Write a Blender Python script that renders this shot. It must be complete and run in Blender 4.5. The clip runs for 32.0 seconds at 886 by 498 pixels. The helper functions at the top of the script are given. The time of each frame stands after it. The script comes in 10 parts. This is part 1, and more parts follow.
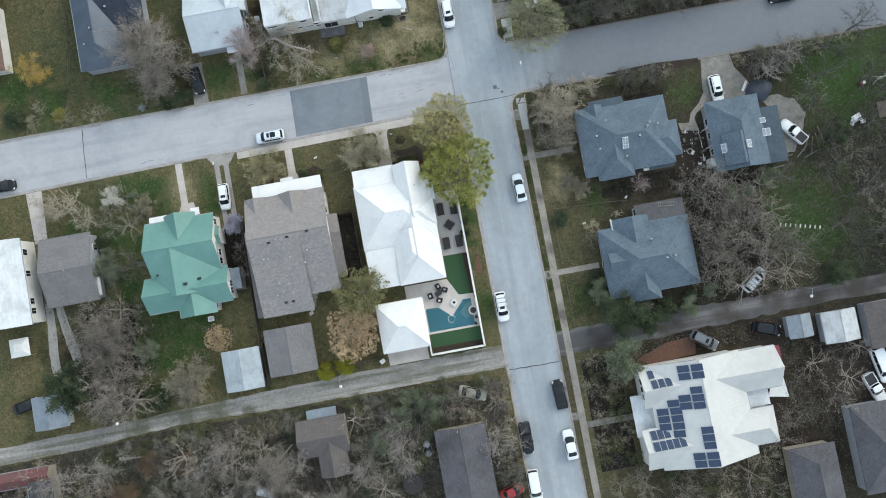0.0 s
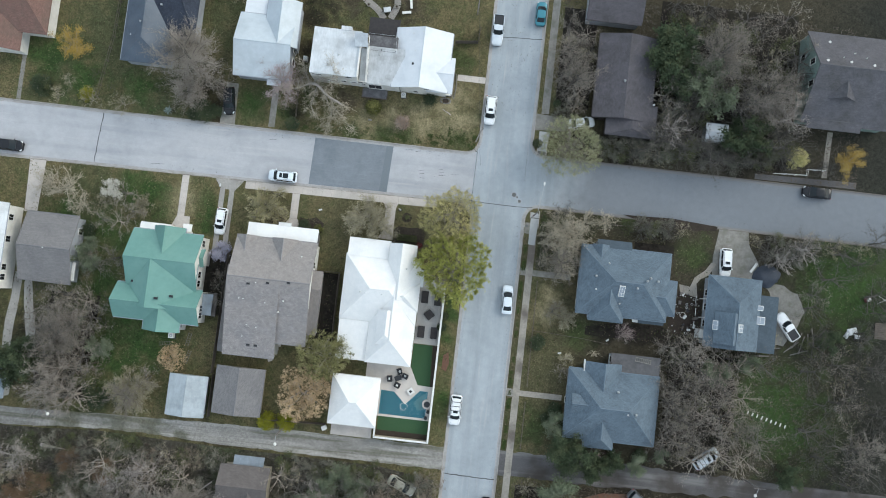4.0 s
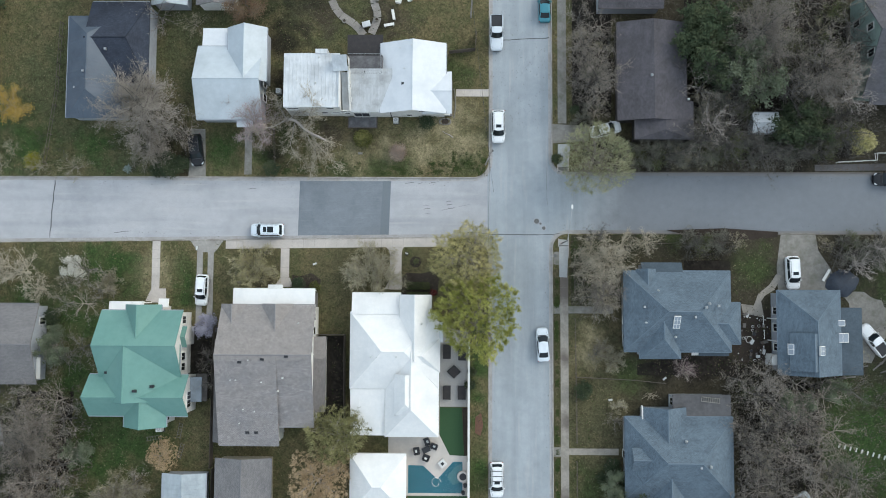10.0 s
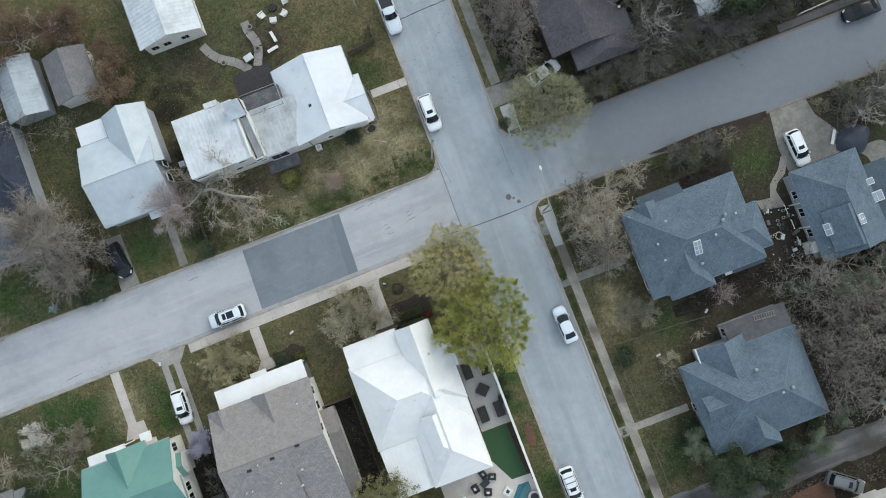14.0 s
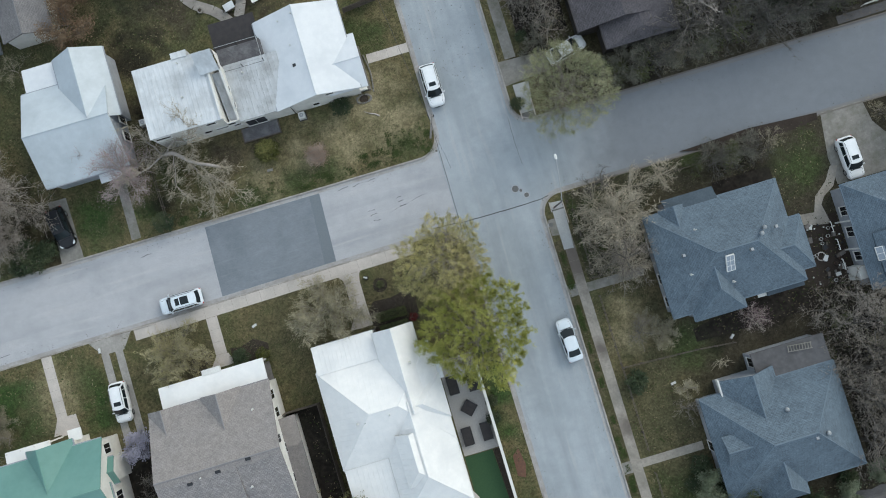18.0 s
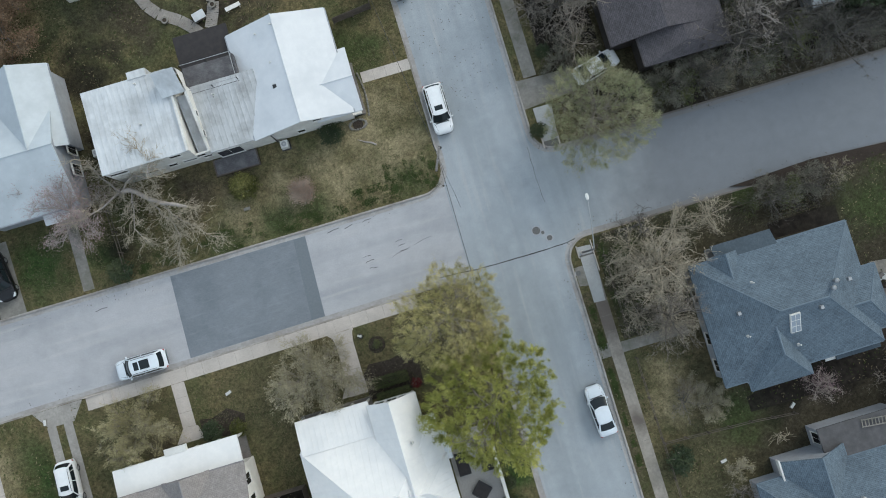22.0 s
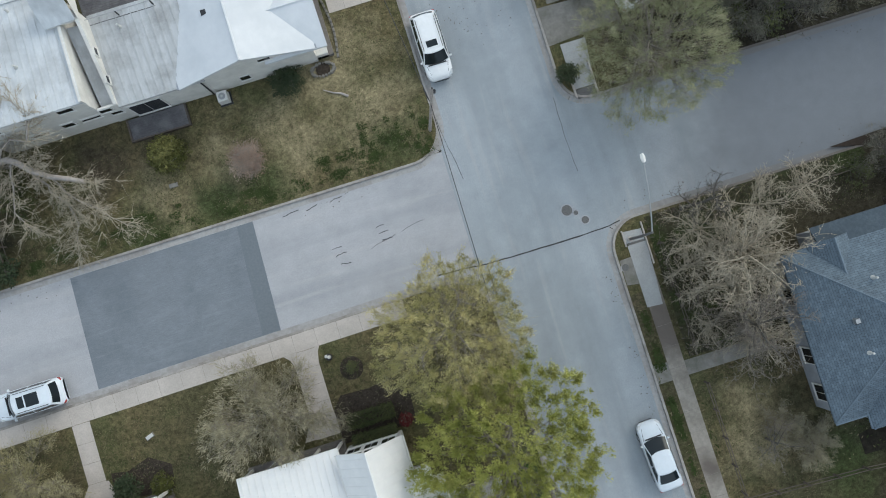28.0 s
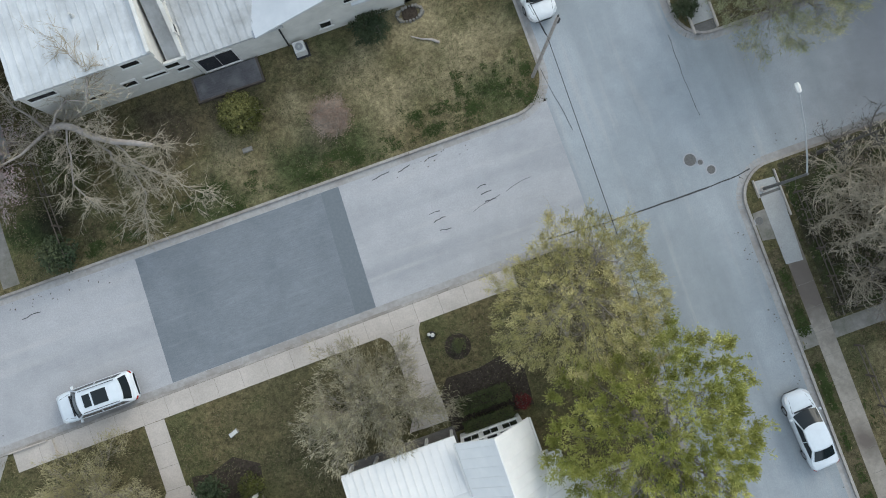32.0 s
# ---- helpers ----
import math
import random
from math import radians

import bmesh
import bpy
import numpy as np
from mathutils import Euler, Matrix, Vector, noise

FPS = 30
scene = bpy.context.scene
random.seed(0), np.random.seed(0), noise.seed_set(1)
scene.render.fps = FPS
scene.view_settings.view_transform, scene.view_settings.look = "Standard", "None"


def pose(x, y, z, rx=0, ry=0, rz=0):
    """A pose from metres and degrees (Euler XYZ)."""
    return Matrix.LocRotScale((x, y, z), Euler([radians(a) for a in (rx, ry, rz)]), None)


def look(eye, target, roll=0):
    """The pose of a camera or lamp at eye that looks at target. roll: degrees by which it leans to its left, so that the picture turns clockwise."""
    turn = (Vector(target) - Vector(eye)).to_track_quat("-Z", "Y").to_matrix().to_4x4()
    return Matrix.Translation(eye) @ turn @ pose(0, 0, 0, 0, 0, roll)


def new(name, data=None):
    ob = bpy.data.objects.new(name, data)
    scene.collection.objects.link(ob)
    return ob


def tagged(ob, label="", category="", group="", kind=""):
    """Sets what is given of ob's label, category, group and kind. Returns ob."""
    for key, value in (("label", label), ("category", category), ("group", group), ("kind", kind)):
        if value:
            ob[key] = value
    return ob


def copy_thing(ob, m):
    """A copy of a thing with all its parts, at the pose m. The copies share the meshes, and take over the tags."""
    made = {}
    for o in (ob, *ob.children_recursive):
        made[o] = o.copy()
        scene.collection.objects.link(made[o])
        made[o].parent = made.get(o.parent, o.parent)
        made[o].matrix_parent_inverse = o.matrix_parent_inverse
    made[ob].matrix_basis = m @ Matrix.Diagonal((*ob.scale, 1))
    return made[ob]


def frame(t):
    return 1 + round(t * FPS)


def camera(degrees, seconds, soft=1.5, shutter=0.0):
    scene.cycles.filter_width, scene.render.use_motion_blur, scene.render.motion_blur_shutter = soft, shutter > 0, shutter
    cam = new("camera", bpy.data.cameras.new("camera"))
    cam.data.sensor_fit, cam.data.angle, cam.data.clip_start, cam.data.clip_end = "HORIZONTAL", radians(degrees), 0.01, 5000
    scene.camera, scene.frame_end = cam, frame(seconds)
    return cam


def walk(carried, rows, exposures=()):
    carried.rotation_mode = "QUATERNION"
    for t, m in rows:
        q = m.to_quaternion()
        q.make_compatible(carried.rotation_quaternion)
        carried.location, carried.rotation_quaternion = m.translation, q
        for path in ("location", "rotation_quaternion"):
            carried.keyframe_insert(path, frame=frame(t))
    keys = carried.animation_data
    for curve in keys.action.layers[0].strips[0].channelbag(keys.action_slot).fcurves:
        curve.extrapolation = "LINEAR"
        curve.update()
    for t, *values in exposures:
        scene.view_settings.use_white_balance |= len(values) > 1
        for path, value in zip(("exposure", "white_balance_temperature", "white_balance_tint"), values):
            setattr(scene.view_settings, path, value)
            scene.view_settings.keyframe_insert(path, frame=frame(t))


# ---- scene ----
cam = camera(61.7, 32.0, 1.0)
METRES, EYE, TILT, LEAN, TURN = 104.0, 122.4, -90.0, 0.0, 0.0
ROWS = [
    (0.0, 0.0, 0.0, 0.0, 0.55, 3.03, 10.47),
    (0.1, 0.0014, -0.0001, 0.0042, 0.42, 2.99, 9.52),
    (0.2, 0.0027, -0.0001, 0.0083, 0.13, 2.94, 5.95),
    (0.3, 0.004, -0.0002, 0.0125, -0.21, 2.97, -0.12),
    (0.4, 0.0053, -0.0003, 0.0167, -0.25, 2.96, -2.57),
    (0.5, 0.0066, -0.0003, 0.0208, -0.2, 2.94, -2.64),
    (1.0, 0.0114, -0.0003, 0.0405, -0.19, 2.97, -2.59),
    (1.5, 0.016, -0.0002, 0.0604, -0.17, 3.02, -2.54),
    (2.0, 0.0197, -0.0003, 0.0815, -0.16, 3.04, -2.49),
    (2.5, 0.0231, -0.0003, 0.1022, -0.16, 3.12, -2.46),
    (2.8, 0.0244, -0.001, 0.1129, -0.35, 3.35, -2.8),
    (2.9, 0.0246, -0.0013, 0.1163, -0.56, 3.4, -5.7),
    (3.0, 0.0247, -0.0017, 0.1197, -0.57, 3.39, -6.52),
    (3.5, 0.0241, -0.0024, 0.1319, -0.67, 3.36, -6.57),
    (5.5, 0.015, 0.0347, 0.1352, -0.12, 3.5, -6.61),
    (6.0, 0.0143, 0.0487, 0.1351, -0.05, 3.48, -6.61),
    (6.5, 0.015, 0.0631, 0.1345, 0.07, 3.45, -6.54),
    (7.0, 0.0153, 0.0777, 0.1357, 0.19, 3.25, -6.03),
    (7.5, 0.0154, 0.0926, 0.1404, 0.29, 3.18, -5.37),
    (8.0, 0.0158, 0.107, 0.1511, 0.38, 3.17, -4.66),
    (8.5, 0.0156, 0.1215, 0.1648, 0.41, 3.18, -3.94),
    (9.0, 0.0143, 0.1356, 0.1815, 0.37, 3.16, -2.99),
    (9.5, 0.0118, 0.1489, 0.1946, 0.36, 3.44, -1.84),
    (10.0, 0.0134, 0.1631, 0.2034, 0.67, 3.39, -0.27),
    (10.5, 0.0208, 0.1773, 0.2114, 0.84, 3.23, 1.48),
    (11.0, 0.0296, 0.192, 0.2157, 0.56, 3.14, 3.73),
    (11.5, 0.0328, 0.2065, 0.2183, 0.36, 3.08, 6.1),
    (12.0, 0.0326, 0.221, 0.22, 0.39, 3.09, 8.96),
    (12.5, 0.031, 0.2353, 0.2224, 0.54, 3.12, 11.93),
    (13.0, 0.0299, 0.25, 0.2229, 0.68, 3.21, 14.85),
    (13.5, 0.0306, 0.2646, 0.2239, 0.88, 3.2, 17.8),
    (14.0, 0.0308, 0.2792, 0.2254, 1.01, 3.14, 20.85),
    (14.5, 0.0302, 0.294, 0.227, 1.06, 3.06, 23.94),
    (16.5, 0.0323, 0.3534, 0.2234, 0.72, 3.13, 20.42),
    (17.0, 0.032, 0.3678, 0.224, 0.45, 3.04, 17.34),
    (17.5, 0.0312, 0.3823, 0.2243, 0.34, 3.02, 16.57),
    (18.0, 0.0313, 0.397, 0.2255, 0.32, 2.87, 16.59),
    (18.5, 0.0335, 0.4121, 0.2316, 0.31, 2.7, 16.64),
    (19.0, 0.0364, 0.4267, 0.2423, 0.2, 2.72, 16.62),
    (19.5, 0.0402, 0.4405, 0.2559, 0.1, 3.04, 16.63),
    (20.0, 0.0433, 0.4547, 0.2676, 0.02, 3.01, 16.61),
    (20.5, 0.0435, 0.4692, 0.2739, -0.05, 2.95, 16.6),
    (21.0, 0.0416, 0.484, 0.275, 0.04, 2.97, 16.58),
    (21.5, 0.0379, 0.4986, 0.2767, 0.05, 2.95, 16.61),
    (22.0, 0.0365, 0.5133, 0.2772, 0.15, 2.98, 16.63),
    (22.5, 0.0361, 0.528, 0.2769, 0.21, 2.95, 16.65),
    (23.0, 0.0354, 0.5428, 0.2756, 0.19, 2.97, 16.63),
    (23.5, 0.0364, 0.5573, 0.2753, 0.29, 2.91, 16.65),
    (24.0, 0.0376, 0.572, 0.2744, 0.34, 2.98, 16.67),
    (24.5, 0.0389, 0.587, 0.274, 0.41, 3.01, 16.69),
    (25.0, 0.0395, 0.6019, 0.2743, 0.36, 3.0, 16.69),
    (25.5, 0.0405, 0.6167, 0.2746, 0.41, 3.03, 16.68),
    (27.5, 0.0398, 0.6748, 0.2775, 0.37, 3.0, 17.26),
    (28.0, 0.0398, 0.6895, 0.2776, 0.41, 3.01, 17.31),
    (28.5, 0.0395, 0.704, 0.2777, 0.41, 3.03, 17.3),
    (29.0, 0.0386, 0.7185, 0.2772, 0.34, 3.1, 17.26),
    (29.5, 0.0381, 0.7327, 0.2773, 0.08, 2.99, 17.29),
    (30.0, 0.0285, 0.7429, 0.278, -0.34, 2.91, 17.23),
    (30.5, 0.012, 0.7443, 0.2797, -0.5, 2.85, 17.22),
    (31.0, -0.0088, 0.7455, 0.2815, -0.55, 2.98, 17.2),
    (31.5, -0.024, 0.746, 0.2822, -0.27, 3.06, 17.21),
    (31.8, -0.03, 0.7452, 0.2809, -0.05, 3.16, 17.46),
    (31.9, -0.0317, 0.7449, 0.28, -0.01, 3.2, 18.32),
    (32.0, -0.0334, 0.7442, 0.2789, -0.02, 3.2, 19.69),
]
walk(cam, [(t, pose(0, 0, EYE, TILT, LEAN, TURN) @ pose(METRES * x, METRES * y, METRES * z, 90 + pitch, roll, yaw)) for t, x, y, z, yaw, pitch, roll in ROWS], [(0.0, 0.31, 6360, 3), (10.0, 0.22, 6360, 3), (18.0, 0.04, 6380, 3), (25.0, -0.05, 6380, 3), (32.0, 0.06, 6400, 4)])

# ---- light ----
world = bpy.data.worlds.new("overcast_sky")
world.use_nodes = True
scene.world = world
wn = world.node_tree.nodes
sky = wn.new("ShaderNodeTexSky")
sky.sky_type, sky.sun_disc = "NISHITA", False
sky.sun_elevation, sky.sun_rotation = radians(32), radians(55)
sky.air_density, sky.dust_density, sky.ozone_density = 1.0, 4.0, 1.0
wash = wn.new("ShaderNodeMix")
wash.data_type = "RGBA"
wash.inputs[0].default_value = 0.62
wash.inputs[7].default_value = (7.4, 8.3, 9.6, 1)
world.node_tree.links.new(sky.outputs[0], wash.inputs[6])
world.node_tree.links.new(wash.outputs[2], wn["Background"].inputs[0])
wn["Background"].inputs[1].default_value = 0.139
sun = new("sun", bpy.data.lights.new("sun", "SUN"))
sun.data.energy, sun.data.angle, sun.data.color = 1.15, radians(35), (1.0, 0.96, 0.9)
sun.matrix_world = look((60, 42, 46), (0, 0, 0))

# ---- materials ----


def surf(name, c1, c2, scale=3.0, c3=None, big=0.15, rough=0.85, metal=0.0, bump=0.2, dist=0.02, lo=0.35, hi=0.65, blo=0.45, bhi=0.7, hue=0.0, coat=0.0, stretch=None):
    """Two colours mixed by fine noise, a third by coarse noise, with relief."""
    m = bpy.data.materials.new(name)
    m.use_nodes = True
    nt = m.node_tree
    b = nt.nodes["Principled BSDF"]
    b.inputs["Roughness"].default_value, b.inputs["Metallic"].default_value = rough, metal
    b.inputs["Coat Weight"].default_value = coat
    if rough >= 0.9:
        b.inputs["Specular IOR Level"].default_value = 0.12
    geo = nt.nodes.new("ShaderNodeNewGeometry")
    src = geo.outputs["Position"]
    if stretch:
        mp = nt.nodes.new("ShaderNodeMapping")
        mp.inputs["Scale"].default_value = stretch
        nt.links.new(src, mp.inputs[0])
        src = mp.outputs[0]

    def ramp(sc, detail, a, z, vec=None):
        n = nt.nodes.new("ShaderNodeTexNoise")
        n.inputs["Scale"].default_value, n.inputs["Detail"].default_value, n.inputs["Roughness"].default_value = sc, detail, 0.65
        nt.links.new(vec or src, n.inputs["Vector"])
        r = nt.nodes.new("ShaderNodeMapRange")
        r.inputs[1].default_value, r.inputs[2].default_value = a, z
        nt.links.new(n.outputs[0], r.inputs[0])
        return n, r.outputs[0]

    def mix(f, a, z):
        x = nt.nodes.new("ShaderNodeMix")
        x.data_type = "RGBA"
        for sock, v in ((x.inputs[0], f), (x.inputs[6], a), (x.inputs[7], z)):
            if isinstance(v, (int, float)):
                sock.default_value = v
            elif isinstance(v, tuple):
                sock.default_value = (*v, 1)
            else:
                nt.links.new(v, sock)
        return x.outputs[2]

    fine, f = ramp(scale, 8, lo, hi)
    col = mix(f, c1, c2)
    if c3:
        col = mix(ramp(big, 5, blo, bhi, geo.outputs["Position"])[1], col, c3)
    if hue:
        oi = nt.nodes.new("ShaderNodeObjectInfo")
        hs = nt.nodes.new("ShaderNodeHueSaturation")
        mr = nt.nodes.new("ShaderNodeMapRange")
        mr.inputs[3].default_value, mr.inputs[4].default_value = 1 - hue, 1 + hue
        nt.links.new(oi.outputs["Random"], mr.inputs[0])
        nt.links.new(mr.outputs[0], hs.inputs["Value"])
        nt.links.new(col, hs.inputs["Color"])
        col = hs.outputs[0]
    nt.links.new(col, b.inputs["Base Color"])
    if bump:
        bp = nt.nodes.new("ShaderNodeBump")
        bp.inputs["Strength"].default_value, bp.inputs["Distance"].default_value = bump, dist
        nt.links.new(fine.outputs[0], bp.inputs["Height"])
        nt.links.new(bp.outputs[0], b.inputs["Normal"])
    return m


def overlay(m, colour, socket_maker, strength=1.0):
    """Mix a further colour over m's base colour by the mask that socket_maker returns."""
    nt = m.node_tree
    b = nt.nodes["Principled BSDF"]
    old = b.inputs["Base Color"].links[0].from_socket
    x = nt.nodes.new("ShaderNodeMix")
    x.data_type = "RGBA"
    nt.links.new(socket_maker(nt), x.inputs[0])
    nt.links.new(old, x.inputs[6])
    x.inputs[7].default_value = (*colour, 1)
    nt.links.new(x.outputs[2], b.inputs["Base Color"])


def blotches(spots, rough_edge=3.0):
    """A mask that is 1 around the given (x, y, radius) and fades with a ragged edge."""
    def make(nt):
        geo = nt.nodes.new("ShaderNodeNewGeometry")
        n = nt.nodes.new("ShaderNodeTexNoise")
        n.inputs["Scale"].default_value, n.inputs["Detail"].default_value = 0.45, 7
        nt.links.new(geo.outputs["Position"], n.inputs["Vector"])
        total = None
        for x, y, r in spots:
            d = nt.nodes.new("ShaderNodeVectorMath")
            d.operation = "DISTANCE"
            d.inputs[1].default_value = (x, y, 0.1)
            nt.links.new(geo.outputs["Position"], d.inputs[0])
            w = nt.nodes.new("ShaderNodeMath")
            w.operation = "MULTIPLY_ADD"
            w.inputs[1].default_value, w.inputs[2].default_value = -1 / r, 1.05
            nt.links.new(d.outputs["Value"], w.inputs[0])
            if total:
                a = nt.nodes.new("ShaderNodeMath")
                a.operation = "MAXIMUM"
                nt.links.new(total, a.inputs[0])
                nt.links.new(w.outputs[0], a.inputs[1])
                total = a.outputs[0]
            else:
                total = w.outputs[0]
        e = nt.nodes.new("ShaderNodeMath")
        e.operation = "MULTIPLY_ADD"
        e.inputs[1].default_value = 2.2
        nt.links.new(n.outputs[0], e.inputs[0])
        nt.links.new(total, e.inputs[2])
        r = nt.nodes.new("ShaderNodeMapRange")
        r.inputs[1].default_value, r.inputs[2].default_value, r.inputs[4].default_value = 1.15, 1.95, 0.85
        nt.links.new(e.outputs[0], r.inputs[0])
        return r.outputs[0]
    return make


def shingle(name, c1, c2, c3):
    """Asphalt shingles in courses, laid along the roof's own u, v."""
    m = surf(name, c1, c2, 5, c3, 0.35, rough=0.95, bump=0)
    nt = m.node_tree
    b = nt.nodes["Principled BSDF"]
    uv = nt.nodes.new("ShaderNodeUVMap")
    br = nt.nodes.new("ShaderNodeTexBrick")
    br.inputs["Scale"].default_value = 1.0
    br.inputs["Brick Width"].default_value, br.inputs["Row Height"].default_value = 0.33, 0.15
    br.inputs["Mortar Size"].default_value, br.inputs["Mortar Smooth"].default_value = 0.012, 0.3
    br.inputs["Color1"].default_value, br.inputs["Color2"].default_value, br.inputs["Mortar"].default_value = (1, 1, 1, 1), (0.8, 0.8, 0.8, 1), (0.52, 0.52, 0.52, 1)
    nt.links.new(uv.outputs[0], br.inputs["Vector"])
    mu = nt.nodes.new("ShaderNodeMix")
    mu.data_type, mu.blend_type = "RGBA", "MULTIPLY"
    mu.inputs[0].default_value = 1
    nt.links.new(b.inputs["Base Color"].links[0].from_socket, mu.inputs[6])
    nt.links.new(br.outputs["Color"], mu.inputs[7])
    nt.links.new(mu.outputs[2], b.inputs["Base Color"])
    bp = nt.nodes.new("ShaderNodeBump")
    bp.inputs["Strength"].default_value, bp.inputs["Distance"].default_value = 0.6, 0.015
    nt.links.new(br.outputs["Color"], bp.inputs["Height"])
    nt.links.new(bp.outputs[0], b.inputs["Normal"])
    return m


def plain(name, c, rough=0.5, metal=0.0, coat=0.0):
    return surf(name, c, tuple(v * 0.86 for v in c), 8, tuple(v * 0.8 for v in c), 0.6, rough, metal, 0.05, coat=coat)



def streaks(stretch, lo, hi, most=0.7, detail=5):
    """A mask of long soft streaks: noise drawn out along one axis."""
    def make(nt):
        geo = nt.nodes.new("ShaderNodeNewGeometry")
        mp = nt.nodes.new("ShaderNodeMapping")
        mp.inputs["Scale"].default_value = stretch
        nt.links.new(geo.outputs["Position"], mp.inputs[0])
        n = nt.nodes.new("ShaderNodeTexNoise")
        n.inputs["Scale"].default_value, n.inputs["Detail"].default_value = 1.0, detail
        nt.links.new(mp.outputs[0], n.inputs["Vector"])
        r = nt.nodes.new("ShaderNodeMapRange")
        r.inputs[1].default_value, r.inputs[2].default_value, r.inputs[4].default_value = lo, hi, most
        nt.links.new(n.outputs[0], r.inputs[0])
        return r.outputs[0]
    return make


def along_x(x0, x1, most=1.0):
    """A mask that rises from 0 between two x, with a ragged edge."""
    def make(nt):
        geo = nt.nodes.new("ShaderNodeNewGeometry")
        n = nt.nodes.new("ShaderNodeTexNoise")
        n.inputs["Scale"].default_value, n.inputs["Detail"].default_value = 0.3, 6
        nt.links.new(geo.outputs["Position"], n.inputs["Vector"])
        sep = nt.nodes.new("ShaderNodeSeparateXYZ")
        nt.links.new(geo.outputs["Position"], sep.inputs[0])
        a = nt.nodes.new("ShaderNodeMath")
        a.operation = "MULTIPLY_ADD"
        a.inputs[1].default_value = 10.0
        nt.links.new(n.outputs[0], a.inputs[0])
        nt.links.new(sep.outputs[0], a.inputs[2])
        r = nt.nodes.new("ShaderNodeMapRange")
        r.inputs[1].default_value, r.inputs[2].default_value, r.inputs[4].default_value = x0 + 5.0, x1 + 5.0, most
        nt.links.new(a.outputs[0], r.inputs[0])
        return r.outputs[0]
    return make


def speckle(m, layers):
    """Multiply the colour by noise of several (scale, least, most): light and dark flecks in any tone."""
    nt = m.node_tree
    b = nt.nodes["Principled BSDF"]
    geo = nt.nodes.new("ShaderNodeNewGeometry")
    for scale, least, most in layers:
        n = nt.nodes.new("ShaderNodeTexNoise")
        n.inputs["Scale"].default_value, n.inputs["Detail"].default_value, n.inputs["Roughness"].default_value = scale, 6, 0.75
        nt.links.new(geo.outputs["Position"], n.inputs["Vector"])
        r = nt.nodes.new("ShaderNodeMapRange")
        r.inputs[1].default_value, r.inputs[2].default_value, r.inputs[3].default_value, r.inputs[4].default_value = 0.3, 0.7, least, most
        nt.links.new(n.outputs[0], r.inputs[0])
        x = nt.nodes.new("ShaderNodeMix")
        x.data_type, x.blend_type = "RGBA", "MULTIPLY"
        x.inputs[0].default_value = 1
        nt.links.new(b.inputs["Base Color"].links[0].from_socket, x.inputs[6])
        nt.links.new(r.outputs[0], x.inputs[7])
        nt.links.new(x.outputs[2], b.inputs["Base Color"])


M = {}
M["asphalt_north"] = surf("blue_grey_asphalt", (0.362, 0.391, 0.416), (0.319, 0.343, 0.367), 9, (0.281, 0.308, 0.329), 0.2, 0.9, bump=0.3, dist=0.01, stretch=(1.73, 0.648, 1.08))
overlay(M["asphalt_north"], (0.256, 0.282, 0.3), streaks((0.55, 0.035, 1), 0.42, 0.66, 0.75))
overlay(M["asphalt_north"], (0.42, 0.41, 0.41), streaks((1.7, 0.12, 1), 0.56, 0.75, 0.45))
M["asphalt"] = surf("worn_asphalt", (0.428, 0.428, 0.444), (0.374, 0.374, 0.391), 9, (0.332, 0.337, 0.353), 0.16, 0.9, bump=0.25, dist=0.01)
overlay(M["asphalt"], (0.295, 0.305, 0.325), streaks((0.035, 0.5, 1), 0.48, 0.7, 0.6))
overlay(M["asphalt"], (0.47, 0.455, 0.45), streaks((0.12, 1.5, 1), 0.56, 0.75, 0.45))
M["patch"] = surf("asphalt_patch", (0.173, 0.192, 0.215), (0.212, 0.231, 0.254), 5, (0.154, 0.173, 0.195), 0.3, 0.9, bump=0.3, dist=0.01, stretch=(0.449, 2.82, 1.3))
M["tar"] = surf("sealing_tar", (0.03, 0.03, 0.033), (0.06, 0.06, 0.06), 6, rough=0.7)
M["concrete"] = surf("sidewalk_concrete", (0.522, 0.47, 0.431), (0.449, 0.407, 0.372), 4, (0.386, 0.35, 0.319), 0.5, 0.9, bump=0.2, dist=0.008)
M["new_concrete"] = surf("pale_new_concrete", (0.409, 0.413, 0.409), (0.348, 0.352, 0.348), 4, (0.304, 0.304, 0.3), 0.5, 0.9, bump=0.2, dist=0.008)
M["old_concrete"] = surf("mossy_concrete", (0.26, 0.245, 0.225), (0.2, 0.19, 0.17), 3, (0.15, 0.145, 0.12), 0.6, 0.92, bump=0.3, dist=0.01)
M["kerb"] = surf("kerb_concrete", (0.403, 0.381, 0.359), (0.291, 0.269, 0.251), 4, (0.19, 0.168, 0.148), 0.4, 0.9, bump=0.3, dist=0.01)
M["gutter"] = surf("gutter_concrete", (0.385, 0.375, 0.37), (0.325, 0.315, 0.305), 4, (0.27, 0.25, 0.235), 0.5, 0.9, bump=0.25, dist=0.01)
overlay(M["kerb"], (0.12, 0.105, 0.095), along_x(18, 23, 0.8))
overlay(M["gutter"], (0.16, 0.158, 0.16), along_x(17.5, 22, 0.85))
M["gravel"] = surf("alley_gravel", (0.294, 0.281, 0.262), (0.196, 0.186, 0.174), 7, (0.17, 0.161, 0.146), 0.25, 0.95, bump=0.6, dist=0.03)
overlay(M["gravel"], (0.4, 0.38, 0.355), streaks((0.035, 0.75, 1), 0.5, 0.64, 0.75))
overlay(M["gravel"], (0.1, 0.1, 0.075), blotches([(-54, -13.6, 3.5), (-47, -13.2, 3.5), (-41, -13.2, 3), (-36, -14.2, 2)]))
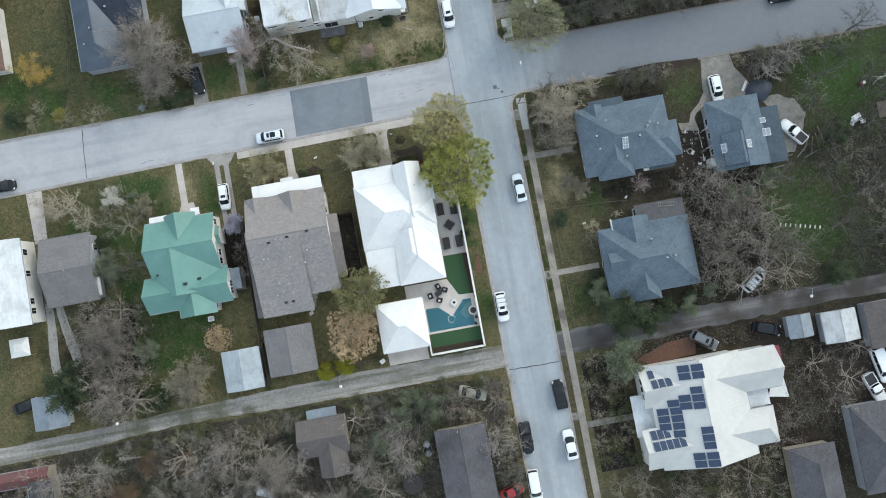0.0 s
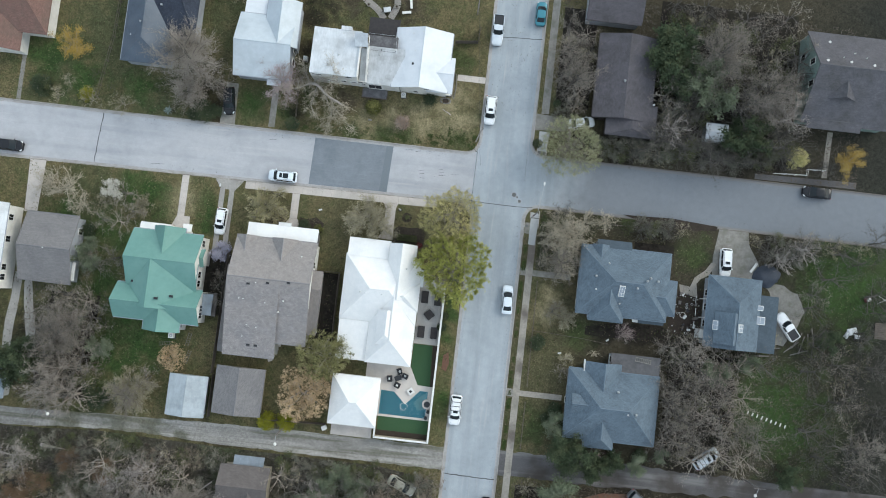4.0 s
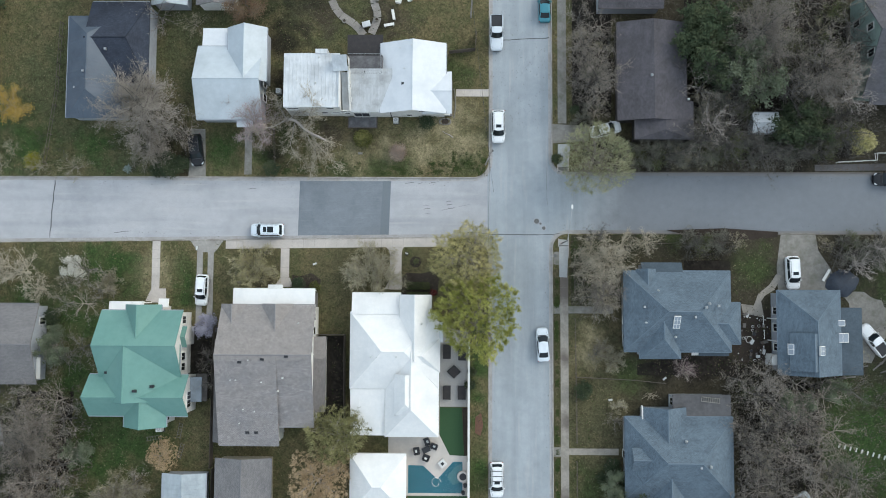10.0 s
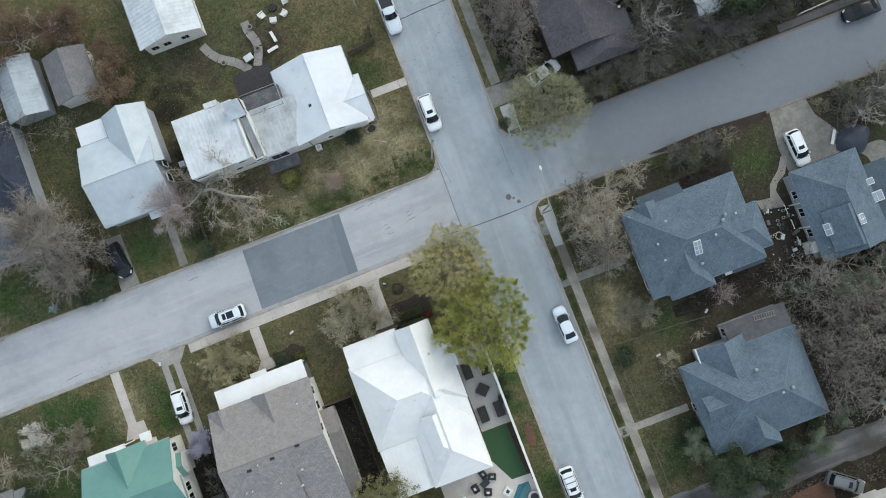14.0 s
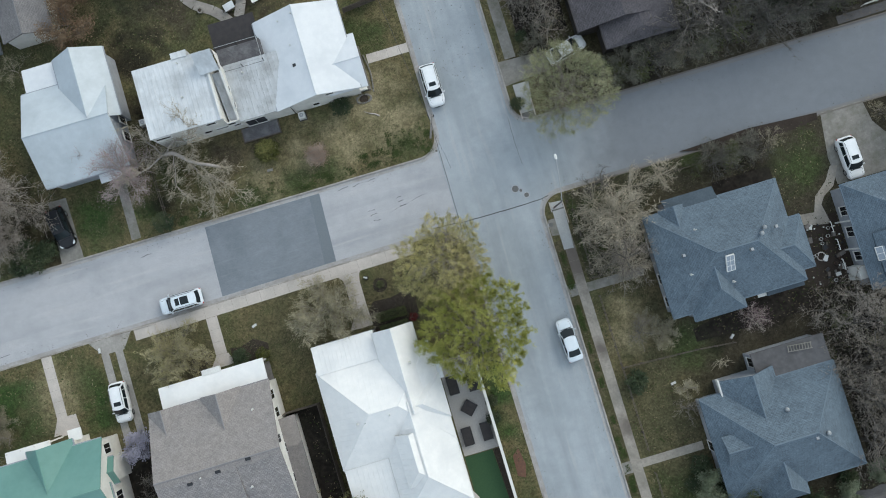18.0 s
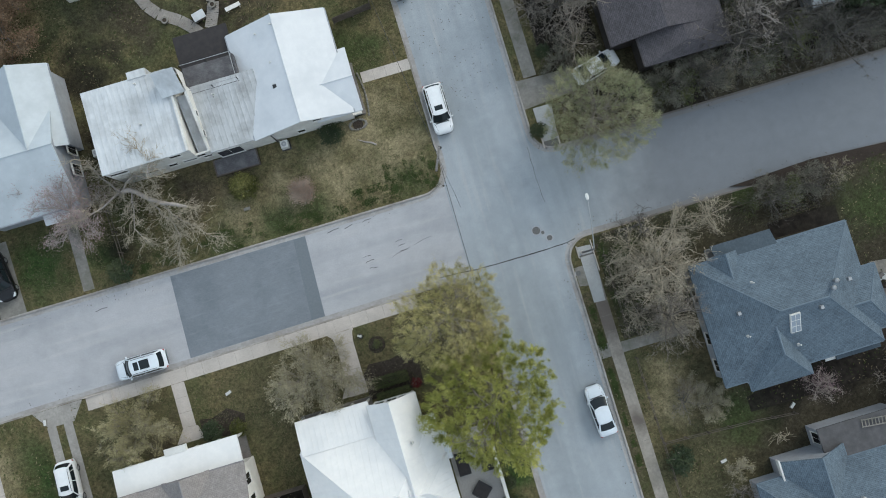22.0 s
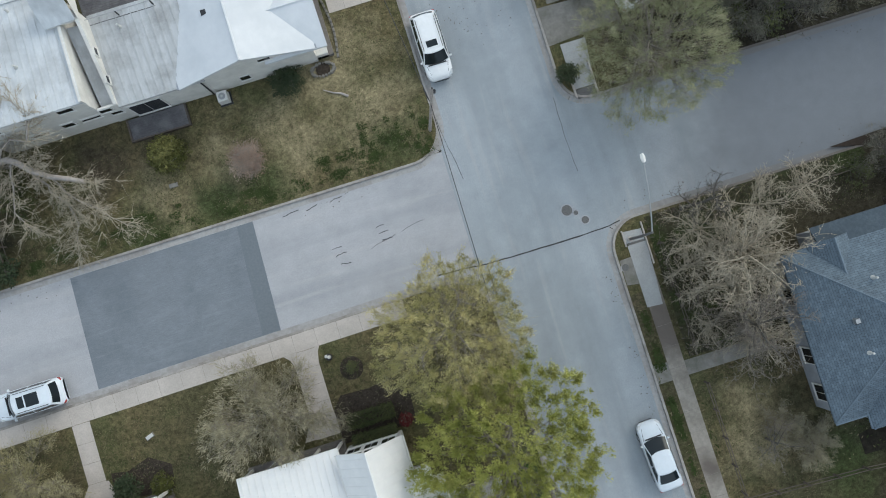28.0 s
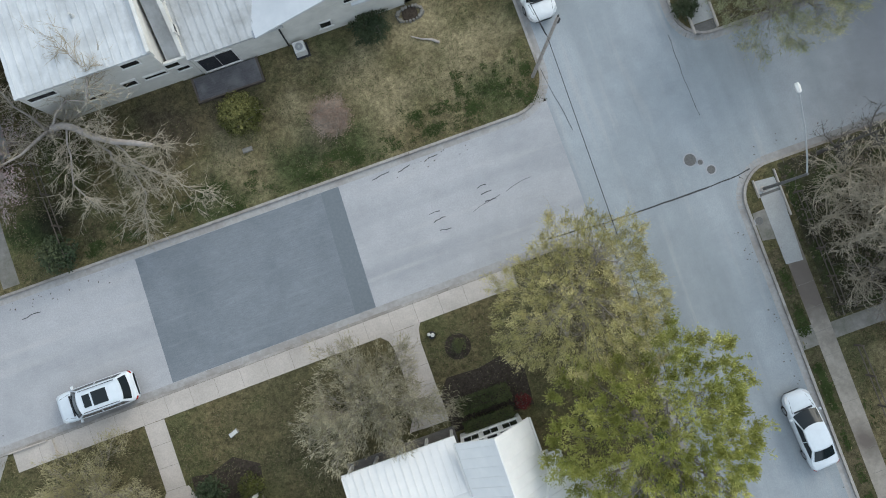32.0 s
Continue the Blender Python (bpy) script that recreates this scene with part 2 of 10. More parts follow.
overlay(M["gravel"], (0.115, 0.112, 0.08), streaks((0.06, 1.2, 1), 0.5, 0.64, 0.75))
M["mulch"] = surf("bark_mulch", (0.0375, 0.0307, 0.0255), (0.06, 0.048, 0.0375), 6, rough=0.95, bump=0.7, dist=0.04)
M["turf"] = surf("artificial_turf", (0.035, 0.075, 0.038), (0.05, 0.095, 0.045), 10, rough=0.9, bump=0.5)
M["lawn"] = surf("winter_lawn", (0.155, 0.126, 0.0688), (0.0792, 0.0714, 0.0344), 4.0, (0.0846, 0.0843, 0.0396), 0.3, 0.95, bump=1.0, dist=0.06, blo=0.42, bhi=0.62)
# dimness of the east side is put into the lawn colour
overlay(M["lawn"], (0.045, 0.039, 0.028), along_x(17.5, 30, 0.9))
overlay(M["lawn"], (0.062, 0.068, 0.034), blotches([(-55, 50, 14), (-62, 42, 9), (-46, 41, 7), (-58, 4, 11), (-55, 24, 8), (-44, 22, 6), (-38, 60, 12), (-16, 64, 12)]))
# lawn colour darkens once more towards the far east
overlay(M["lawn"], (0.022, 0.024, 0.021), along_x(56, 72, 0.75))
# dry straw
overlay(M["lawn"], (0.235, 0.2, 0.12), blotches([(0, 44.5, 5), (-3, 42, 5), (2.5, 42, 4), (-8, 41, 3), (-13, 40.5, 3.5), (21, 13.5, 4), (2, 46.5, 4), (-41, 24, 4)]))
overlay(M["lawn"], (0.085, 0.076, 0.042), blotches([(-14, 25, 6), (-9, 25, 5), (-27, 25, 5), (-12, 23, 5), (21, 5, 6), (3, 24, 5)]))
overlay(M["lawn"], (0.075, 0.07, 0.038), blotches([(22, 5.5, 5), (24, 9, 3), (20.5, 2, 4), (22, -6, 4)]))
# green weeds
overlay(M["lawn"], (0.045, 0.06, 0.023), blotches([(-31, 42, 4), (-49, 0, 9), (-52, -8, 7), (-40, 4, 5), (68, 22, 12), (74, 26, 10), (59, 2, 12), (64, -2, 10), (-31.5, 41, 4), (-9, 39.4, 2.5), (-6, 39.6, 2.5), (-14.5, 38.6, 2.5), (3.4, 39.6, 2.2), (2.2, 53, 4), (27, 10, 4), (-46, 24, 5), (-36.5, 24, 3), (-28, 25, 2), (4.6, 8, 2), (21, -6, 4), (44, 25, 4), (4.5, -5, 3), (25, 28, 3)]))
overlay(M["lawn"], (0.036, 0.066, 0.02), blotches([(-43, 0, 7), (-49.5, -2.4, 6), (69.6, 23.2, 9), (59.1, 0.3, 9), (5.3, 10.5, 2), (5.2, 13, 1.6), (5.2, 6.5, 1.6), (-31.5, 41.5, 3), (-25.5, 40.5, 2.5), (-52.4, 17.8, 5), (-60, 42, 5), (-66, 46, 6), (-50, 42, 4), (-52, 9, 5), (-48, 25, 5), (-44, 12, 5), (-36.5, 21, 3), (-49, 16, 5), (5.3, 3, 1.8), (5.3, 16, 1.6), (5.3, -3, 1.8), (-60, 20, 4), (-47, 6, 5)]))
overlay(M["lawn"], (0.062, 0.051, 0.036), blotches([(-16, 44, 3.5), (-12, 44.6, 2.5), (-8, 61, 5), (-18, 62, 5), (-25, 22.5, 2.5)]))
# bare soil, near-black with the shade of trees and house gaps painted in
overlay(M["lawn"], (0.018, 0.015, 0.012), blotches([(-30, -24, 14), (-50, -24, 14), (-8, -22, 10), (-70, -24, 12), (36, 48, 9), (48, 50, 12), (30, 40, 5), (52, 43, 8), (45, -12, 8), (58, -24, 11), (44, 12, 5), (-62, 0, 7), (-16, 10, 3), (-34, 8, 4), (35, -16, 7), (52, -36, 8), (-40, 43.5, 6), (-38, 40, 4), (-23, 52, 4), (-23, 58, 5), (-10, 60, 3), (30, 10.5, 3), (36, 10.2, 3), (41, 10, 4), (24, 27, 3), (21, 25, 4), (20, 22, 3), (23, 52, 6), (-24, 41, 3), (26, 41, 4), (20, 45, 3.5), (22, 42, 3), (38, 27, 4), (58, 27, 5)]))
speckle(M["lawn"], ((1.3, 0.7, 1.3), (4.5, 0.42, 1.58), (16, 0.5, 1.5)))
# leaf litter kept near-black: shade under trees and beside houses is in it
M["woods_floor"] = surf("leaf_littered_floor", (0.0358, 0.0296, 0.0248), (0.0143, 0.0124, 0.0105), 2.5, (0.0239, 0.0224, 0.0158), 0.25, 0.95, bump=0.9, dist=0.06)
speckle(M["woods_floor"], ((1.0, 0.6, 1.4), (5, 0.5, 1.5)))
M["brush_floor"] = surf("tan_brush_floor", (0.0772, 0.0699, 0.0589), (0.036, 0.0328, 0.0262), 2.2, (0.0515, 0.0503, 0.0316), 0.3, 0.95, bump=0.9, dist=0.06)
overlay(M["brush_floor"], (0.055, 0.064, 0.034), blotches([(-52, -24, 5), (-28, -17, 6), (-8, -20, 6), (-38, -30, 6), (-60, -19, 4), (-16, -28, 6), (-46, -16, 4), (-2, -34, 5), (-66, -28, 6)]))
speckle(M["brush_floor"], ((0.7, 0.35, 1.65), (5, 0.45, 1.55)))
M["walk_concrete"] = surf("grey_sidewalk_concrete", (0.336, 0.303, 0.264), (0.269, 0.244, 0.213), 4, (0.211, 0.193, 0.164), 0.5, 0.9, bump=0.2, dist=0.008)
overlay(M["walk_concrete"], (0.12, 0.1, 0.088), blotches([(17.3, 22, 4), (17.2, 12, 1.5), (17.2, 3, 2), (17.3, -8, 2)]))
# shade of the corner trees is mixed into this soil and grass colour
M["soil_grass"] = surf("shade_tinted_soil_grass", (0.0638, 0.06, 0.036), (0.0263, 0.0255, 0.018), 2.5, (0.0413, 0.054, 0.021), 0.35, 0.95, bump=0.9, dist=0.05, blo=0.5, bhi=0.62)
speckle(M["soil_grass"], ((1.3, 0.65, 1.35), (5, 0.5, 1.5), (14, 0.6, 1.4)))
M["verge"] = surf("leafy_verge", (0.103, 0.085, 0.0527), (0.0621, 0.0578, 0.031), 3, (0.0552, 0.0578, 0.0248), 0.35, 0.95, bump=0.8, dist=0.04)
speckle(M["verge"], ((4.5, 0.5, 1.5), (16, 0.6, 1.4)))
M["patio"] = surf("pale_gravel", (0.42, 0.4, 0.38), (0.33, 0.315, 0.3), 8, rough=0.95, bump=0.4)
M["deck"] = surf("pale_stone_deck", (0.55, 0.5, 0.45), (0.5, 0.45, 0.41), 3, (0.46, 0.42, 0.385), 0.5, 0.8, bump=0.1)
M["pool_floor"] = surf("blue_pool_tile", (0.03, 0.19, 0.25), (0.035, 0.21, 0.275), 2, rough=0.4, bump=0)
M["shelf"] = surf("pale_blue_pool_shelf", (0.12, 0.3, 0.33), (0.1, 0.27, 0.3), 2, rough=0.4, bump=0)
M["dirt"] = surf("bare_dirt", (0.0536, 0.0415, 0.0341), (0.0366, 0.0292, 0.0244), 3, (0.0292, 0.0234, 0.0195), 0.3, 0.95, bump=0.6, dist=0.03)
M["red_dirt"] = surf("red_dirt", (0.16, 0.085, 0.06), (0.11, 0.065, 0.05), 4, rough=0.95, bump=0.5, dist=0.02)
M["white_metal"] = surf("white_metal_roofing", (0.785, 0.77, 0.75), (0.73, 0.722, 0.706), 1.5, (0.672, 0.668, 0.66), 0.25, 0.62, 0.0, 0.06)
M["old_metal"] = surf("weathered_white_metal", (0.638, 0.655, 0.67), (0.524, 0.544, 0.562), 1.2, (0.41, 0.422, 0.432), 0.4, 0.5, 0.0, 0.06, stretch=(2.85, 0.555, 1.08))
M["membrane"] = surf("stained_roof_membrane", (0.516, 0.528, 0.54), (0.432, 0.444, 0.45), 1.4, (0.3, 0.3, 0.3), 0.5, 0.7, bump=0.05, stretch=(3, 0.48, 1.2))
M["grey_metal"] = surf("grey_metal_roofing", (0.264, 0.296, 0.328), (0.216, 0.248, 0.28), 1.5, (0.176, 0.192, 0.208), 0.5, 0.45, 0.3, 0.08, stretch=(1.6, 0.4, 0.8))
M["green_metal"] = surf("green_metal_roofing", (0.125, 0.257, 0.225), (0.112, 0.233, 0.205), 1.5, (0.144, 0.277, 0.24), 0.25, 0.45, 0.0, 0.05)
M["pale_metal"] = surf("pale_white_metal_roofing", (0.638, 0.654, 0.675), (0.594, 0.611, 0.637), 1.5, (0.526, 0.55, 0.578), 0.25, 0.5, 0.0, 0.06)
M["pale_blue_metal"] = surf("pale_blue_metal_roofing", (0.476, 0.521, 0.553), (0.434, 0.475, 0.509), 1.3, (0.383, 0.42, 0.45), 0.3, 0.5, 0.0, 0.05)
M["slate_shingle"] = shingle("dark_slate_shingles", (0.06, 0.0702, 0.095), (0.044, 0.0522, 0.072), (0.04, 0.045, 0.06))
M["navy_metal"] = surf("dark_blue_metal_roofing", (0.072, 0.0962, 0.129), (0.0504, 0.0666, 0.0936), 1.2, (0.0936, 0.115, 0.148), 0.3, 0.5, 0.0, 0.06)
M["shed_metal"] = surf("weathered_blue_grey_metal", (0.4, 0.44, 0.465), (0.34, 0.375, 0.4), 1.5, (0.27, 0.3, 0.32), 0.5, 0.55, 0.0, 0.06, stretch=(1.6, 0.4, 0.8))
M["cream_metal"] = surf("cream_white_metal_roofing", (0.579, 0.569, 0.544), (0.525, 0.522, 0.499), 1.5, (0.471, 0.469, 0.453), 0.25, 0.5, 0.0, 0.06)
M["gravel_east"] = surf("dark_alley_gravel", (0.13, 0.125, 0.125), (0.085, 0.08, 0.08), 7, (0.075, 0.07, 0.07), 0.25, 0.95, bump=0.6, dist=0.03)
overlay(M["gravel_east"], (0.22, 0.21, 0.205), streaks((0.035, 0.75, 1), 0.5, 0.64, 0.7))
overlay(M["gravel_east"], (0.065, 0.056, 0.05), blotches([(22, -13.6, 3), (34, -13.8, 3), (44, -13.0, 3.5), (52, -11.2, 3), (58, -12.5, 4), (66, -12.4, 5), (74, -12.4, 6)]))
M["blue_shingle"] = shingle("blue_grey_shingles", (0.161, 0.203, 0.243), (0.119, 0.155, 0.192), (0.114, 0.145, 0.177))
M["grey_shingle"] = shingle("grey_shingles", (0.317, 0.292, 0.284), (0.262, 0.243, 0.237), (0.25, 0.238, 0.243))
M["dark_shingle"] = shingle("dark_grey_shingles", (0.145, 0.141, 0.153), (0.111, 0.107, 0.119), (0.102, 0.0986, 0.102))
M["garage_shingle"] = shingle("worn_grey_garage_shingles", (0.242, 0.231, 0.228), (0.2, 0.191, 0.192), (0.187, 0.179, 0.182))
M["umber_shingle"] = shingle("umber_brown_shingles", (0.17, 0.15, 0.142), (0.138, 0.122, 0.116), (0.125, 0.112, 0.108))
M["brown_shingle"] = shingle("grey_brown_shingles", (0.123, 0.115, 0.126), (0.0954, 0.0892, 0.0991), (0.0842, 0.0792, 0.0854))
M["red_shingle"] = shingle("red_brown_shingles", (0.23, 0.14, 0.115), (0.18, 0.11, 0.095), (0.17, 0.12, 0.1))
M["tan_roof"] = surf("tan_roll_roofing", (0.119, 0.116, 0.12), (0.0964, 0.0952, 0.0994), 2, (0.0799, 0.0775, 0.0798), 0.5, 0.9, bump=0.1)
M["white_wall"] = surf("white_siding", (0.72, 0.70, 0.66), (0.65, 0.635, 0.6), 2, (0.56, 0.545, 0.51), 0.6, 0.6, bump=0.05)
M["grey_wall"] = surf("grey_siding", (0.34, 0.36, 0.4), (0.3, 0.32, 0.35), 2, (0.27, 0.28, 0.3), 0.5, 0.6, bump=0.05)
M["green_wall"] = surf("sage_green_siding", (0.22, 0.29, 0.26), (0.19, 0.25, 0.23), 2, (0.16, 0.21, 0.19), 0.5, 0.6, bump=0.05)
M["tan_wall"] = surf("tan_siding", (0.42, 0.37, 0.29), (0.37, 0.33, 0.26), 2, (0.3, 0.27, 0.22), 0.5, 0.7, bump=0.05)
M["brown_wall"] = surf("dark_brown_siding", (0.06, 0.052, 0.047), (0.045, 0.04, 0.037), 2, (0.035, 0.031, 0.03), 0.5, 0.8, bump=0.05)
M["trim"] = plain("white_trim", (0.72, 0.71, 0.68), 0.5)
M["glass"] = plain("dark_window_glass", (0.018, 0.02, 0.024), 0.06)
M["pvc"] = plain("light_plastic", (0.6, 0.6, 0.58), 0.5)
M["dark"] = plain("dark_metal", (0.035, 0.036, 0.04), 0.5, 0.4)
M["steel"] = plain("galvanised_steel", (0.42, 0.43, 0.44), 0.4, 0.7)
M["wood"] = surf("weathered_wood", (0.2, 0.18, 0.165), (0.13, 0.12, 0.11), 4, (0.1, 0.09, 0.085), 0.6, 0.85, bump=0.3, stretch=(0.6, 5, 5))
M["board"] = surf("silvered_boards", (0.34, 0.315, 0.29), (0.26, 0.24, 0.22), 4, (0.2, 0.185, 0.17), 0.5, 0.9, bump=0.3, stretch=(0.6, 5, 5))
speckle(M["board"], ((2.0, 0.75, 1.25),))
M["fence"] = surf("fence_wood", (0.15, 0.125, 0.105), (0.1, 0.085, 0.075), 5, (0.08, 0.07, 0.06), 0.8, 0.9, bump=0.3)
M["bark"] = surf("grey_bark", (0.322, 0.287, 0.25), (0.21, 0.185, 0.159), 4, rough=0.95, bump=0.5, dist=0.03, hue=0.22)
M["pale_bark"] = surf("pale_bark", (0.421, 0.379, 0.347), (0.284, 0.255, 0.233), 4, rough=0.95, bump=0.5, dist=0.03, hue=0.12)
M["tan_bark"] = surf("tan_grey_bark", (0.476, 0.418, 0.333), (0.303, 0.271, 0.209), 4, rough=0.95, bump=0.5, dist=0.03, hue=0.12)
M["straw_bark"] = surf("pale_brown_stems", (0.396, 0.347, 0.297), (0.261, 0.225, 0.189), 4, rough=0.95, bump=0.5, dist=0.03, hue=0.2)
M["dark_bark"] = surf("dark_bark", (0.132, 0.122, 0.111), (0.0796, 0.0734, 0.0661), 4, rough=0.95, bump=0.5, dist=0.03, hue=0.2)


def leaf(name, c1, c2, c3, hue=0.15):
    m = surf(name, c1, c2, 2.2, c3, 0.5, 0.75, bump=0, hue=hue)
    b = m.node_tree.nodes["Principled BSDF"]
    b.inputs["Specular IOR Level"].default_value = 0.06
    return m


M["spring_leaf"] = leaf("spring_green_leaves", (0.476, 0.485, 0.134), (0.224, 0.243, 0.0651), (0.649, 0.627, 0.223))
M["olive_leaf"] = leaf("olive_catkin_leaves", (0.485, 0.439, 0.197), (0.274, 0.26, 0.109), (0.615, 0.533, 0.277))
M["cedar"] = leaf("dark_evergreen_leaves", (0.055, 0.0729, 0.04), (0.0358, 0.05, 0.0291), (0.0894, 0.101, 0.0546))
M["oak_leaf"] = leaf("grey_green_leaves", (0.135, 0.157, 0.098), (0.0967, 0.114, 0.0754), (0.189, 0.206, 0.142))
M["tan_leaf"] = leaf("dry_tan_leaves", (0.495, 0.365, 0.223), (0.363, 0.267, 0.165), (0.578, 0.445, 0.29))
M["olive_dark"] = leaf("dull_olive_leaves", (0.253, 0.241, 0.109), (0.161, 0.161, 0.0747), (0.345, 0.322, 0.161))
M["dead_leaf"] = leaf("grey_brown_dead_leaves", (0.228, 0.18, 0.138), (0.15, 0.12, 0.0936), (0.288, 0.24, 0.192))
M["rust_leaf"] = leaf("rust_brown_leaves", (0.167, 0.109, 0.0696), (0.127, 0.0862, 0.0569), (0.196, 0.149, 0.101))
M["gold_leaf"] = leaf("golden_leaves", (0.448, 0.296, 0.072), (0.336, 0.232, 0.064), (0.48, 0.352, 0.128))
M["lime_leaf"] = leaf("yellow_green_leaves", (0.24, 0.232, 0.024), (0.168, 0.176, 0.024), (0.28, 0.256, 0.04))
M["bloom"] = leaf("white_blossom", (0.6, 0.58, 0.52), (0.48, 0.46, 0.4), (0.36, 0.34, 0.27))
M["pink_bloom"] = leaf("pink_grey_blossom", (0.39, 0.273, 0.293), (0.286, 0.215, 0.221), (0.442, 0.338, 0.351))
M["magenta_bloom"] = leaf("magenta_blossom", (0.281, 0.197, 0.211), (0.206, 0.151, 0.158), (0.234, 0.227, 0.19))
M["lavender"] = leaf("grey_lavender_leaves", (0.3, 0.285, 0.352), (0.195, 0.188, 0.232), (0.42, 0.405, 0.48))
M["dry_twig"] = leaf("dry_tan_twigs", (0.31, 0.28, 0.19), (0.21, 0.19, 0.125), (0.38, 0.345, 0.25))
M["moss_twig"] = leaf("olive_budding_twigs", (0.373, 0.384, 0.221), (0.232, 0.245, 0.143), (0.489, 0.465, 0.298))

M["hedge_leaf"] = leaf("dark_hedge_leaves", (0.0935, 0.105, 0.0462), (0.055, 0.066, 0.0308), (0.132, 0.138, 0.0605))
M["red_leaf"] = leaf("dark_red_leaves", (0.15, 0.03, 0.03), (0.09, 0.02, 0.022), (0.18, 0.05, 0.045))

M["water"] = plain("pool_water", (0.9, 0.97, 0.97), 0.03)
M["water"].node_tree.nodes["Principled BSDF"].inputs["Transmission Weight"].default_value = 1.0
M["water"].node_tree.nodes["Principled BSDF"].inputs["IOR"].default_value = 1.33

for nm, c in (("blue_shingle", (0.165, 0.21, 0.255)), ("grey_shingle", (0.26, 0.25, 0.255)), ("garage_shingle", (0.2, 0.197, 0.205)), ("umber_shingle", (0.15, 0.133, 0.127)), ("dark_shingle", (0.13, 0.128, 0.135)), ("brown_shingle", (0.085, 0.077, 0.079)), ("red_shingle", (0.22, 0.135, 0.11))):
    M[nm + "_cap"] = plain(nm + "_ridge", c, 0.9)
M["dry_blade"] = leaf("dry_grass_blades", (0.198, 0.167, 0.099), (0.144, 0.122, 0.072), (0.234, 0.203, 0.126), 0)
M["green_blade"] = leaf("green_grass_blades", (0.045, 0.0638, 0.021), (0.0338, 0.0488, 0.0165), (0.0638, 0.0825, 0.03), 0)
M["litter"] = leaf("fallen_brown_leaves", (0.1, 0.08, 0.064), (0.065, 0.053, 0.043), (0.15, 0.125, 0.1), 0)
M["litter_grey"] = leaf("fallen_grey_twigs", (0.15, 0.131, 0.116), (0.0975, 0.0863, 0.075), (0.18, 0.161, 0.143), 0)

M["agave_leaf"] = leaf("blue_green_agave_leaves", (0.24, 0.29, 0.26), (0.17, 0.21, 0.19), (0.3, 0.34, 0.3))
M["bush_green"] = leaf("yellow_green_bush_leaves", (0.12, 0.124, 0.04), (0.044, 0.0496, 0.0176), (0.24, 0.228, 0.088))
M["bush_pink"] = leaf("pinkish_grey_buds", (0.328, 0.226, 0.179), (0.186, 0.135, 0.106), (0.459, 0.362, 0.29))
M["track"] = surf("pale_wheel_track", (0.37, 0.35, 0.325), (0.28, 0.265, 0.245), 5, (0.23, 0.215, 0.2), 0.4, 0.95, bump=0.4, dist=0.02)


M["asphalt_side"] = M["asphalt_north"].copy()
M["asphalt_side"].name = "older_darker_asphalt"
# tree shade over the east street is painted in as a darker colour
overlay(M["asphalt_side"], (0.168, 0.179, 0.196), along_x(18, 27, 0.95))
overlay(M["patch"], (0.24, 0.26, 0.28), streaks((0.3, 2.6, 1), 0.55, 0.72, 0.5))
for nm in ("asphalt", "asphalt_north", "asphalt_side", "patch"):
    speckle(M[nm], ((0.9, 0.93, 1.07), (14, 0.86, 1.14)))
for nm in ("concrete", "old_concrete", "new_concrete", "kerb"):
    speckle(M[nm], ((2.0, 0.88, 1.12), (12, 0.85, 1.15)))
for nm in ("gravel", "dirt", "mulch"):
    speckle(M[nm], ((3.0, 0.7, 1.3), (14, 0.6, 1.4)))


def along_y(y0, y1, most=1.0):
    """A mask that rises from 0 between two y, with a wavy edge."""
    def make(nt):
        geo = nt.nodes.new("ShaderNodeNewGeometry")
        n = nt.nodes.new("ShaderNodeTexNoise")
        n.inputs["Scale"].default_value, n.inputs["Detail"].default_value = 0.5, 3
        nt.links.new(geo.outputs["Position"], n.inputs["Vector"])
        sep = nt.nodes.new("ShaderNodeSeparateXYZ")
        nt.links.new(geo.outputs["Position"], sep.inputs[0])
        a = nt.nodes.new("ShaderNodeMath")
        a.operation = "MULTIPLY_ADD"
        a.inputs[1].default_value = 1.6
        nt.links.new(n.outputs[0], a.inputs[0])
        nt.links.new(sep.outputs[1], a.inputs[2])
        r = nt.nodes.new("ShaderNodeMapRange")
        r.inputs[1].default_value, r.inputs[2].default_value, r.inputs[4].default_value = y0 + 0.8, y1 + 0.8, most
        nt.links.new(a.outputs[0], r.inputs[0])
        return r.outputs[0]
    return make


M["worn_shingle"] = M["grey_shingle"].copy()
M["worn_shingle"].name = "two_tone_grey_shingles"
overlay(M["worn_shingle"], (0.275, 0.248, 0.23), along_y(12.0, 12.25, 0.5))
speckle(M["worn_shingle"], ((1.5, 0.85, 1.15), (7, 0.8, 1.2)))
M["worn_shingle_cap"] = M["grey_shingle_cap"]
for nm in ("blue_shingle", "grey_shingle", "dark_shingle", "slate_shingle", "brown_shingle"):
    speckle(M[nm], ((0.8, 0.88, 1.12), (6, 0.85, 1.15)))
overlay(M["grey_shingle"], (0.3, 0.262, 0.235), streaks((0.3, 0.22, 1), 0.5, 0.66, 0.5, 7))
for nm, layers in (("spring_leaf", ((1.1, 0.5, 1.5), (3.5, 0.72, 1.28))), ("olive_leaf", ((1.2, 0.55, 1.4), (3.5, 0.72, 1.28))), ("moss_twig", ((1.2, 0.6, 1.4), (3.5, 0.75, 1.25))), ("tan_leaf", ((1.2, 0.65, 1.35),)), ("olive_dark", ((1.2, 0.6, 1.4),)), ("bush_green", ((4, 0.4, 1.6),)), ("dry_twig", ((2, 0.65, 1.35),))):
    speckle(M[nm], layers)

# ---- mesh helpers ----


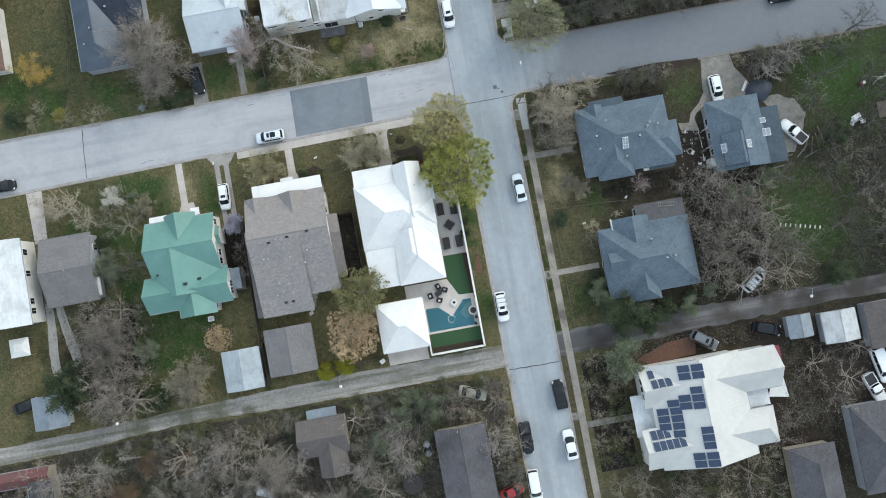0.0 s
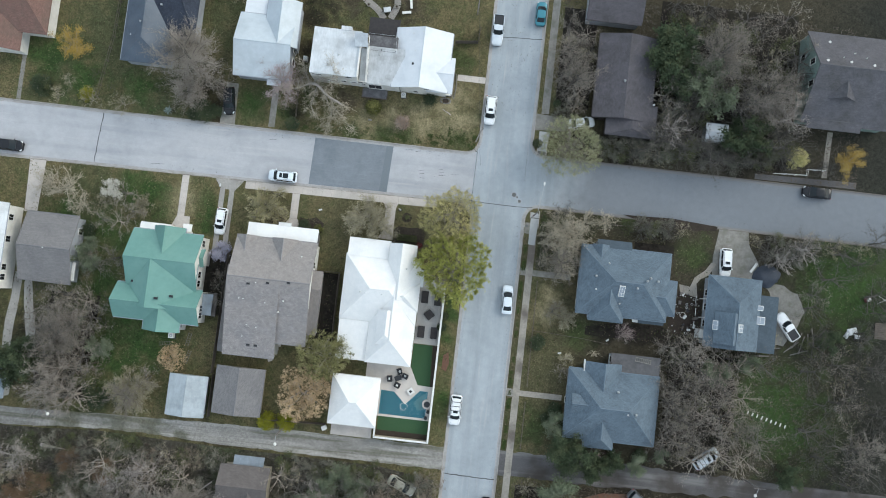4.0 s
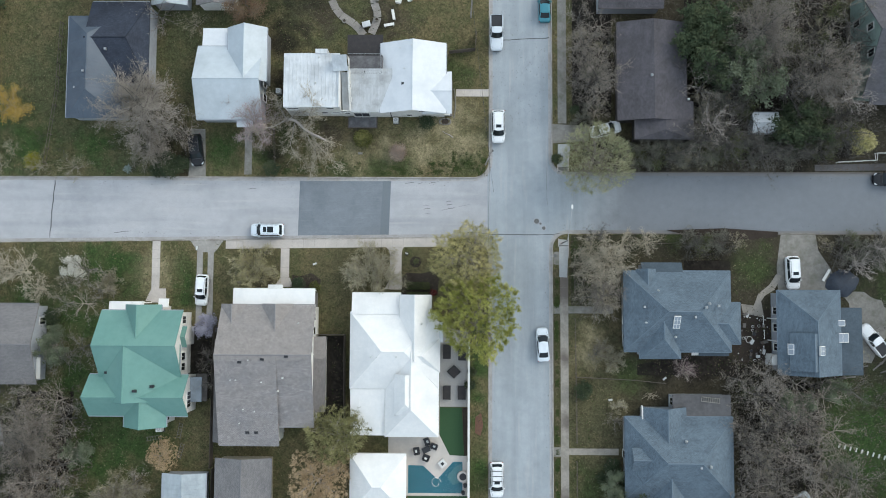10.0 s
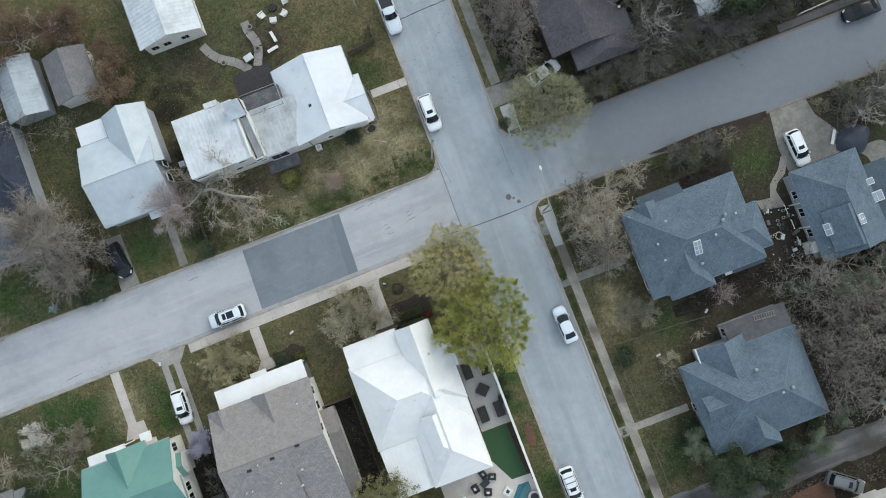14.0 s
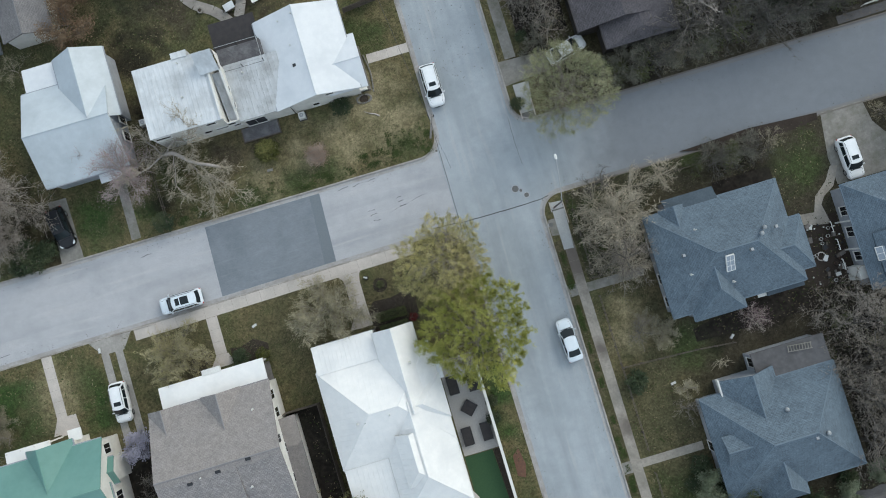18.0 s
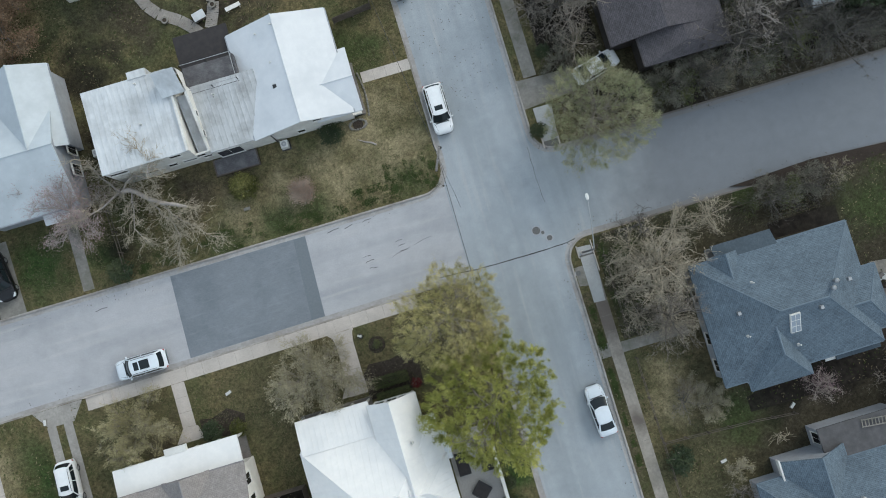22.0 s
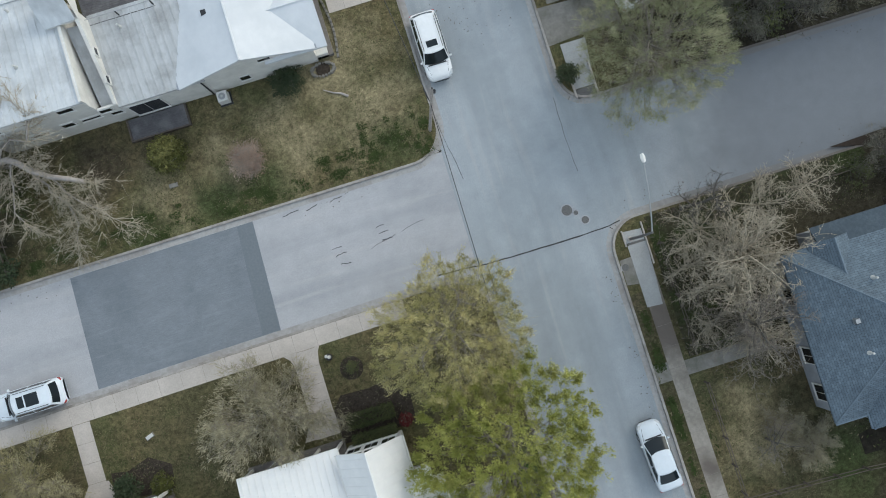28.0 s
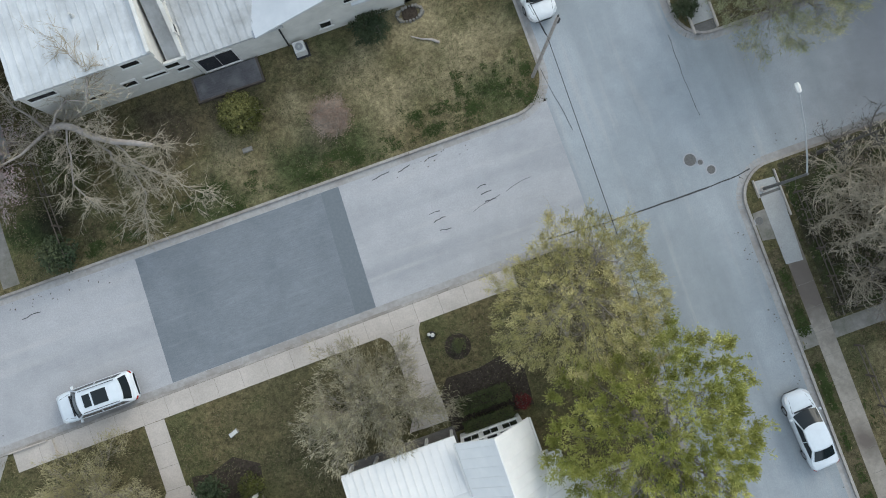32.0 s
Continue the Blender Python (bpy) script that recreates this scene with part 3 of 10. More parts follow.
class Mesh:
    """Gathers vertices and faces, with u, v for each corner where given."""

    def __init__(self):
        self.v, self.f, self.uv = [], [], {}

    def face(self, pts, uv=None):
        i = len(self.v)
        self.v += [tuple(p) for p in pts]
        if uv:
            self.uv[len(self.f)] = uv
        self.f.append(tuple(range(i, i + len(pts))))

    def box(self, x0, x1, y0, y1, z0, z1, top=0.0, m=None):
        """A box, its top drawn in by top."""
        p = [(x0, y0, z0), (x1, y0, z0), (x1, y1, z0), (x0, y1, z0), (x0 + top, y0 + top, z1), (x1 - top, y0 + top, z1), (x1 - top, y1 - top, z1), (x0 + top, y1 - top, z1)]
        self.add(p, [(3, 2, 1, 0), (4, 5, 6, 7), (0, 1, 5, 4), (1, 2, 6, 5), (2, 3, 7, 6), (3, 0, 4, 7)], m)
        return self

    def add(self, pts, faces, m=None):
        i = len(self.v)
        self.v += [tuple(m @ Vector(p)) if m else tuple(p) for p in pts]
        self.f += [tuple(i + k for k in f) for f in faces]

    def prism(self, outline, z0, z1):
        """A flat plate from an outline that runs counter-clockwise."""
        n = len(outline)
        p = [(x, y, z0) for x, y in outline] + [(x, y, z1) for x, y in outline]
        self.add(p, [tuple(range(n, 2 * n)), tuple(range(n - 1, -1, -1))] + [(k, (k + 1) % n, n + (k + 1) % n, n + k) for k in range(n)])
        return self

    def tube(self, pts, radii, n=6, cap=True):
        """A tapered tube along points."""
        i = len(self.v)
        for k, p in enumerate(pts):
            a = Vector(pts[max(k - 1, 0)])
            d = (Vector(pts[min(k + 1, len(pts) - 1)]) - a).normalized()
            u = d.cross(Vector((0.31, 0.17, 0.93)) if abs(d.z) < 0.9 else Vector((1, 0, 0))).normalized()
            w = d.cross(u)
            for j in range(n):
                c, s = math.cos(6.2832 * j / n), math.sin(6.2832 * j / n)
                self.v.append(tuple(Vector(p) + radii[k] * (c * u + s * w)))
        for k in range(len(pts) - 1):
            for j in range(n):
                self.f.append((i + k * n + j, i + k * n + (j + 1) % n, i + (k + 1) * n + (j + 1) % n, i + (k + 1) * n + j))
        if cap:
            self.f.append(tuple(i + j for j in range(n - 1, -1, -1)))
            self.f.append(tuple(i + (len(pts) - 1) * n + j for j in range(n)))
        return self

    def disc(self, x, y, z0, z1, r, n=16, top=0.0):
        ring = [(math.cos(6.2832 * k / n), math.sin(6.2832 * k / n)) for k in range(n)]
        p = [(x + r * c, y + r * s, z0) for c, s in ring] + [(x + (r - top) * c, y + (r - top) * s, z1) for c, s in ring]
        self.add(p, [tuple(range(n, 2 * n)), tuple(range(n - 1, -1, -1))] + [(k, (k + 1) % n, n + (k + 1) % n, n + k) for k in range(n)])
        return self

    def data(self, name, smooth=False):
        me = bpy.data.meshes.new(name)
        me.from_pydata(self.v, [], self.f)
        if self.uv:
            layer = me.uv_layers.new(name="UVMap").data
            for k, uv in self.uv.items():
                for c, st in zip(me.polygons[k].loop_indices, uv):
                    layer[c].uv = st
        if smooth:
            me.polygons.foreach_set("use_smooth", [True] * len(me.polygons))
        me.update()
        return me


def part(name, mesh, material, parent=None, label="", at=None, smooth=False):
    """One mesh object, under a thing or a part. mesh: a Mesh, or mesh data to share."""
    me = mesh if isinstance(mesh, bpy.types.Mesh) else mesh.data(name, smooth)
    if not me.materials:
        me.materials.append(material)
    ob = new(name, me)
    if parent:
        ob.parent = parent
    if at:
        ob.matrix_basis = at
    return tagged(ob, label)


def thing(name, label, category, group="", at=None, kind=""):
    ob = new(name)
    ob.empty_display_size = 0.3
    if at:
        ob.matrix_basis = at
    return tagged(ob, label, category, group, kind)


def setting(name, mesh, material, label="", category="", smooth=False):
    return tagged(part(name, mesh, material, smooth=smooth), label, category, kind="structure")


# ---- ground, streets, kerbs ----
GZ = 0.12
part_ground = Mesh()
part_ground.box(-2500, 2500, -2500, 2500, -3.0, -0.06)
setting("ground", part_ground, M["dirt"], "bare earth sheet under the streets and yards", "ground")

RX0, RX1 = 6.75, 15.6
WY0, WY1, EY0, EY1 = 29.15, 37.55, 29.75, 38.4
SKEW = 0.0135
road = Mesh().box(RX0 - 0.3, RX1 + 0.3, -420, 420, -0.055, 0.0)
setting("road_north_south", road, M["asphalt_north"], "worn pale grey asphalt street with sealed cracks", "road")
setting("road_west", Mesh().box(-420, RX0 - 0.3, 22.0, WY1 + 0.3, -0.055, 0.0), M["asphalt"], "worn pale grey asphalt side street", "road")
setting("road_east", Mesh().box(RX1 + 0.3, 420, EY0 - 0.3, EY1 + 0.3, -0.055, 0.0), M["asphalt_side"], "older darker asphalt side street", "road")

def corner_arc(cx, cy, sx, sy, r, n=14):
    """Points of a rounded corner at (cx, cy); the block lies towards (sx, sy)."""
    ox, oy = cx + sx * r, cy + sy * r
    return [(ox - sx * r * math.cos(a), oy - sy * r * math.sin(a)) for a in (math.pi / 2 * k / n for k in range(n + 1))]


def block(name, cx, cy, sx, sy, r, label, skew=0.0):
    """A raised yard block with a rounded street corner, its kerb and its gutter. skew: how far the kerb along x runs off square."""
    arc = corner_arc(cx, cy, sx, sy, r)
    far = 420
    edge = [(cx, cy + sy * far)] + arc + [(cx + sx * far, cy + sx * far * skew)]
    outline = edge + [(cx + sx * far, cy + sy * far)]
    area = sum(a[0] * b[1] - b[0] * a[1] for a, b in zip(outline, outline[1:] + outline[:1]))
    if area < 0:
        outline = outline[::-1]
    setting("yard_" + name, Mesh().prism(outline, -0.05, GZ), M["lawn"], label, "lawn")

    def strip(lo, hi, z0, z1, nm, mat, lab, cat):
        m = Mesh()
        for (a, b) in zip(edge[:-1], edge[1:]):
            d = Vector((b[0] - a[0], b[1] - a[1]))
            length = d.length
            d = d / length
            nrm = Vector((-d.y, d.x))
            if nrm.dot(Vector((sx, sy))) > 0:
                nrm = -nrm
            k = max(1, int(length / 3.0)) if length > 5 else 1
            k = min(k, 60)
            for j in range(k):
                s0, s1 = length * j / k + (0.008 if k > 1 else 0), length * (j + 1) / k - (0.008 if k > 1 else 0)
                if k == 60:
                    s0, s1 = (max(0, s0), s1)
                p = [Vector(a) + d * s0 + nrm * lo, Vector(a) + d * s1 + nrm * lo, Vector(a) + d * s1 + nrm * hi, Vector(a) + d * s0 + nrm * hi]
                q = [(v.x, v.y) for v in p]
                ar = sum(u[0] * w[1] - w[0] * u[1] for u, w in zip(q, q[1:] + q[:1]))
                m.prism(q if ar > 0 else q[::-1], z0, z1)
        setting(nm, m, mat, lab, cat)

    strip(-0.14, 0.02, -0.04, GZ + 0.03, "kerb_" + name, M["kerb"], "stained concrete kerb along the street", "kerb")
    strip(0.02, 0.42, -0.04, 0.006, "gutter_" + name, M["gutter"], "concrete gutter pan beside the kerb", "gutter")


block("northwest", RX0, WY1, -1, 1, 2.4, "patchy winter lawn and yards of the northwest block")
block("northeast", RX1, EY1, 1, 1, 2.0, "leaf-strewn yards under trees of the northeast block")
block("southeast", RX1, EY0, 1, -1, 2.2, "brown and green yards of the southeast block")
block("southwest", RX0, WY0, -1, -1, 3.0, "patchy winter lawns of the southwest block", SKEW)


def slab(name, outline, mat, label, category, z=0.012, base=GZ):
    area = sum(a[0] * b[1] - b[0] * a[1] for a, b in zip(outline, outline[1:] + outline[:1]))
    return setting(name, Mesh().prism(outline if area > 0 else outline[::-1], base - 0.04, base + z), mat, label, category)


def rect(x0, x1, y0, y1):
    return [(x0, y0), (x1, y0), (x1, y1), (x0, y1)]


def paved(name, x0, x1, y0, y1, mat, label, step=1.5, gap=0.005, z=0.014, base=GZ, skew=0.0):
    """A path of concrete panels with open joints; each panel is a piece."""
    def lean(mesh):
        mesh.v = [(x, y + skew * (x - x1), h) for x, y, h in mesh.v]
        return mesh

    root = setting(name, lean(Mesh().box(x0, x1, y0, y1, base - 0.04, base + 0.006)), M["old_concrete"], label, "pavement")
    along_x = (x1 - x0) > (y1 - y0)
    n = max(1, round(((x1 - x0) if along_x else (y1 - y0)) / step))
    for k in range(n):
        if along_x:
            a, b = x0 + (x1 - x0) * k / n, x0 + (x1 - x0) * (k + 1) / n
            p = Mesh().box(a + gap, b - gap, y0, y1, base - 0.03, base + z + 0.002 * ((k * 7) % 3), 0.005)
        else:
            a, b = y0 + (y1 - y0) * k / n, y0 + (y1 - y0) * (k + 1) / n
            p = Mesh().box(x0, x1, a + gap, b - gap, base - 0.03, base + z + 0.002 * ((k * 7) % 3), 0.005)
        part("paving_slab", lean(p), mat, root)
    return root


# asphalt patch, sealed joints, manholes, scuffs
slab("asphalt_patch", [(-20.62, 29.26), (-7.62, 29.42), (-7.35, 37.12), (-20.43, 37.1)], M["patch"], "darker square asphalt repair patch", "road", 0.008, 0.0)
M["patch_edge"] = surf("asphalt_patch_edge", (0.15, 0.168, 0.187), (0.175, 0.195, 0.215), 6, rough=0.9, bump=0.3, dist=0.01)
slab("asphalt_patch_seam", [(-8.9, 29.46), (-7.66, 29.47), (-7.37, 37.07), (-8.5, 37.05)], M["patch_edge"], "darker seam strip of the asphalt patch", "road", 0.012, 0.0)


def crack(name, pts, w, mat=None, label="dark sealed crack in the asphalt", wob=0.05, even=False):
    """A ragged flat line along points."""
    rnd = random.Random(len(name) + int(pts[0][0] * 10))
    dense = []
    for a, b in zip(pts[:-1], pts[1:]):
        n = max(2, int(math.dist(a, b) / 0.5))
        dense += [(a[0] + (b[0] - a[0]) * k / n, a[1] + (b[1] - a[1]) * k / n) for k in range(n)]
    dense.append(pts[-1])
    m = Mesh()
    rows = []
    for k, p in enumerate(dense):
        q, r = dense[max(k - 1, 0)], dense[min(k + 1, len(dense) - 1)]
        d = Vector((r[0] - q[0], r[1] - q[1])).normalized()
        nx, ny = -d.y, d.x
        o, h = rnd.uniform(-wob, wob), w * rnd.uniform(0.35, 0.65)
        if even:
            o, h = wob * math.sin(k * 0.7), w * (0.5 + 0.12 * math.sin(k * 1.3))
        rows.append(((p[0] + nx * (o + h), p[1] + ny * (o + h), 0.011), (p[0] + nx * (o - h), p[1] + ny * (o - h), 0.011)))
    for (a, b), (c, d) in zip(rows[:-1], rows[1:]):
        m.face([a, b, d, c])
    return setting(name, m, mat or M["tar"], label, "crack")


crack("road_joint_east", [(3.6, 29.8), (5.26, 29.7), (7.24, 29.52), (13.7, 29.46), (15.9, 29.55), (16.7, 29.68)], 0.085, wob=0.015)
crack("road_joint_north", [(6.72, 41.0), (6.9, 38.6), (7.2, 36.8), (7.35, 35.6)], 0.03, wob=0.02)
crack("road_joint_corner", [(7.11, 29.45), (7.15, 27.3)], 0.085, wob=0.015)
crack("road_joint_lane", [(14.99, 33.8), (14.9, 36.2), (14.95, 39.2)], 0.03, wob=0.025)
crack("road_joint_far_west", [(-55.8, 37.1), (-56.3, 28.8)], 0.12)
crack("road_joint_far_north", [(7.0, 57.6), (15.3, 58.05)], 0.12)
crack("road_joint_south", [(7.0, -15.1), (15.3, -15.25)], 0.14)
for k, (x, y, dx, dy) in enumerate([(-5.3, 36.8, 1.2, 0.12), (-3.6, 36.7, 0.8, 0.25), (-1.9, 36.8, 0.9, 0.2), (-2.7, 33.6, 0.7, 0.0), (-2.6, 33.1, 0.8, 0.1), (-2.4, 32.5, 0.7, -0.1), (0.6, 34.2, 0.6, 0.05), (0.7, 33.7, 0.7, 0.1), (0.8, 33.2, 0.7, 0.0), (-0.1, 32.9, 1.9, 0.45), (2.2, 33.4, 1.7, 0.35), (-28, 35.9, 1.2, 0.1), (-47, 29.6, 2.4, 0.2)]):
    crack("asphalt_scar", [(x, y), (x + dx * 0.5, y + dy * 0.5 + 0.03), (x + dx, y + dy)], 0.045 if k not in (9, 10) else 0.025, label="short dark scar in the asphalt", wob=0.05)
M["iron"] = surf("worn_iron", (0.15, 0.145, 0.14), (0.09, 0.087, 0.085), 9, rough=0.6, bump=0.4)
for x, y, r in ((13.46, 31.42, 0.38), (14.0, 31.08, 0.17), (14.47, 30.43, 0.27), (16.05, 26.5, 0.26)):
    z0 = 0.0 if x < 15.6 else GZ
    hole = thing("manhole_cover", "round dark iron manhole cover set in concrete", "manhole", "manholes at the crossing", pose(x, y, z0))
    part("ring", Mesh().disc(0, 0, -0.03, 0.008, r + 0.07, 24), M["asphalt"], hole)
    part("lid", Mesh().disc(0, 0, -0.02, 0.02, r, 20, 0.02), M["iron"], hole)

# sidewalks and paths
paved("sidewalk_white_house", -30.9, 0.9, 27.73, 28.96, M["concrete"], "pale concrete sidewalk along the kerb", 1.6, skew=SKEW)
slab("path_flare", [(-7.35, 27.64), (-7.4, 26.6), (-7.55, 27.2), (-7.95, 27.6)], M["concrete"], "curved corner of the path", "pavement", 0.016)
slab("path_flare", [(-5.78, 27.66), (-5.4, 27.66), (-5.62, 27.3), (-5.75, 26.6)], M["concrete"], "curved corner of the path", "pavement", 0.016)
paved("path_white_house", -7.4, -5.75, 21.6, 27.62, M["concrete"], "pale concrete path to the white house", 1.3)
paved("path_grey_house", -23.0, -21.75, 21.9, 27.4, M["concrete"], "pale concrete path to the grey house", 1.3)
paved("path_green_house", -41.4, -40.25, 19.6, 28.38, M["concrete"], "narrow concrete path to the green house", 1.3)
paved("path_grey_roof_house", -28.45, -27.4, 38.0, 45.0, M["old_concrete"], "old concrete path to the kerb", 1.2)
paved("path_red_roof_house", -70.5, -69.8, 37.8, 48.5, M["old_concrete"], "old concrete path to the kerb", 1.2)
paved("path_northwest_house", 1.9, 6.6, 49.4, 50.45, M["concrete"], "short concrete path to the kerb", 1.2)
paved("sidewalk_east_south", 16.75, 17.88, -60, 28.0, M["walk_concrete"], "stained narrow concrete sidewalk", 1.5)
paved("sidewalk_east_north", 16.5, 17.75, 45.5, 90, M["old_concrete"], "stained narrow concrete sidewalk", 1.5)
paved("path_blue_roof_house_north", 17.88, 24.2, 18.35, 19.35, M["old_concrete"], "concrete path to the blue-roofed house", 1.2)
paved("path_blue_roof_house_south", 17.88, 24.8, -1.35, -0.45, M["walk_concrete"], "concrete path to the blue-roofed house", 1.2)
paved("path_solar_house", 17.88, 26.0, -26.6, -25.6, M["old_concrete"], "concrete path to the house with solar panels", 1.2)
for x0, x1, y0, y1 in ((15.75, 16.75, 18.3, 19.6), (15.75, 16.75, -1.6, -0.3), (15.75, 16.75, -25.0, -23.8)):
    paved("path_crossing", x0, x1, y0, y1, M["old_concrete"], "concrete crossing of the verge", 1.2)
slab("kerb_ramp_southeast", [(15.8, 25.3), (17.05, 25.1), (17.05, 27.1), (15.8, 27.05)], M["old_concrete"], "grey concrete pad beside the corner ramp", "pavement", 0.018)
M["pad"] = surf("grey_tactile_pad", (0.16, 0.155, 0.15), (0.12, 0.115, 0.11), 8, rough=0.9)
slab("tactile_pad_southeast", [(16.62, 27.86), (17.96, 27.86), (17.96, 28.0), (16.6, 28.0)], M["pad"], "dark joint strip of the ramp", "pavement", 0.024)
slab("pale_slab_southeast", [(16.63, 23.5), (17.7, 23.4), (17.96, 27.85), (16.63, 27.85)], M["new_concrete"], "new pale concrete at the corner ramp", "pavement", 0.03)
slab("pale_slab_southeast", [(16.6, 28.01), (17.9, 28.01), (17.86, 28.75), (16.6, 28.85)], M["new_concrete"], "new pale concrete at the top of the ramp", "pavement", 0.03)
slab("kerb_ramp_northeast", [(16.5, 39.2), (17.95, 39.2), (18.3, 42.5), (16.5, 42.5)], M["new_concrete"], "concrete kerb ramp at the corner", "pavement", 0.018)
slab("tactile_pad_northeast", rect(16.56, 17.88, 38.5, 39.15), M["pad"], "dark tactile pad of the ramp", "pavement", 0.028)
slab("apron_northeast", [(15.75, 42.6), (21.0, 43.0), (21.0, 45.2), (15.75, 45.4)], M["old_concrete"], "concrete driveway apron", "pavement", 0.03)
for x in (16.47, 17.97):
    setting("ramp_wall_northeast", Mesh().box(x - 0.07, x + 0.07, 38.6, 40.9, GZ, GZ + 0.16, 0.015), M["concrete"], "low pale concrete side of the ramp", "kerb")
setting("ramp_wall_southeast", Mesh().box(17.93, 18.03, 26.2, 29.2, GZ, GZ + 0.16, 0.015), M["concrete"], "low pale concrete side of the ramp", "kerb")
setting("ramp_wall_southeast_short", Mesh().box(16.48, 16.58, 27.8, 28.95, GZ, GZ + 0.16, 0.015), M["concrete"], "low pale concrete side of the ramp", "kerb")
# driveways
slab("driveway_apron", [(-36.0, 28.46), (-31.2, 28.5), (-32.4, 26.8), (-34.8, 26.8)], M["track"], "concrete driveway apron", "driveway", 0.01)
for x in (-34.55, -33.0):
    paved("driveway_track", x - 0.42, x + 0.42, 16.5, 26.9, M["track"], "pale gravelly wheel track of the driveway", 2.0)
setting("driveway_side_wall", Mesh().box(-28.47, -28.36, 27.36, 28.5, GZ, GZ + 0.16, 0.02), M["concrete"], "low concrete wall across the sidewalk", "kerb")
setting("sidewalk_side_wall", Mesh().box(-31.1, -28.7, 28.5, 28.6, GZ, GZ + 0.16, 0.02), M["concrete"], "low concrete kerb wall at the sidewalk", "kerb")
slab("driveway_black_car", [(-36.5, 37.7), (-34.0, 37.7), (-34.2, 44.6), (-36.2, 44.6)], M["old_concrete"], "short concrete driveway", "driveway", 0.014)
slab("driveway_west", [(-66.7, 28.3), (-64.0, 28.3), (-64.3, 19.4), (-66.4, 19.4)], M["concrete"], "worn concrete driveway", "driveway", 0.012)
slab("driveway_northeast", [(48.0, 29.9), (52.8, 29.9), (53.2, 27.4), (54.9, 24.8), (55.8, 21.8), (47.4, 21.8), (47.3, 25.0)], M["old_concrete"], "stained concrete driveway", "driveway", 0.014)
side_yard = [(55.0, 21.8), (59.0, 21.6), (61.9, 20.4), (63.3, 17.6), (62.0, 14.6), (60.2, 11.6), (57.5, 11.4), (57.3, 20.0)]
slab("path_curved_patio", [(42.2, 19.8), (42.4, 18.6), (43.4, 18.3), (45.4, 17.9), (45.0, 20.2), (45.6, 21.0), (46.9, 21.8), (48.0, 23.8), (47.2, 24.0), (46.2, 22.5), (44.6, 21.2), (44.0, 19.6)], M["walk_concrete"], "curved pale path beside the house", "path", 0.018)
slab("patio_cluttered", rect(41.0, 46.2, 11.6, 19.0), M["dirt"], "dark earth patio between two houses", "patio", 0.01)
# leaf-strewn thicket floors and house gaps, shade darkened into their colour
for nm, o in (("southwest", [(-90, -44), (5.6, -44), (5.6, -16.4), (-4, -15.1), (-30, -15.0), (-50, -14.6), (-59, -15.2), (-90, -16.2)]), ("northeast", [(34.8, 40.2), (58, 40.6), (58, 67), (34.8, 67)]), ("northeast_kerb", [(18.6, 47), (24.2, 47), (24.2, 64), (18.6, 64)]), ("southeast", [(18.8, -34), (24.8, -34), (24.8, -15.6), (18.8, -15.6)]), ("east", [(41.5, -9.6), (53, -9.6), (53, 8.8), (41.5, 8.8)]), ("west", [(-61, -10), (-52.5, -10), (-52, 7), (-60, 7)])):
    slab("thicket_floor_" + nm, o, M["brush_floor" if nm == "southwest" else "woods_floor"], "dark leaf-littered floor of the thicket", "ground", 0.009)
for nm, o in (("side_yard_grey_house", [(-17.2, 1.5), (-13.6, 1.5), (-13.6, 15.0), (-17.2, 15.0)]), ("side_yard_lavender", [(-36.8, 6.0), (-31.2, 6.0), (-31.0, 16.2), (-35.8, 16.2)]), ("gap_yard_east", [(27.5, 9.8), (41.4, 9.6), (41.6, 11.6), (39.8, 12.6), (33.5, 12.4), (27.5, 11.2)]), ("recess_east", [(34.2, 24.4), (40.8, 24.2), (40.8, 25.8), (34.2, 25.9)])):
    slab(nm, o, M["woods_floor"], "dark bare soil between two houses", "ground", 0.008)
for o in ([(-39.3, 21.6), (-39.2, 19.8), (-42.2, 19.8), (-41.38, 21.6)], [(-21.6, 23.2), (-21.2, 21.95), (-23.9, 21.95), (-23.02, 23.2)], [(-5.6, 23.0), (-5.2, 21.65), (-8.2, 21.65), (-7.42, 23.0)]):
    slab("path_end", o, M["concrete"], "widened end of the path at the porch", "pavement", 0.02)
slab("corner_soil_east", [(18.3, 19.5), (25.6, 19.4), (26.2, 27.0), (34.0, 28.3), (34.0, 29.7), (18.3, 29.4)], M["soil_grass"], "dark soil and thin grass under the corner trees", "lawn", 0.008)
# alleys


def ragged(outline, amp, seed, step=1.1):
    """An outline with its long sides broken into short uneven ones."""
    rg_, out = random.Random(seed), []
    for a, b in zip(outline, outline[1:] + outline[:1]):
        n = min(90, max(1, int(math.dist(a, b) / step)))
        for k in range(n):
            f = k / n
            w = amp if 0 < k and abs(a[0]) < 300 else 0
            out.append((a[0] + (b[0] - a[0]) * f + rg_.uniform(-w, w) * 0.5, a[1] + (b[1] - a[1]) * f + rg_.uniform(-w, w)))
    return out


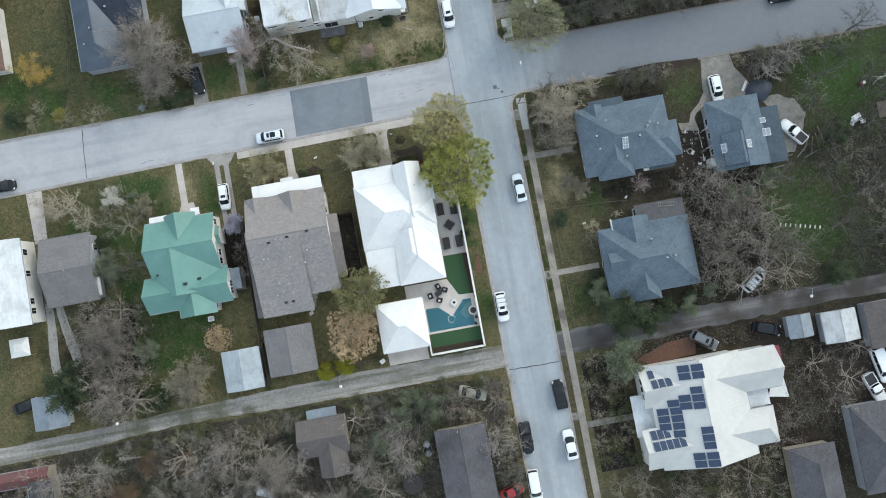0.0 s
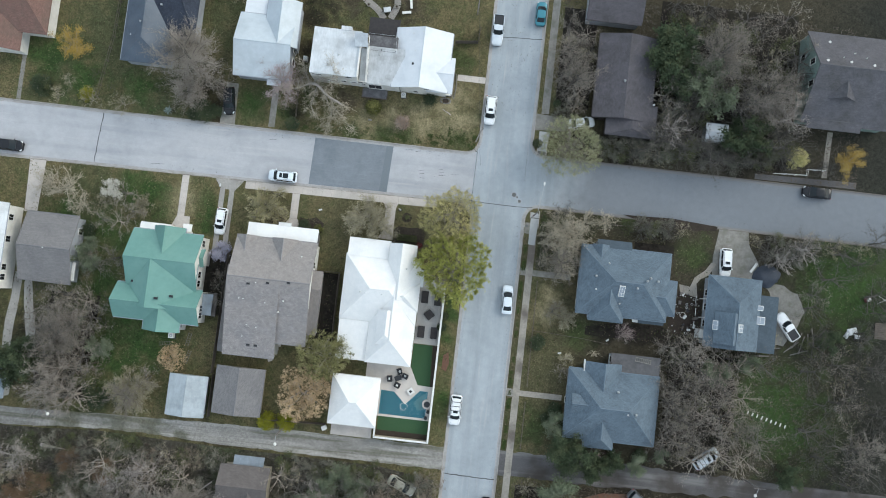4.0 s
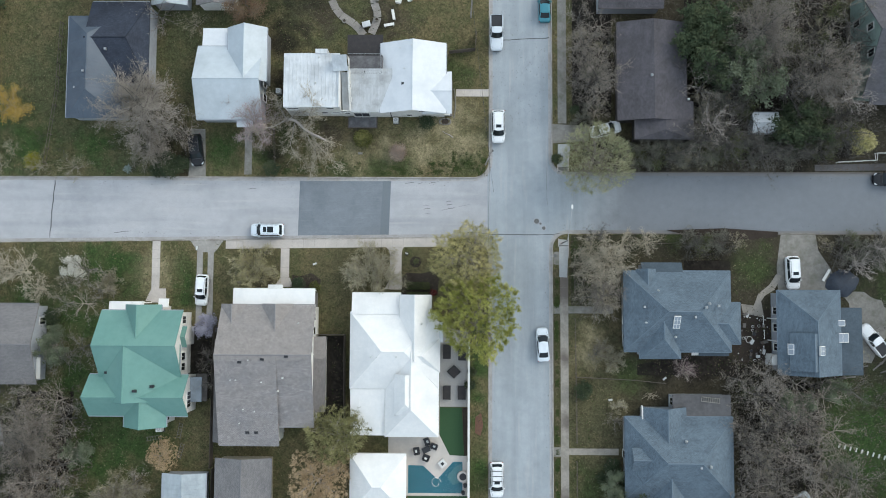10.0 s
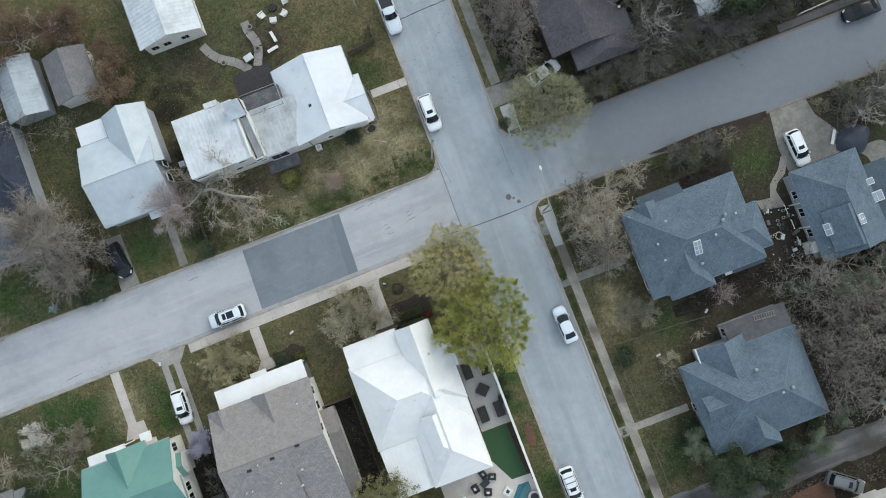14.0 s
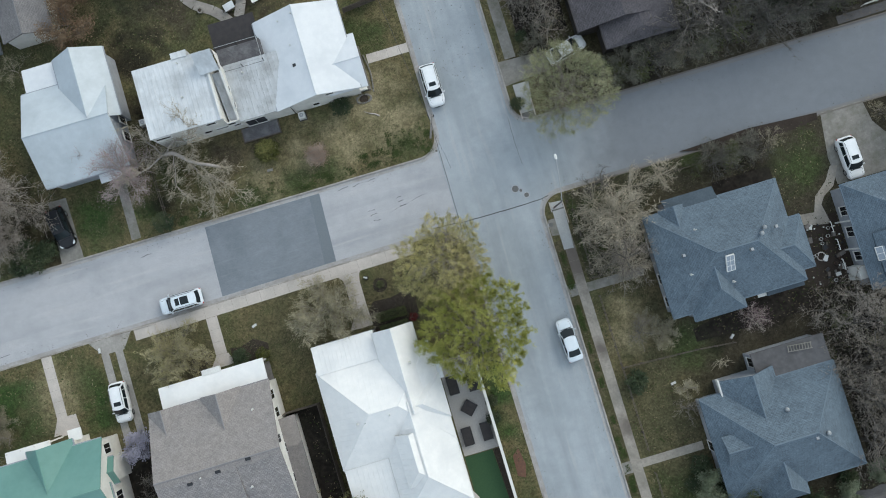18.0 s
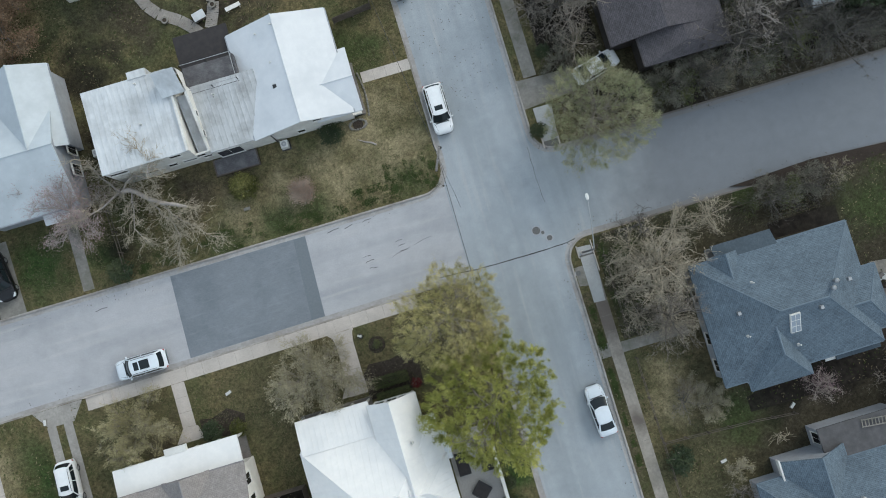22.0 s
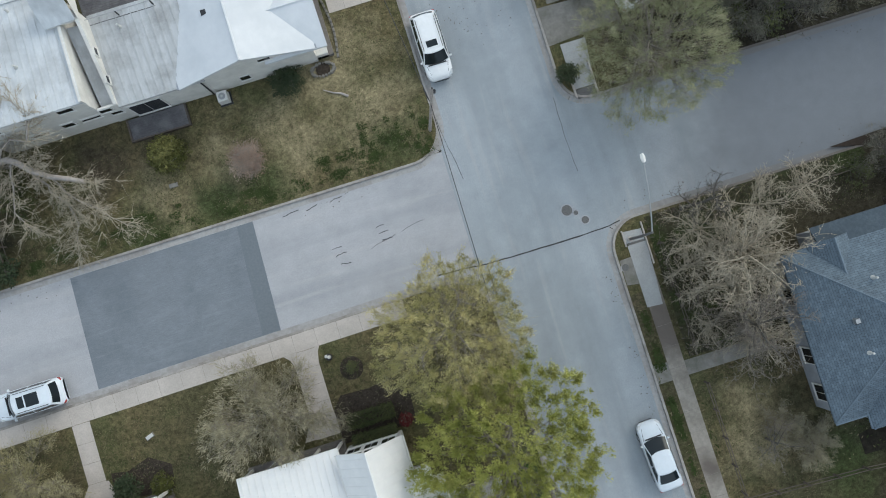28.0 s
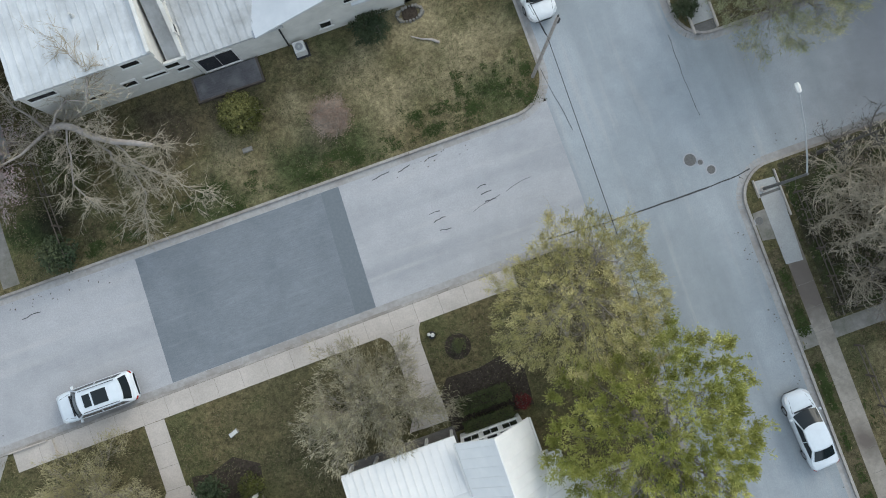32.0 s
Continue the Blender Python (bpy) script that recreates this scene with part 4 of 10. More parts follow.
slab("driveway_side_yard", ragged(side_yard, 0.25, 8, 0.7), M["old_concrete"], "stained concrete yard beside the house", "driveway", 0.012)
slab("alley_west", ragged([(-420, -17), (-77, -15.4), (-65, -15.2), (-49, -14.2), (-40, -14.2), (-30, -14.6), (6.6, -14.6), (6.6, -10.9), (-15.8, -11.0), (-31, -11.3), (-48.5, -11.8), (-65, -12.4), (-77, -12.6), (-420, -13)], 0.12, 5), M["gravel"], "worn gravel alley with pale wheel tracks", "alley", 0.012)
slab("alley_east", ragged([(15.75, -14.4), (31, -14.4), (54, -13.7), (420, -14), (420, -10.6), (59, -10.7), (36, -10.3), (15.75, -10.4)], 0.25, 6), M["gravel_east"], "worn gravel alley", "alley", 0.012)
for k, o in enumerate(([(-66.4, 9.4), (-66.5, 5), (-66.9, 1), (-66.8, -3.4), (-65.4, -3.4), (-65.4, 1), (-65.1, 5), (-65.1, 9.4)], [(-64.8, 9.4), (-64.3, 4.8), (-63.5, 0.8), (-62.9, -2.6), (-61.4, -2.4), (-61.8, 0.6), (-62.8, 4.8), (-63.6, 9.4)])):
    slab("dirt_track", ragged(o, 0.1, 12 + k, 0.8), M["track"], "pale wheel track through the yard", "track", 0.006 + 0.004 * k)
slab("yard_dirt_red", [(28, -17.2), (33, -15.4), (38, -15.0), (37.5, -18.0), (30, -18.4)], M["red_dirt"], "bare reddish dirt beside the alley", "ground", 0.008)
slab("yard_dirt_grey", [(47, -14.5), (52, -14.6), (52, -22), (49, -34), (56, -34), (57, -22), (64, -24), (64, -14.6), (70, -14.6), (70, -30), (57, -30), (56.4, -35), (46.5, -35), (46, -20)], M["dirt"], "bare dark dirt yard", "ground", 0.007)
slab("verge_red_patch", [(4.7, 1.6), (5.5, 1.2), (5.9, 2.6), (5.6, 4.4), (4.8, 3.8)], M["red_dirt"], "reddish bare patch of the verge", "ground", 0.008)

# ---- houses ----


def roof_block(root, x0, x1, y0, y1, z, rise, axis, hips, roof, wall, over=0.45, ribs=0.0, base=GZ, walls=True, thick=0.16, ridge_cap=True, at=0.5):
    """One roof over one box of walls. axis: the ridge's direction; hips: how far each end slopes in (0: a gable); at: where the ridge lies across."""
    def w(a, b, c):
        return (a, b, c) if axis == "x" else (b, a, c)
    a0, a1, b0, b1 = (x0, x1, y0, y1) if axis == "x" else (y0, y1, x0, x1)
    bm = b0 + (b1 - b0) * at
    h0, h1 = hips
    top = z + rise
    slopes = [([(a0, b0, z), (a1, b0, z), (a1 - h1, bm, top), (a0 + h0, bm, top)], 0), ([(a1, b1, z), (a0, b1, z), (a0 + h0, bm, top), (a1 - h1, bm, top)], 1)]
    if h0:
        slopes.append(([(a0, b1, z), (a0, b0, z), (a0 + h0, bm, top)], 2))
    if h1:
        slopes.append(([(a1, b0, z), (a1, b1, z), (a1 - h1, bm, top)], 3))
    m, seam = Mesh(), Mesh()
    for pts, kind in slopes:
        p = [Vector(w(*q)) for q in pts]
        e = (p[1] - p[0]).normalized()
        n = e.cross(p[-1] - p[0]).normalized()
        if n.z < 0:
            n = -n
        up = n.cross(e)
        if up.z < 0:
            up = -up
        uv = [((q - p[0]).dot(e) + x0, (q - p[0]).dot(up)) for q in p]
        m.face(p, uv)
        m.face([q - Vector((0, 0, thick)) for q in p][::-1], uv[::-1])
        if ribs:
            length, height = (p[1] - p[0]).length, max(q[1] for q in uv)
            loc = [((q - p[0]).dot(e), (q - p[0]).dot(up)) for q in p]
            apex = [q for q in loc if q[1] > height * 0.5]
            l0, l1 = min(q[0] for q in apex), max(q[0] for q in apex)
            k = ribs * 0.5
            while k < length - 0.05:
                t = min(1.0, k / l0 if k < l0 else 1.0, (length - k) / (length - l1) if k > l1 and length > l1 else 1.0)
                if t > 0.04:
                    s, f = p[0] + e * k, p[0] + e * k + up * (height * t)
                    o, h = e * 0.02, n * 0.026
                    q = [s - o, s + o, f + o, f - o]
                    seam.add(q + [v + h for v in q], [(4, 5, 6, 7), (0, 1, 5, 4), (1, 2, 6, 5), (2, 3, 7, 6), (3, 0, 4, 7)])
                k += ribs
    ring = [(a0, b0), (a1, b0), (a1, b1), (a0, b1)]
    if not h0:
        ring = ring[:3] + [(a0, b1)]
    edges = [((a0, b0, z), (a1, b0, z)), ((a1, b1, z), (a0, b1, z))]
    edges += [((a0, b1, z), (a0, b0, z))] if h0 else [((a0, b1, z), (a0, bm, top)), ((a0, bm, top), (a0, b0, z))]
    edges += [((a1, b0, z), (a1, b1, z))] if h1 else [((a1, b0, z), (a1, bm, top)), ((a1, bm, top), (a1, b1, z))]
    for q, r in edges:
        q, r = w(*q), w(*r)
        m.face([q, r, (r[0], r[1], r[2] - thick), (q[0], q[1], q[2] - thick)])
    ob = part("roof", m, M[roof], root)
    if ribs:
        tagged(part("standing_seams", seam, M[roof], ob), kind="stuff")
    if ridge_cap:
        caps = Mesh()
        s, f = Vector(w(a0 + h0, bm, top)), Vector(w(a1 - h1, bm, top))
        if (f - s).length > 0.3:
            caps.tube([s, f], [0.08, 0.08], 6)
        for h, a in ((h0, a0), (h1, a1)):
            if h:
                tip = s if a == a0 else f
                for b in (b0, b1):
                    caps.tube([Vector(w(a, b, z)), tip], [0.045, 0.045], 5)
        if caps.v:
            part("ridge_cap", caps, M[roof + "_cap" if roof + "_cap" in M else roof], ob)
    if walls:
        for b, sgn in ((b0, -1), (b1, 1)):
            q = [w(a0 + 0.05, b + sgn * 0.01, 0), w(a1 - 0.05, b + sgn * 0.11, 0)]
            gx0, gx1 = sorted((q[0][0], q[1][0]))
            gy0, gy1 = sorted((q[0][1], q[1][1]))
            part("gutter", Mesh().box(gx0, gx1, gy0, gy1, z - thick, z - 0.04), M["trim"] if "white" in roof else M[roof + "_cap"] if roof + "_cap" in M else M["grey_wall"], ob)
        o = over
        wm = Mesh()
        k = rise / max((b1 - b0) * at, (b1 - b0) * (1 - at))
        wt = z - thick * 0.5 + min(o * k, 0.3)
        c0, c1, d0, d1 = a0 + o, a1 - o, b0 + o, b1 - o
        xs = sorted((w(c0, d0, 0)[0], w(c1, d1, 0)[0]))
        ys = sorted((w(c0, d0, 0)[1], w(c1, d1, 0)[1]))
        wm.box(xs[0], xs[1], ys[0], ys[1], base - 0.05, wt)
        for h, c in ((h0, c0), (h1, c1)):
            if not h:
                s = 0.12 if c == c0 else -0.12
                tri = [w(c, d0, wt), w(c, d1, wt), w(c, bm, top - thick - 0.05)]
                tri2 = [w(c + s, d0, wt), w(c + s, d1, wt), w(c + s, bm, top - thick - 0.05)]
                wm.add(tri + tri2, [(0, 1, 2), (5, 4, 3), (0, 3, 4, 1), (1, 4, 5, 2), (2, 5, 3, 0)])
        part("wall", wm, M[wall], root)
    return ob


def flat_roof(root, x0, x1, y0, y1, z, roof, wall, drop=(0, 0), rim=0.0, ribs=0.0, walls=True, base=GZ, over=0.3, axis="y"):
    """A nearly flat roof. drop: how much lower the south and the north edges lie; or the west and east ones where axis is "x"."""
    m = Mesh()
    zz = {(x0, y0): z - drop[0], (x1, y0): z - drop[0 if axis == "y" else 1], (x1, y1): z - drop[1], (x0, y1): z - drop[1 if axis == "y" else 0]}
    p = [(x, y, zz[(x, y)]) for x, y in ((x0, y0), (x1, y0), (x1, y1), (x0, y1))]
    m.add(p + [(x, y, h - 0.18) for x, y, h in p], [(0, 1, 2, 3), (7, 6, 5, 4), (0, 4, 5, 1), (1, 5, 6, 2), (2, 6, 7, 3), (3, 7, 4, 0)])
    ob = part("roof", m, M[roof], root)
    if ribs:
        s = Mesh()
        if axis == "y":
            k = x0 + ribs / 2
            while k < x1:
                s.add([(k - 0.02, y0, p[0][2]), (k + 0.02, y0, p[0][2]), (k + 0.02, y1, p[2][2]), (k - 0.02, y1, p[2][2]), (k - 0.02, y0, p[0][2] + 0.04), (k + 0.02, y0, p[0][2] + 0.04), (k + 0.02, y1, p[2][2] + 0.04), (k - 0.02, y1, p[2][2] + 0.04)], [(4, 5, 6, 7), (0, 1, 5, 4), (1, 2, 6, 5), (2, 3, 7, 6), (3, 0, 4, 7)])
                k += ribs
        else:
            k = y0 + ribs / 2
            while k < y1:
                s.add([(x0, k + 0.02, p[0][2]), (x0, k - 0.02, p[0][2]), (x1, k - 0.02, p[2][2]), (x1, k + 0.02, p[2][2]), (x0, k + 0.02, p[0][2] + 0.04), (x0, k - 0.02, p[0][2] + 0.04), (x1, k - 0.02, p[2][2] + 0.04), (x1, k + 0.02, p[2][2] + 0.04)], [(4, 5, 6, 7), (0, 1, 5, 4), (1, 2, 6, 5), (2, 3, 7, 6), (3, 0, 4, 7)])
                k += ribs
        tagged(part("standing_seams", s, M[roof], ob), kind="stuff")
    if rim:
        r = Mesh()
        top = max(h for _, _, h in p) + rim
        for a, b, c, d in ((x0 - 0.01, x1 + 0.01, y0 - 0.01, y0 + 0.14), (x0 - 0.01, x1 + 0.01, y1 - 0.14, y1 + 0.01), (x0 - 0.01, x0 + 0.14, y0 + 0.14, y1 - 0.14), (x1 - 0.14, x1 + 0.01, y0 + 0.14, y1 - 0.14)):
            r.box(a, b, c, d, top - rim - 0.35, top)
        part("parapet", r, M[wall], ob)
    if walls:
        part("wall", Mesh().box(x0 + over, x1 - over, y0 + over, y1 - over, base - 0.05, z - max(drop) - 0.1), M[wall], root)
    return ob


def window(root, x, y, z, facing, w=0.9, h=1.3, bars=1, tilt=0):
    """A window on a wall that faces n, s, e or w; z is its sill."""
    turn = {"s": 0, "e": 90, "n": 180, "w": 270}[facing]
    fr = part("window", Mesh().box(-w / 2 - 0.08, w / 2 + 0.08, -0.05, 0.08, -0.08, h + 0.08), M["trim"], root, at=pose(x, y, z, 0, 0, turn))
    for k in range(bars + 1):
        a, b = -w / 2 + (w + 0.04) * k / (bars + 1), -w / 2 + (w + 0.04) * (k + 1) / (bars + 1) - 0.04
        part("pane", Mesh().box(a, b, -0.065, -0.045, 0.02, h - 0.02), M["glass"], fr)
    part("sill", Mesh().box(-w / 2 - 0.12, w / 2 + 0.12, -0.12, -0.05, -0.12, -0.06), M["trim"], fr)
    return fr


def vent(root, x, y, z, kind="pipe"):
    if kind == "pipe":
        part("vent_pipe", Mesh().disc(0, 0, -0.3, 0.3, 0.07, 8).disc(0, 0, -0.25, -0.02, 0.16, 8, 0.08), M["pvc"], root, at=pose(x, y, z))
    elif kind == "box":
        v = part("roof_vent", Mesh().box(-0.17, 0.17, -0.17, 0.17, -0.2, 0.12, 0.03), M["steel"], root, at=pose(x, y, z))
        part("louvre", Mesh().box(-0.13, 0.13, -0.185, -0.17, -0.02, 0.07), M["dark"], v)
    elif kind == "turbine":
        v = part("roof_turbine", Mesh().disc(0, 0, -0.3, 0.12, 0.14, 10), M["steel"], root, at=pose(x, y, z))
        part("turbine_head", Mesh().disc(0, 0, 0.1, 0.28, 0.22, 14, 0.02).disc(0, 0, 0.28, 0.4, 0.2, 14, 0.12), M["steel"], v)
    elif kind == "dark":
        part("roof_vent", Mesh().box(-0.3, 0.3, -0.2, 0.2, -0.2, 0.1, 0.05), M["dark"], root, at=pose(x, y, z))


def skylight(root, x, y, z, w, h, tilt=(0, 0), cols=1, rows=2):
    """A white-framed roof light with a grid of panes."""
    f = part("skylight", Mesh().box(-w / 2, w / 2, -h / 2, h / 2, -0.15, 0.1, 0.03), M["trim"], root, at=pose(x, y, z, tilt[0], tilt[1], 0))
    pw, ph = (w - 0.14) / cols, (h - 0.14) / rows
    for i in range(cols):
        for k in range(rows):
            part("pane", Mesh().box(-w / 2 + 0.1 + i * pw, -w / 2 + 0.04 + (i + 1) * pw, -h / 2 + 0.1 + k * ph, -h / 2 + 0.04 + (k + 1) * ph, 0.08, 0.115), M["pale_glass"], f)
    return f


M["pale_glass"] = plain("pale_skylight_glass", (0.27, 0.31, 0.36), 0.2)


def ac_unit(x, y, s=0.85):
    u = thing("air_conditioner", "boxy pale outdoor air conditioner beside the house", "air conditioner", "outdoor units", pose(x, y, GZ))
    part("pad", Mesh().box(-s * 0.6, s * 0.66, -s * 0.66, s * 0.6, -0.03, 0.06), M["dark"], u)
    part("casing", Mesh().box(-s / 2, s / 2, -s / 2, s / 2, 0.08, 0.85, 0.02), M["trim"], u)
    part("fan_grille", Mesh().disc(0, 0, 0.84, 0.88, s * 0.33, 18), M["steel"], u)
    part("fan_hub", Mesh().disc(0, 0, 0.87, 0.91, s * 0.12, 10), M["pvc"], u)
    return u


M["rust_roof"] = surf("faded_red_metal", (0.16, 0.055, 0.055), (0.12, 0.05, 0.048), 2, (0.11, 0.07, 0.06), 0.5, 0.6, bump=0.05)

# white metal-roofed house on the corner
H = thing("house", "white house with a white standing-seam metal roof", "house", "houses of the street")
roof_block(H, -12.5, -0.3, 8.1, 18.5, 3.5, 2.9, "x", (4.6, 4.6), "white_metal", "white_wall", 0.5, 0.55)
roof_block(H, -7.6, -0.35, 1.6, 13.4, 3.45, 2.5, "y", (4.0, 0), "white_metal", "white_wall", 0.5, 0.55)
roof_block(H, -5.7, -1.4, 12.0, 20.9, 3.9, 2.2, "y", (0, 0), "white_metal", "white_wall", 0.3, 0.55)
roof_block(H, -6.2, -0.15, 10.4, 15.0, 3.55, 2.2, "x", (0, 2.4), "white_metal", "white_wall", 0.4, 0.55)
roof_block(H, -6.3, -3.2, 4.7, 10.2, 4.75, 1.55, "y", (1.7, 0), "white_metal", "white_wall", 0.3, 0.55, walls=False)
flat_roof(H, -12.3, -5.6, 18.2, 21.2, 3.75, "white_metal", "white_wall", (0, 0.55), 0, 0.45, walls=False)
flat_roof(H, -1.6, 0.25, 14.4, 17.2, 3.5, "old_metal", "white_wall", (0, 0), 0, 0.55, over=0.15)
flat_roof(H, -12.4, -7.0, 1.7, 8.6, 3.4, "white_metal", "white_wall", (0.4, 0.0), 0, 0.5)
for k in range(3):
    window(H, -4.75 + 1.15 * k, 20.58, 1.9, "n", 0.85, 1.3, 1)
    window(H, -4.35 + 0.75 * k, 20.58, 3.75, "n", 0.55, 0.5 + 0.25 * (k == 1), 0)
for k in range(5):
    part("porch_post", Mesh().box(-0.08, 0.08, -0.08, 0.08, 0, 3.1), M["trim"], H, at=pose(-12.0 + 1.55 * k, 21.0, GZ))
part("porch_floor", Mesh().box(-12.3, -5.6, 18.6, 21.2, 0.0, 0.4), M["wood"], H)
for x, y, z in ((-9.4, 12.6, 6.0), (-8.6, 12.5, 6.0), (-6.0, 12.6, 6.1), (-2.6, 17.0, 5.7)):
    vent(H, x, y, z)
for y in (4.0, 7.0, 12.0):
    window(H, -0.78, y, 1.2, "e", 1.0, 1.5)

C = thing("cottage", "small white cottage with a white hipped metal roof", "cottage", "outbuildings")
roof_block(C, -12.4, -4.7, -8.6, -0.8, 3.0, 2.3, "x", (3.3, 3.3), "white_metal", "white_wall", 0.45, 0.55)
window(C, -5.13, -4.5, 0.9, "e", 1.6, 1.6, 3)
slab("cottage_driveway", rect(-12.0, -5.4, -10.9, -8.2), M["concrete"], "concrete apron behind the cottage", "driveway", 0.016)

# grey shingled house
H = thing("house", "large house with grey shingles and a white porch roof", "house", "houses of the street")
roof_block(H, -30.0, -21.8, 0.5, 19.4, 4.3, 3.1, "x", (0, 0), "worn_shingle", "white_wall", 0.35, at=0.655)
roof_block(H, -22.0, -17.1, 3.0, 19.42, 4.32, 3.06, "x", (0, 0), "worn_shingle", "white_wall", 0.35, at=0.602)
roof_block(H, -30.0, -26.6, 16.2, 19.55, 4.4, 1.0, "y", (0, 0), "worn_shingle", "white_wall", 0.3, walls=False)
roof_block(H, -24.4, -20.2, 14.9, 19.6, 4.4, 1.5, "y", (0, 0), "worn_shingle", "white_wall", 0.3, walls=False)
flat_roof(H, -31.3, -29.3, 0.6, 14.6, 3.9, "worn_shingle", "white_wall", (1.1, 0), axis="x")
flat_roof(H, -17.7, -15.9, 4.8, 15.1, 3.9, "worn_shingle", "white_wall", (0, 1.0), axis="x")
flat_roof(H, -28.7, -17.4, 19.2, 21.7, 3.6, "white_metal", "white_wall", (0, 0.25), walls=False)
for x, y in ((-27.1, 11.8), (-24.2, 12.0), (-21.0, 11.9)):
    part("round_vent", Mesh().disc(0, 0, -0.5, 0.12, 0.3, 14, 0.08), M["steel"], H, at=pose(x, y, 5.6))
part("porch_floor", Mesh().box(-28.5, -17.6, 19.0, 21.4, 0.0, 0.4), M["wood"], H)
part("porch_roof_step", Mesh().box(-23.9, -21.9, 21.6, 22.2, 3.1, 3.4), M["trim"], H)
part("porch_roof_saddle", Mesh().box(-23.3, -22.2, 18.5, 19.3, 3.5, 3.75), M["trim"], H)
for k in range(6):
    part("porch_post", Mesh().box(-0.09, 0.09, -0.09, 0.09, 0, 2.9), M["trim"], H, at=pose(-28.3 + 2.1 * k, 21.4, GZ + 0.3))
for y in (17.8, 15.9, 12.2, 9.0):
    window(H, -17.43, y, 2.9, "e", 0.9, 1.2)
window(H, -17.43, 13.5, 5.0, "e", 0.8, 1.0)
for x, y, z, kd in ((-26.6, 11.9, 7.0, "dark"), (-23.6, 12.3, 7.2, "dark"), (-20.4, 12.7, 7.3, "dark"), (-25.4, 12.2, 7.1, "pipe"), (-27.9, 9.5, 5.9, "pipe"), (-27.2, 9.5, 5.9, "pipe"), (-23.8, 9.2, 6.3, "pipe"), (-21.0, 9.8, 6.4, "pipe"), (-26.4, 5.5, 5.7, "pipe"), (-24.9, 5.2, 6.2, "pipe"), (-21.7, 8.0, 6.2, "pipe"), (-26.0, 2.3, 5.1, "dark"), (-24.8, 2.3, 5.2, "dark"), (-27.0, 3.6, 5.3, "pipe"), (-19.2, 17.0, 5.6, "pipe")):
    vent(H, x, y, 4.3 + 3.1 * (y - 0.5) / 12.4 if y < 12.9 else z, kd)
G = thing("garage", "square garage with a grey shingled roof", "garage", "outbuildings")
roof_block(G, -30.8, -23.2, -9.1, -1.5, 2.9, 1.1, "y", (0, 0), "garage_shingle", "tan_wall", 0.35)
part("garage_door", Mesh().box(-29.6, -26.9, -8.83, -8.74, 0.1, 2.3), M["trim"], G)
part("garage_door", Mesh().box(-26.5, -24.4, -8.83, -8.74, 0.1, 2.3), M["trim"], G)
S = thing("shed", "low shed with a weathered pale blue-grey metal roof", "shed", "outbuildings")
roof_block(S, -38.2, -32.2, -10.3, -3.7, 2.5, 0.9, "y", (0, 0), "shed_metal", "grey_wall", 0.3, 0.6)
for k in range(7):
    part("stepping_stone", Mesh().box(-0.38, 0.38, -0.28, 0.28, -0.03, 0.05, 0.03), M["concrete"], None, at=pose(-21.6 - 0.27 * k, 3.6 - 0.62 * k, GZ, 0, 0, 4 * k))
for o in [o for o in scene.objects if o.name.startswith("stepping_stone")]:
    tagged(o, "flat square concrete stepping stone", "stepping stone", "stepping stones behind the house")

# green metal-roofed house
H = thing("house", "white two-storey house with a green metal roof", "house", "houses of the street")
roof_block(H, -46.4, -35.2, 9.4, 18.6, 4.4, 2.9, "x", (0, 0), "green_metal", "white_wall", 0.35)
roof_block(H, -43.1, -38.2, 13.5, 19.4, 4.3, 2.4, "y", (0, 0), "green_metal", "white_wall", 0.3)
roof_block(H, -46.0, -35.5, 6.4, 14.0, 4.45, 2.84, "y", (0, 0), "green_metal", "white_wall", 0.35, at=0.38)
roof_block(H, -47.9, -34.3, 4.3, 9.9, 4.2, 2.3, "x", (0, 0), "green_metal", "white_wall", 0.35)
roof_block(H, -43.0, -37.2, 2.8, 8.2, 4.2, 2.1, "y", (0, 0), "green_metal", "white_wall", 0.35)
roof_block(H, -36.9, -34.9, 13.6, 16.4, 3.6, 0.9, "x", (0, 0), "green_metal", "white_wall", 0.2)
flat_roof(H, -46.0, -41.2, 18.3, 19.8, 3.2, "white_metal", "white_wall", (0, 0.2), walls=False)
flat_roof(H, -39.2, -37.8, 19.0, 20.2, 3.0, "white_metal", "white_wall", (0, 0.1), walls=False)
for k in range(4):
    part("porch_post", Mesh().box(-0.08, 0.08, -0.08, 0.08, 0, 3.0), M["trim"], H, at=pose(-45.8 + 1.5 * k, 19.6, GZ))
for y, z in ((17.3, 2.6), (15.2, 1.2), (12.3, 2.6), (10.9, 2.6), (7.0, 2.6), (5.9, 2.6)):
    window(H, -35.5 if y > 9 else -34.58, y, z, "e", 0.95, 1.25)
window(H, -37.5, 4.0, 2.5, "e", 0.8, 1.1)
for x, y, z in ((-45.2, 10.2, 5.0), (-43.0, 9.2, 5.7), (-40.5, 8.0, 7.1), (-38.6, 8.5, 6.0)):
    vent(H, x, y, z, "dark")
part("side_porch", Mesh().box(-34.6, -33.0, 5.8, 9.6, 0.0, 0.5), M["wood"], H)
flat_roof(H, -34.7, -33.1, 6.0, 9.4, 2.7, "grey_metal", "white_wall", (0, 0.3), walls=False, axis="x")
ac_unit(-39.5, 2.0)

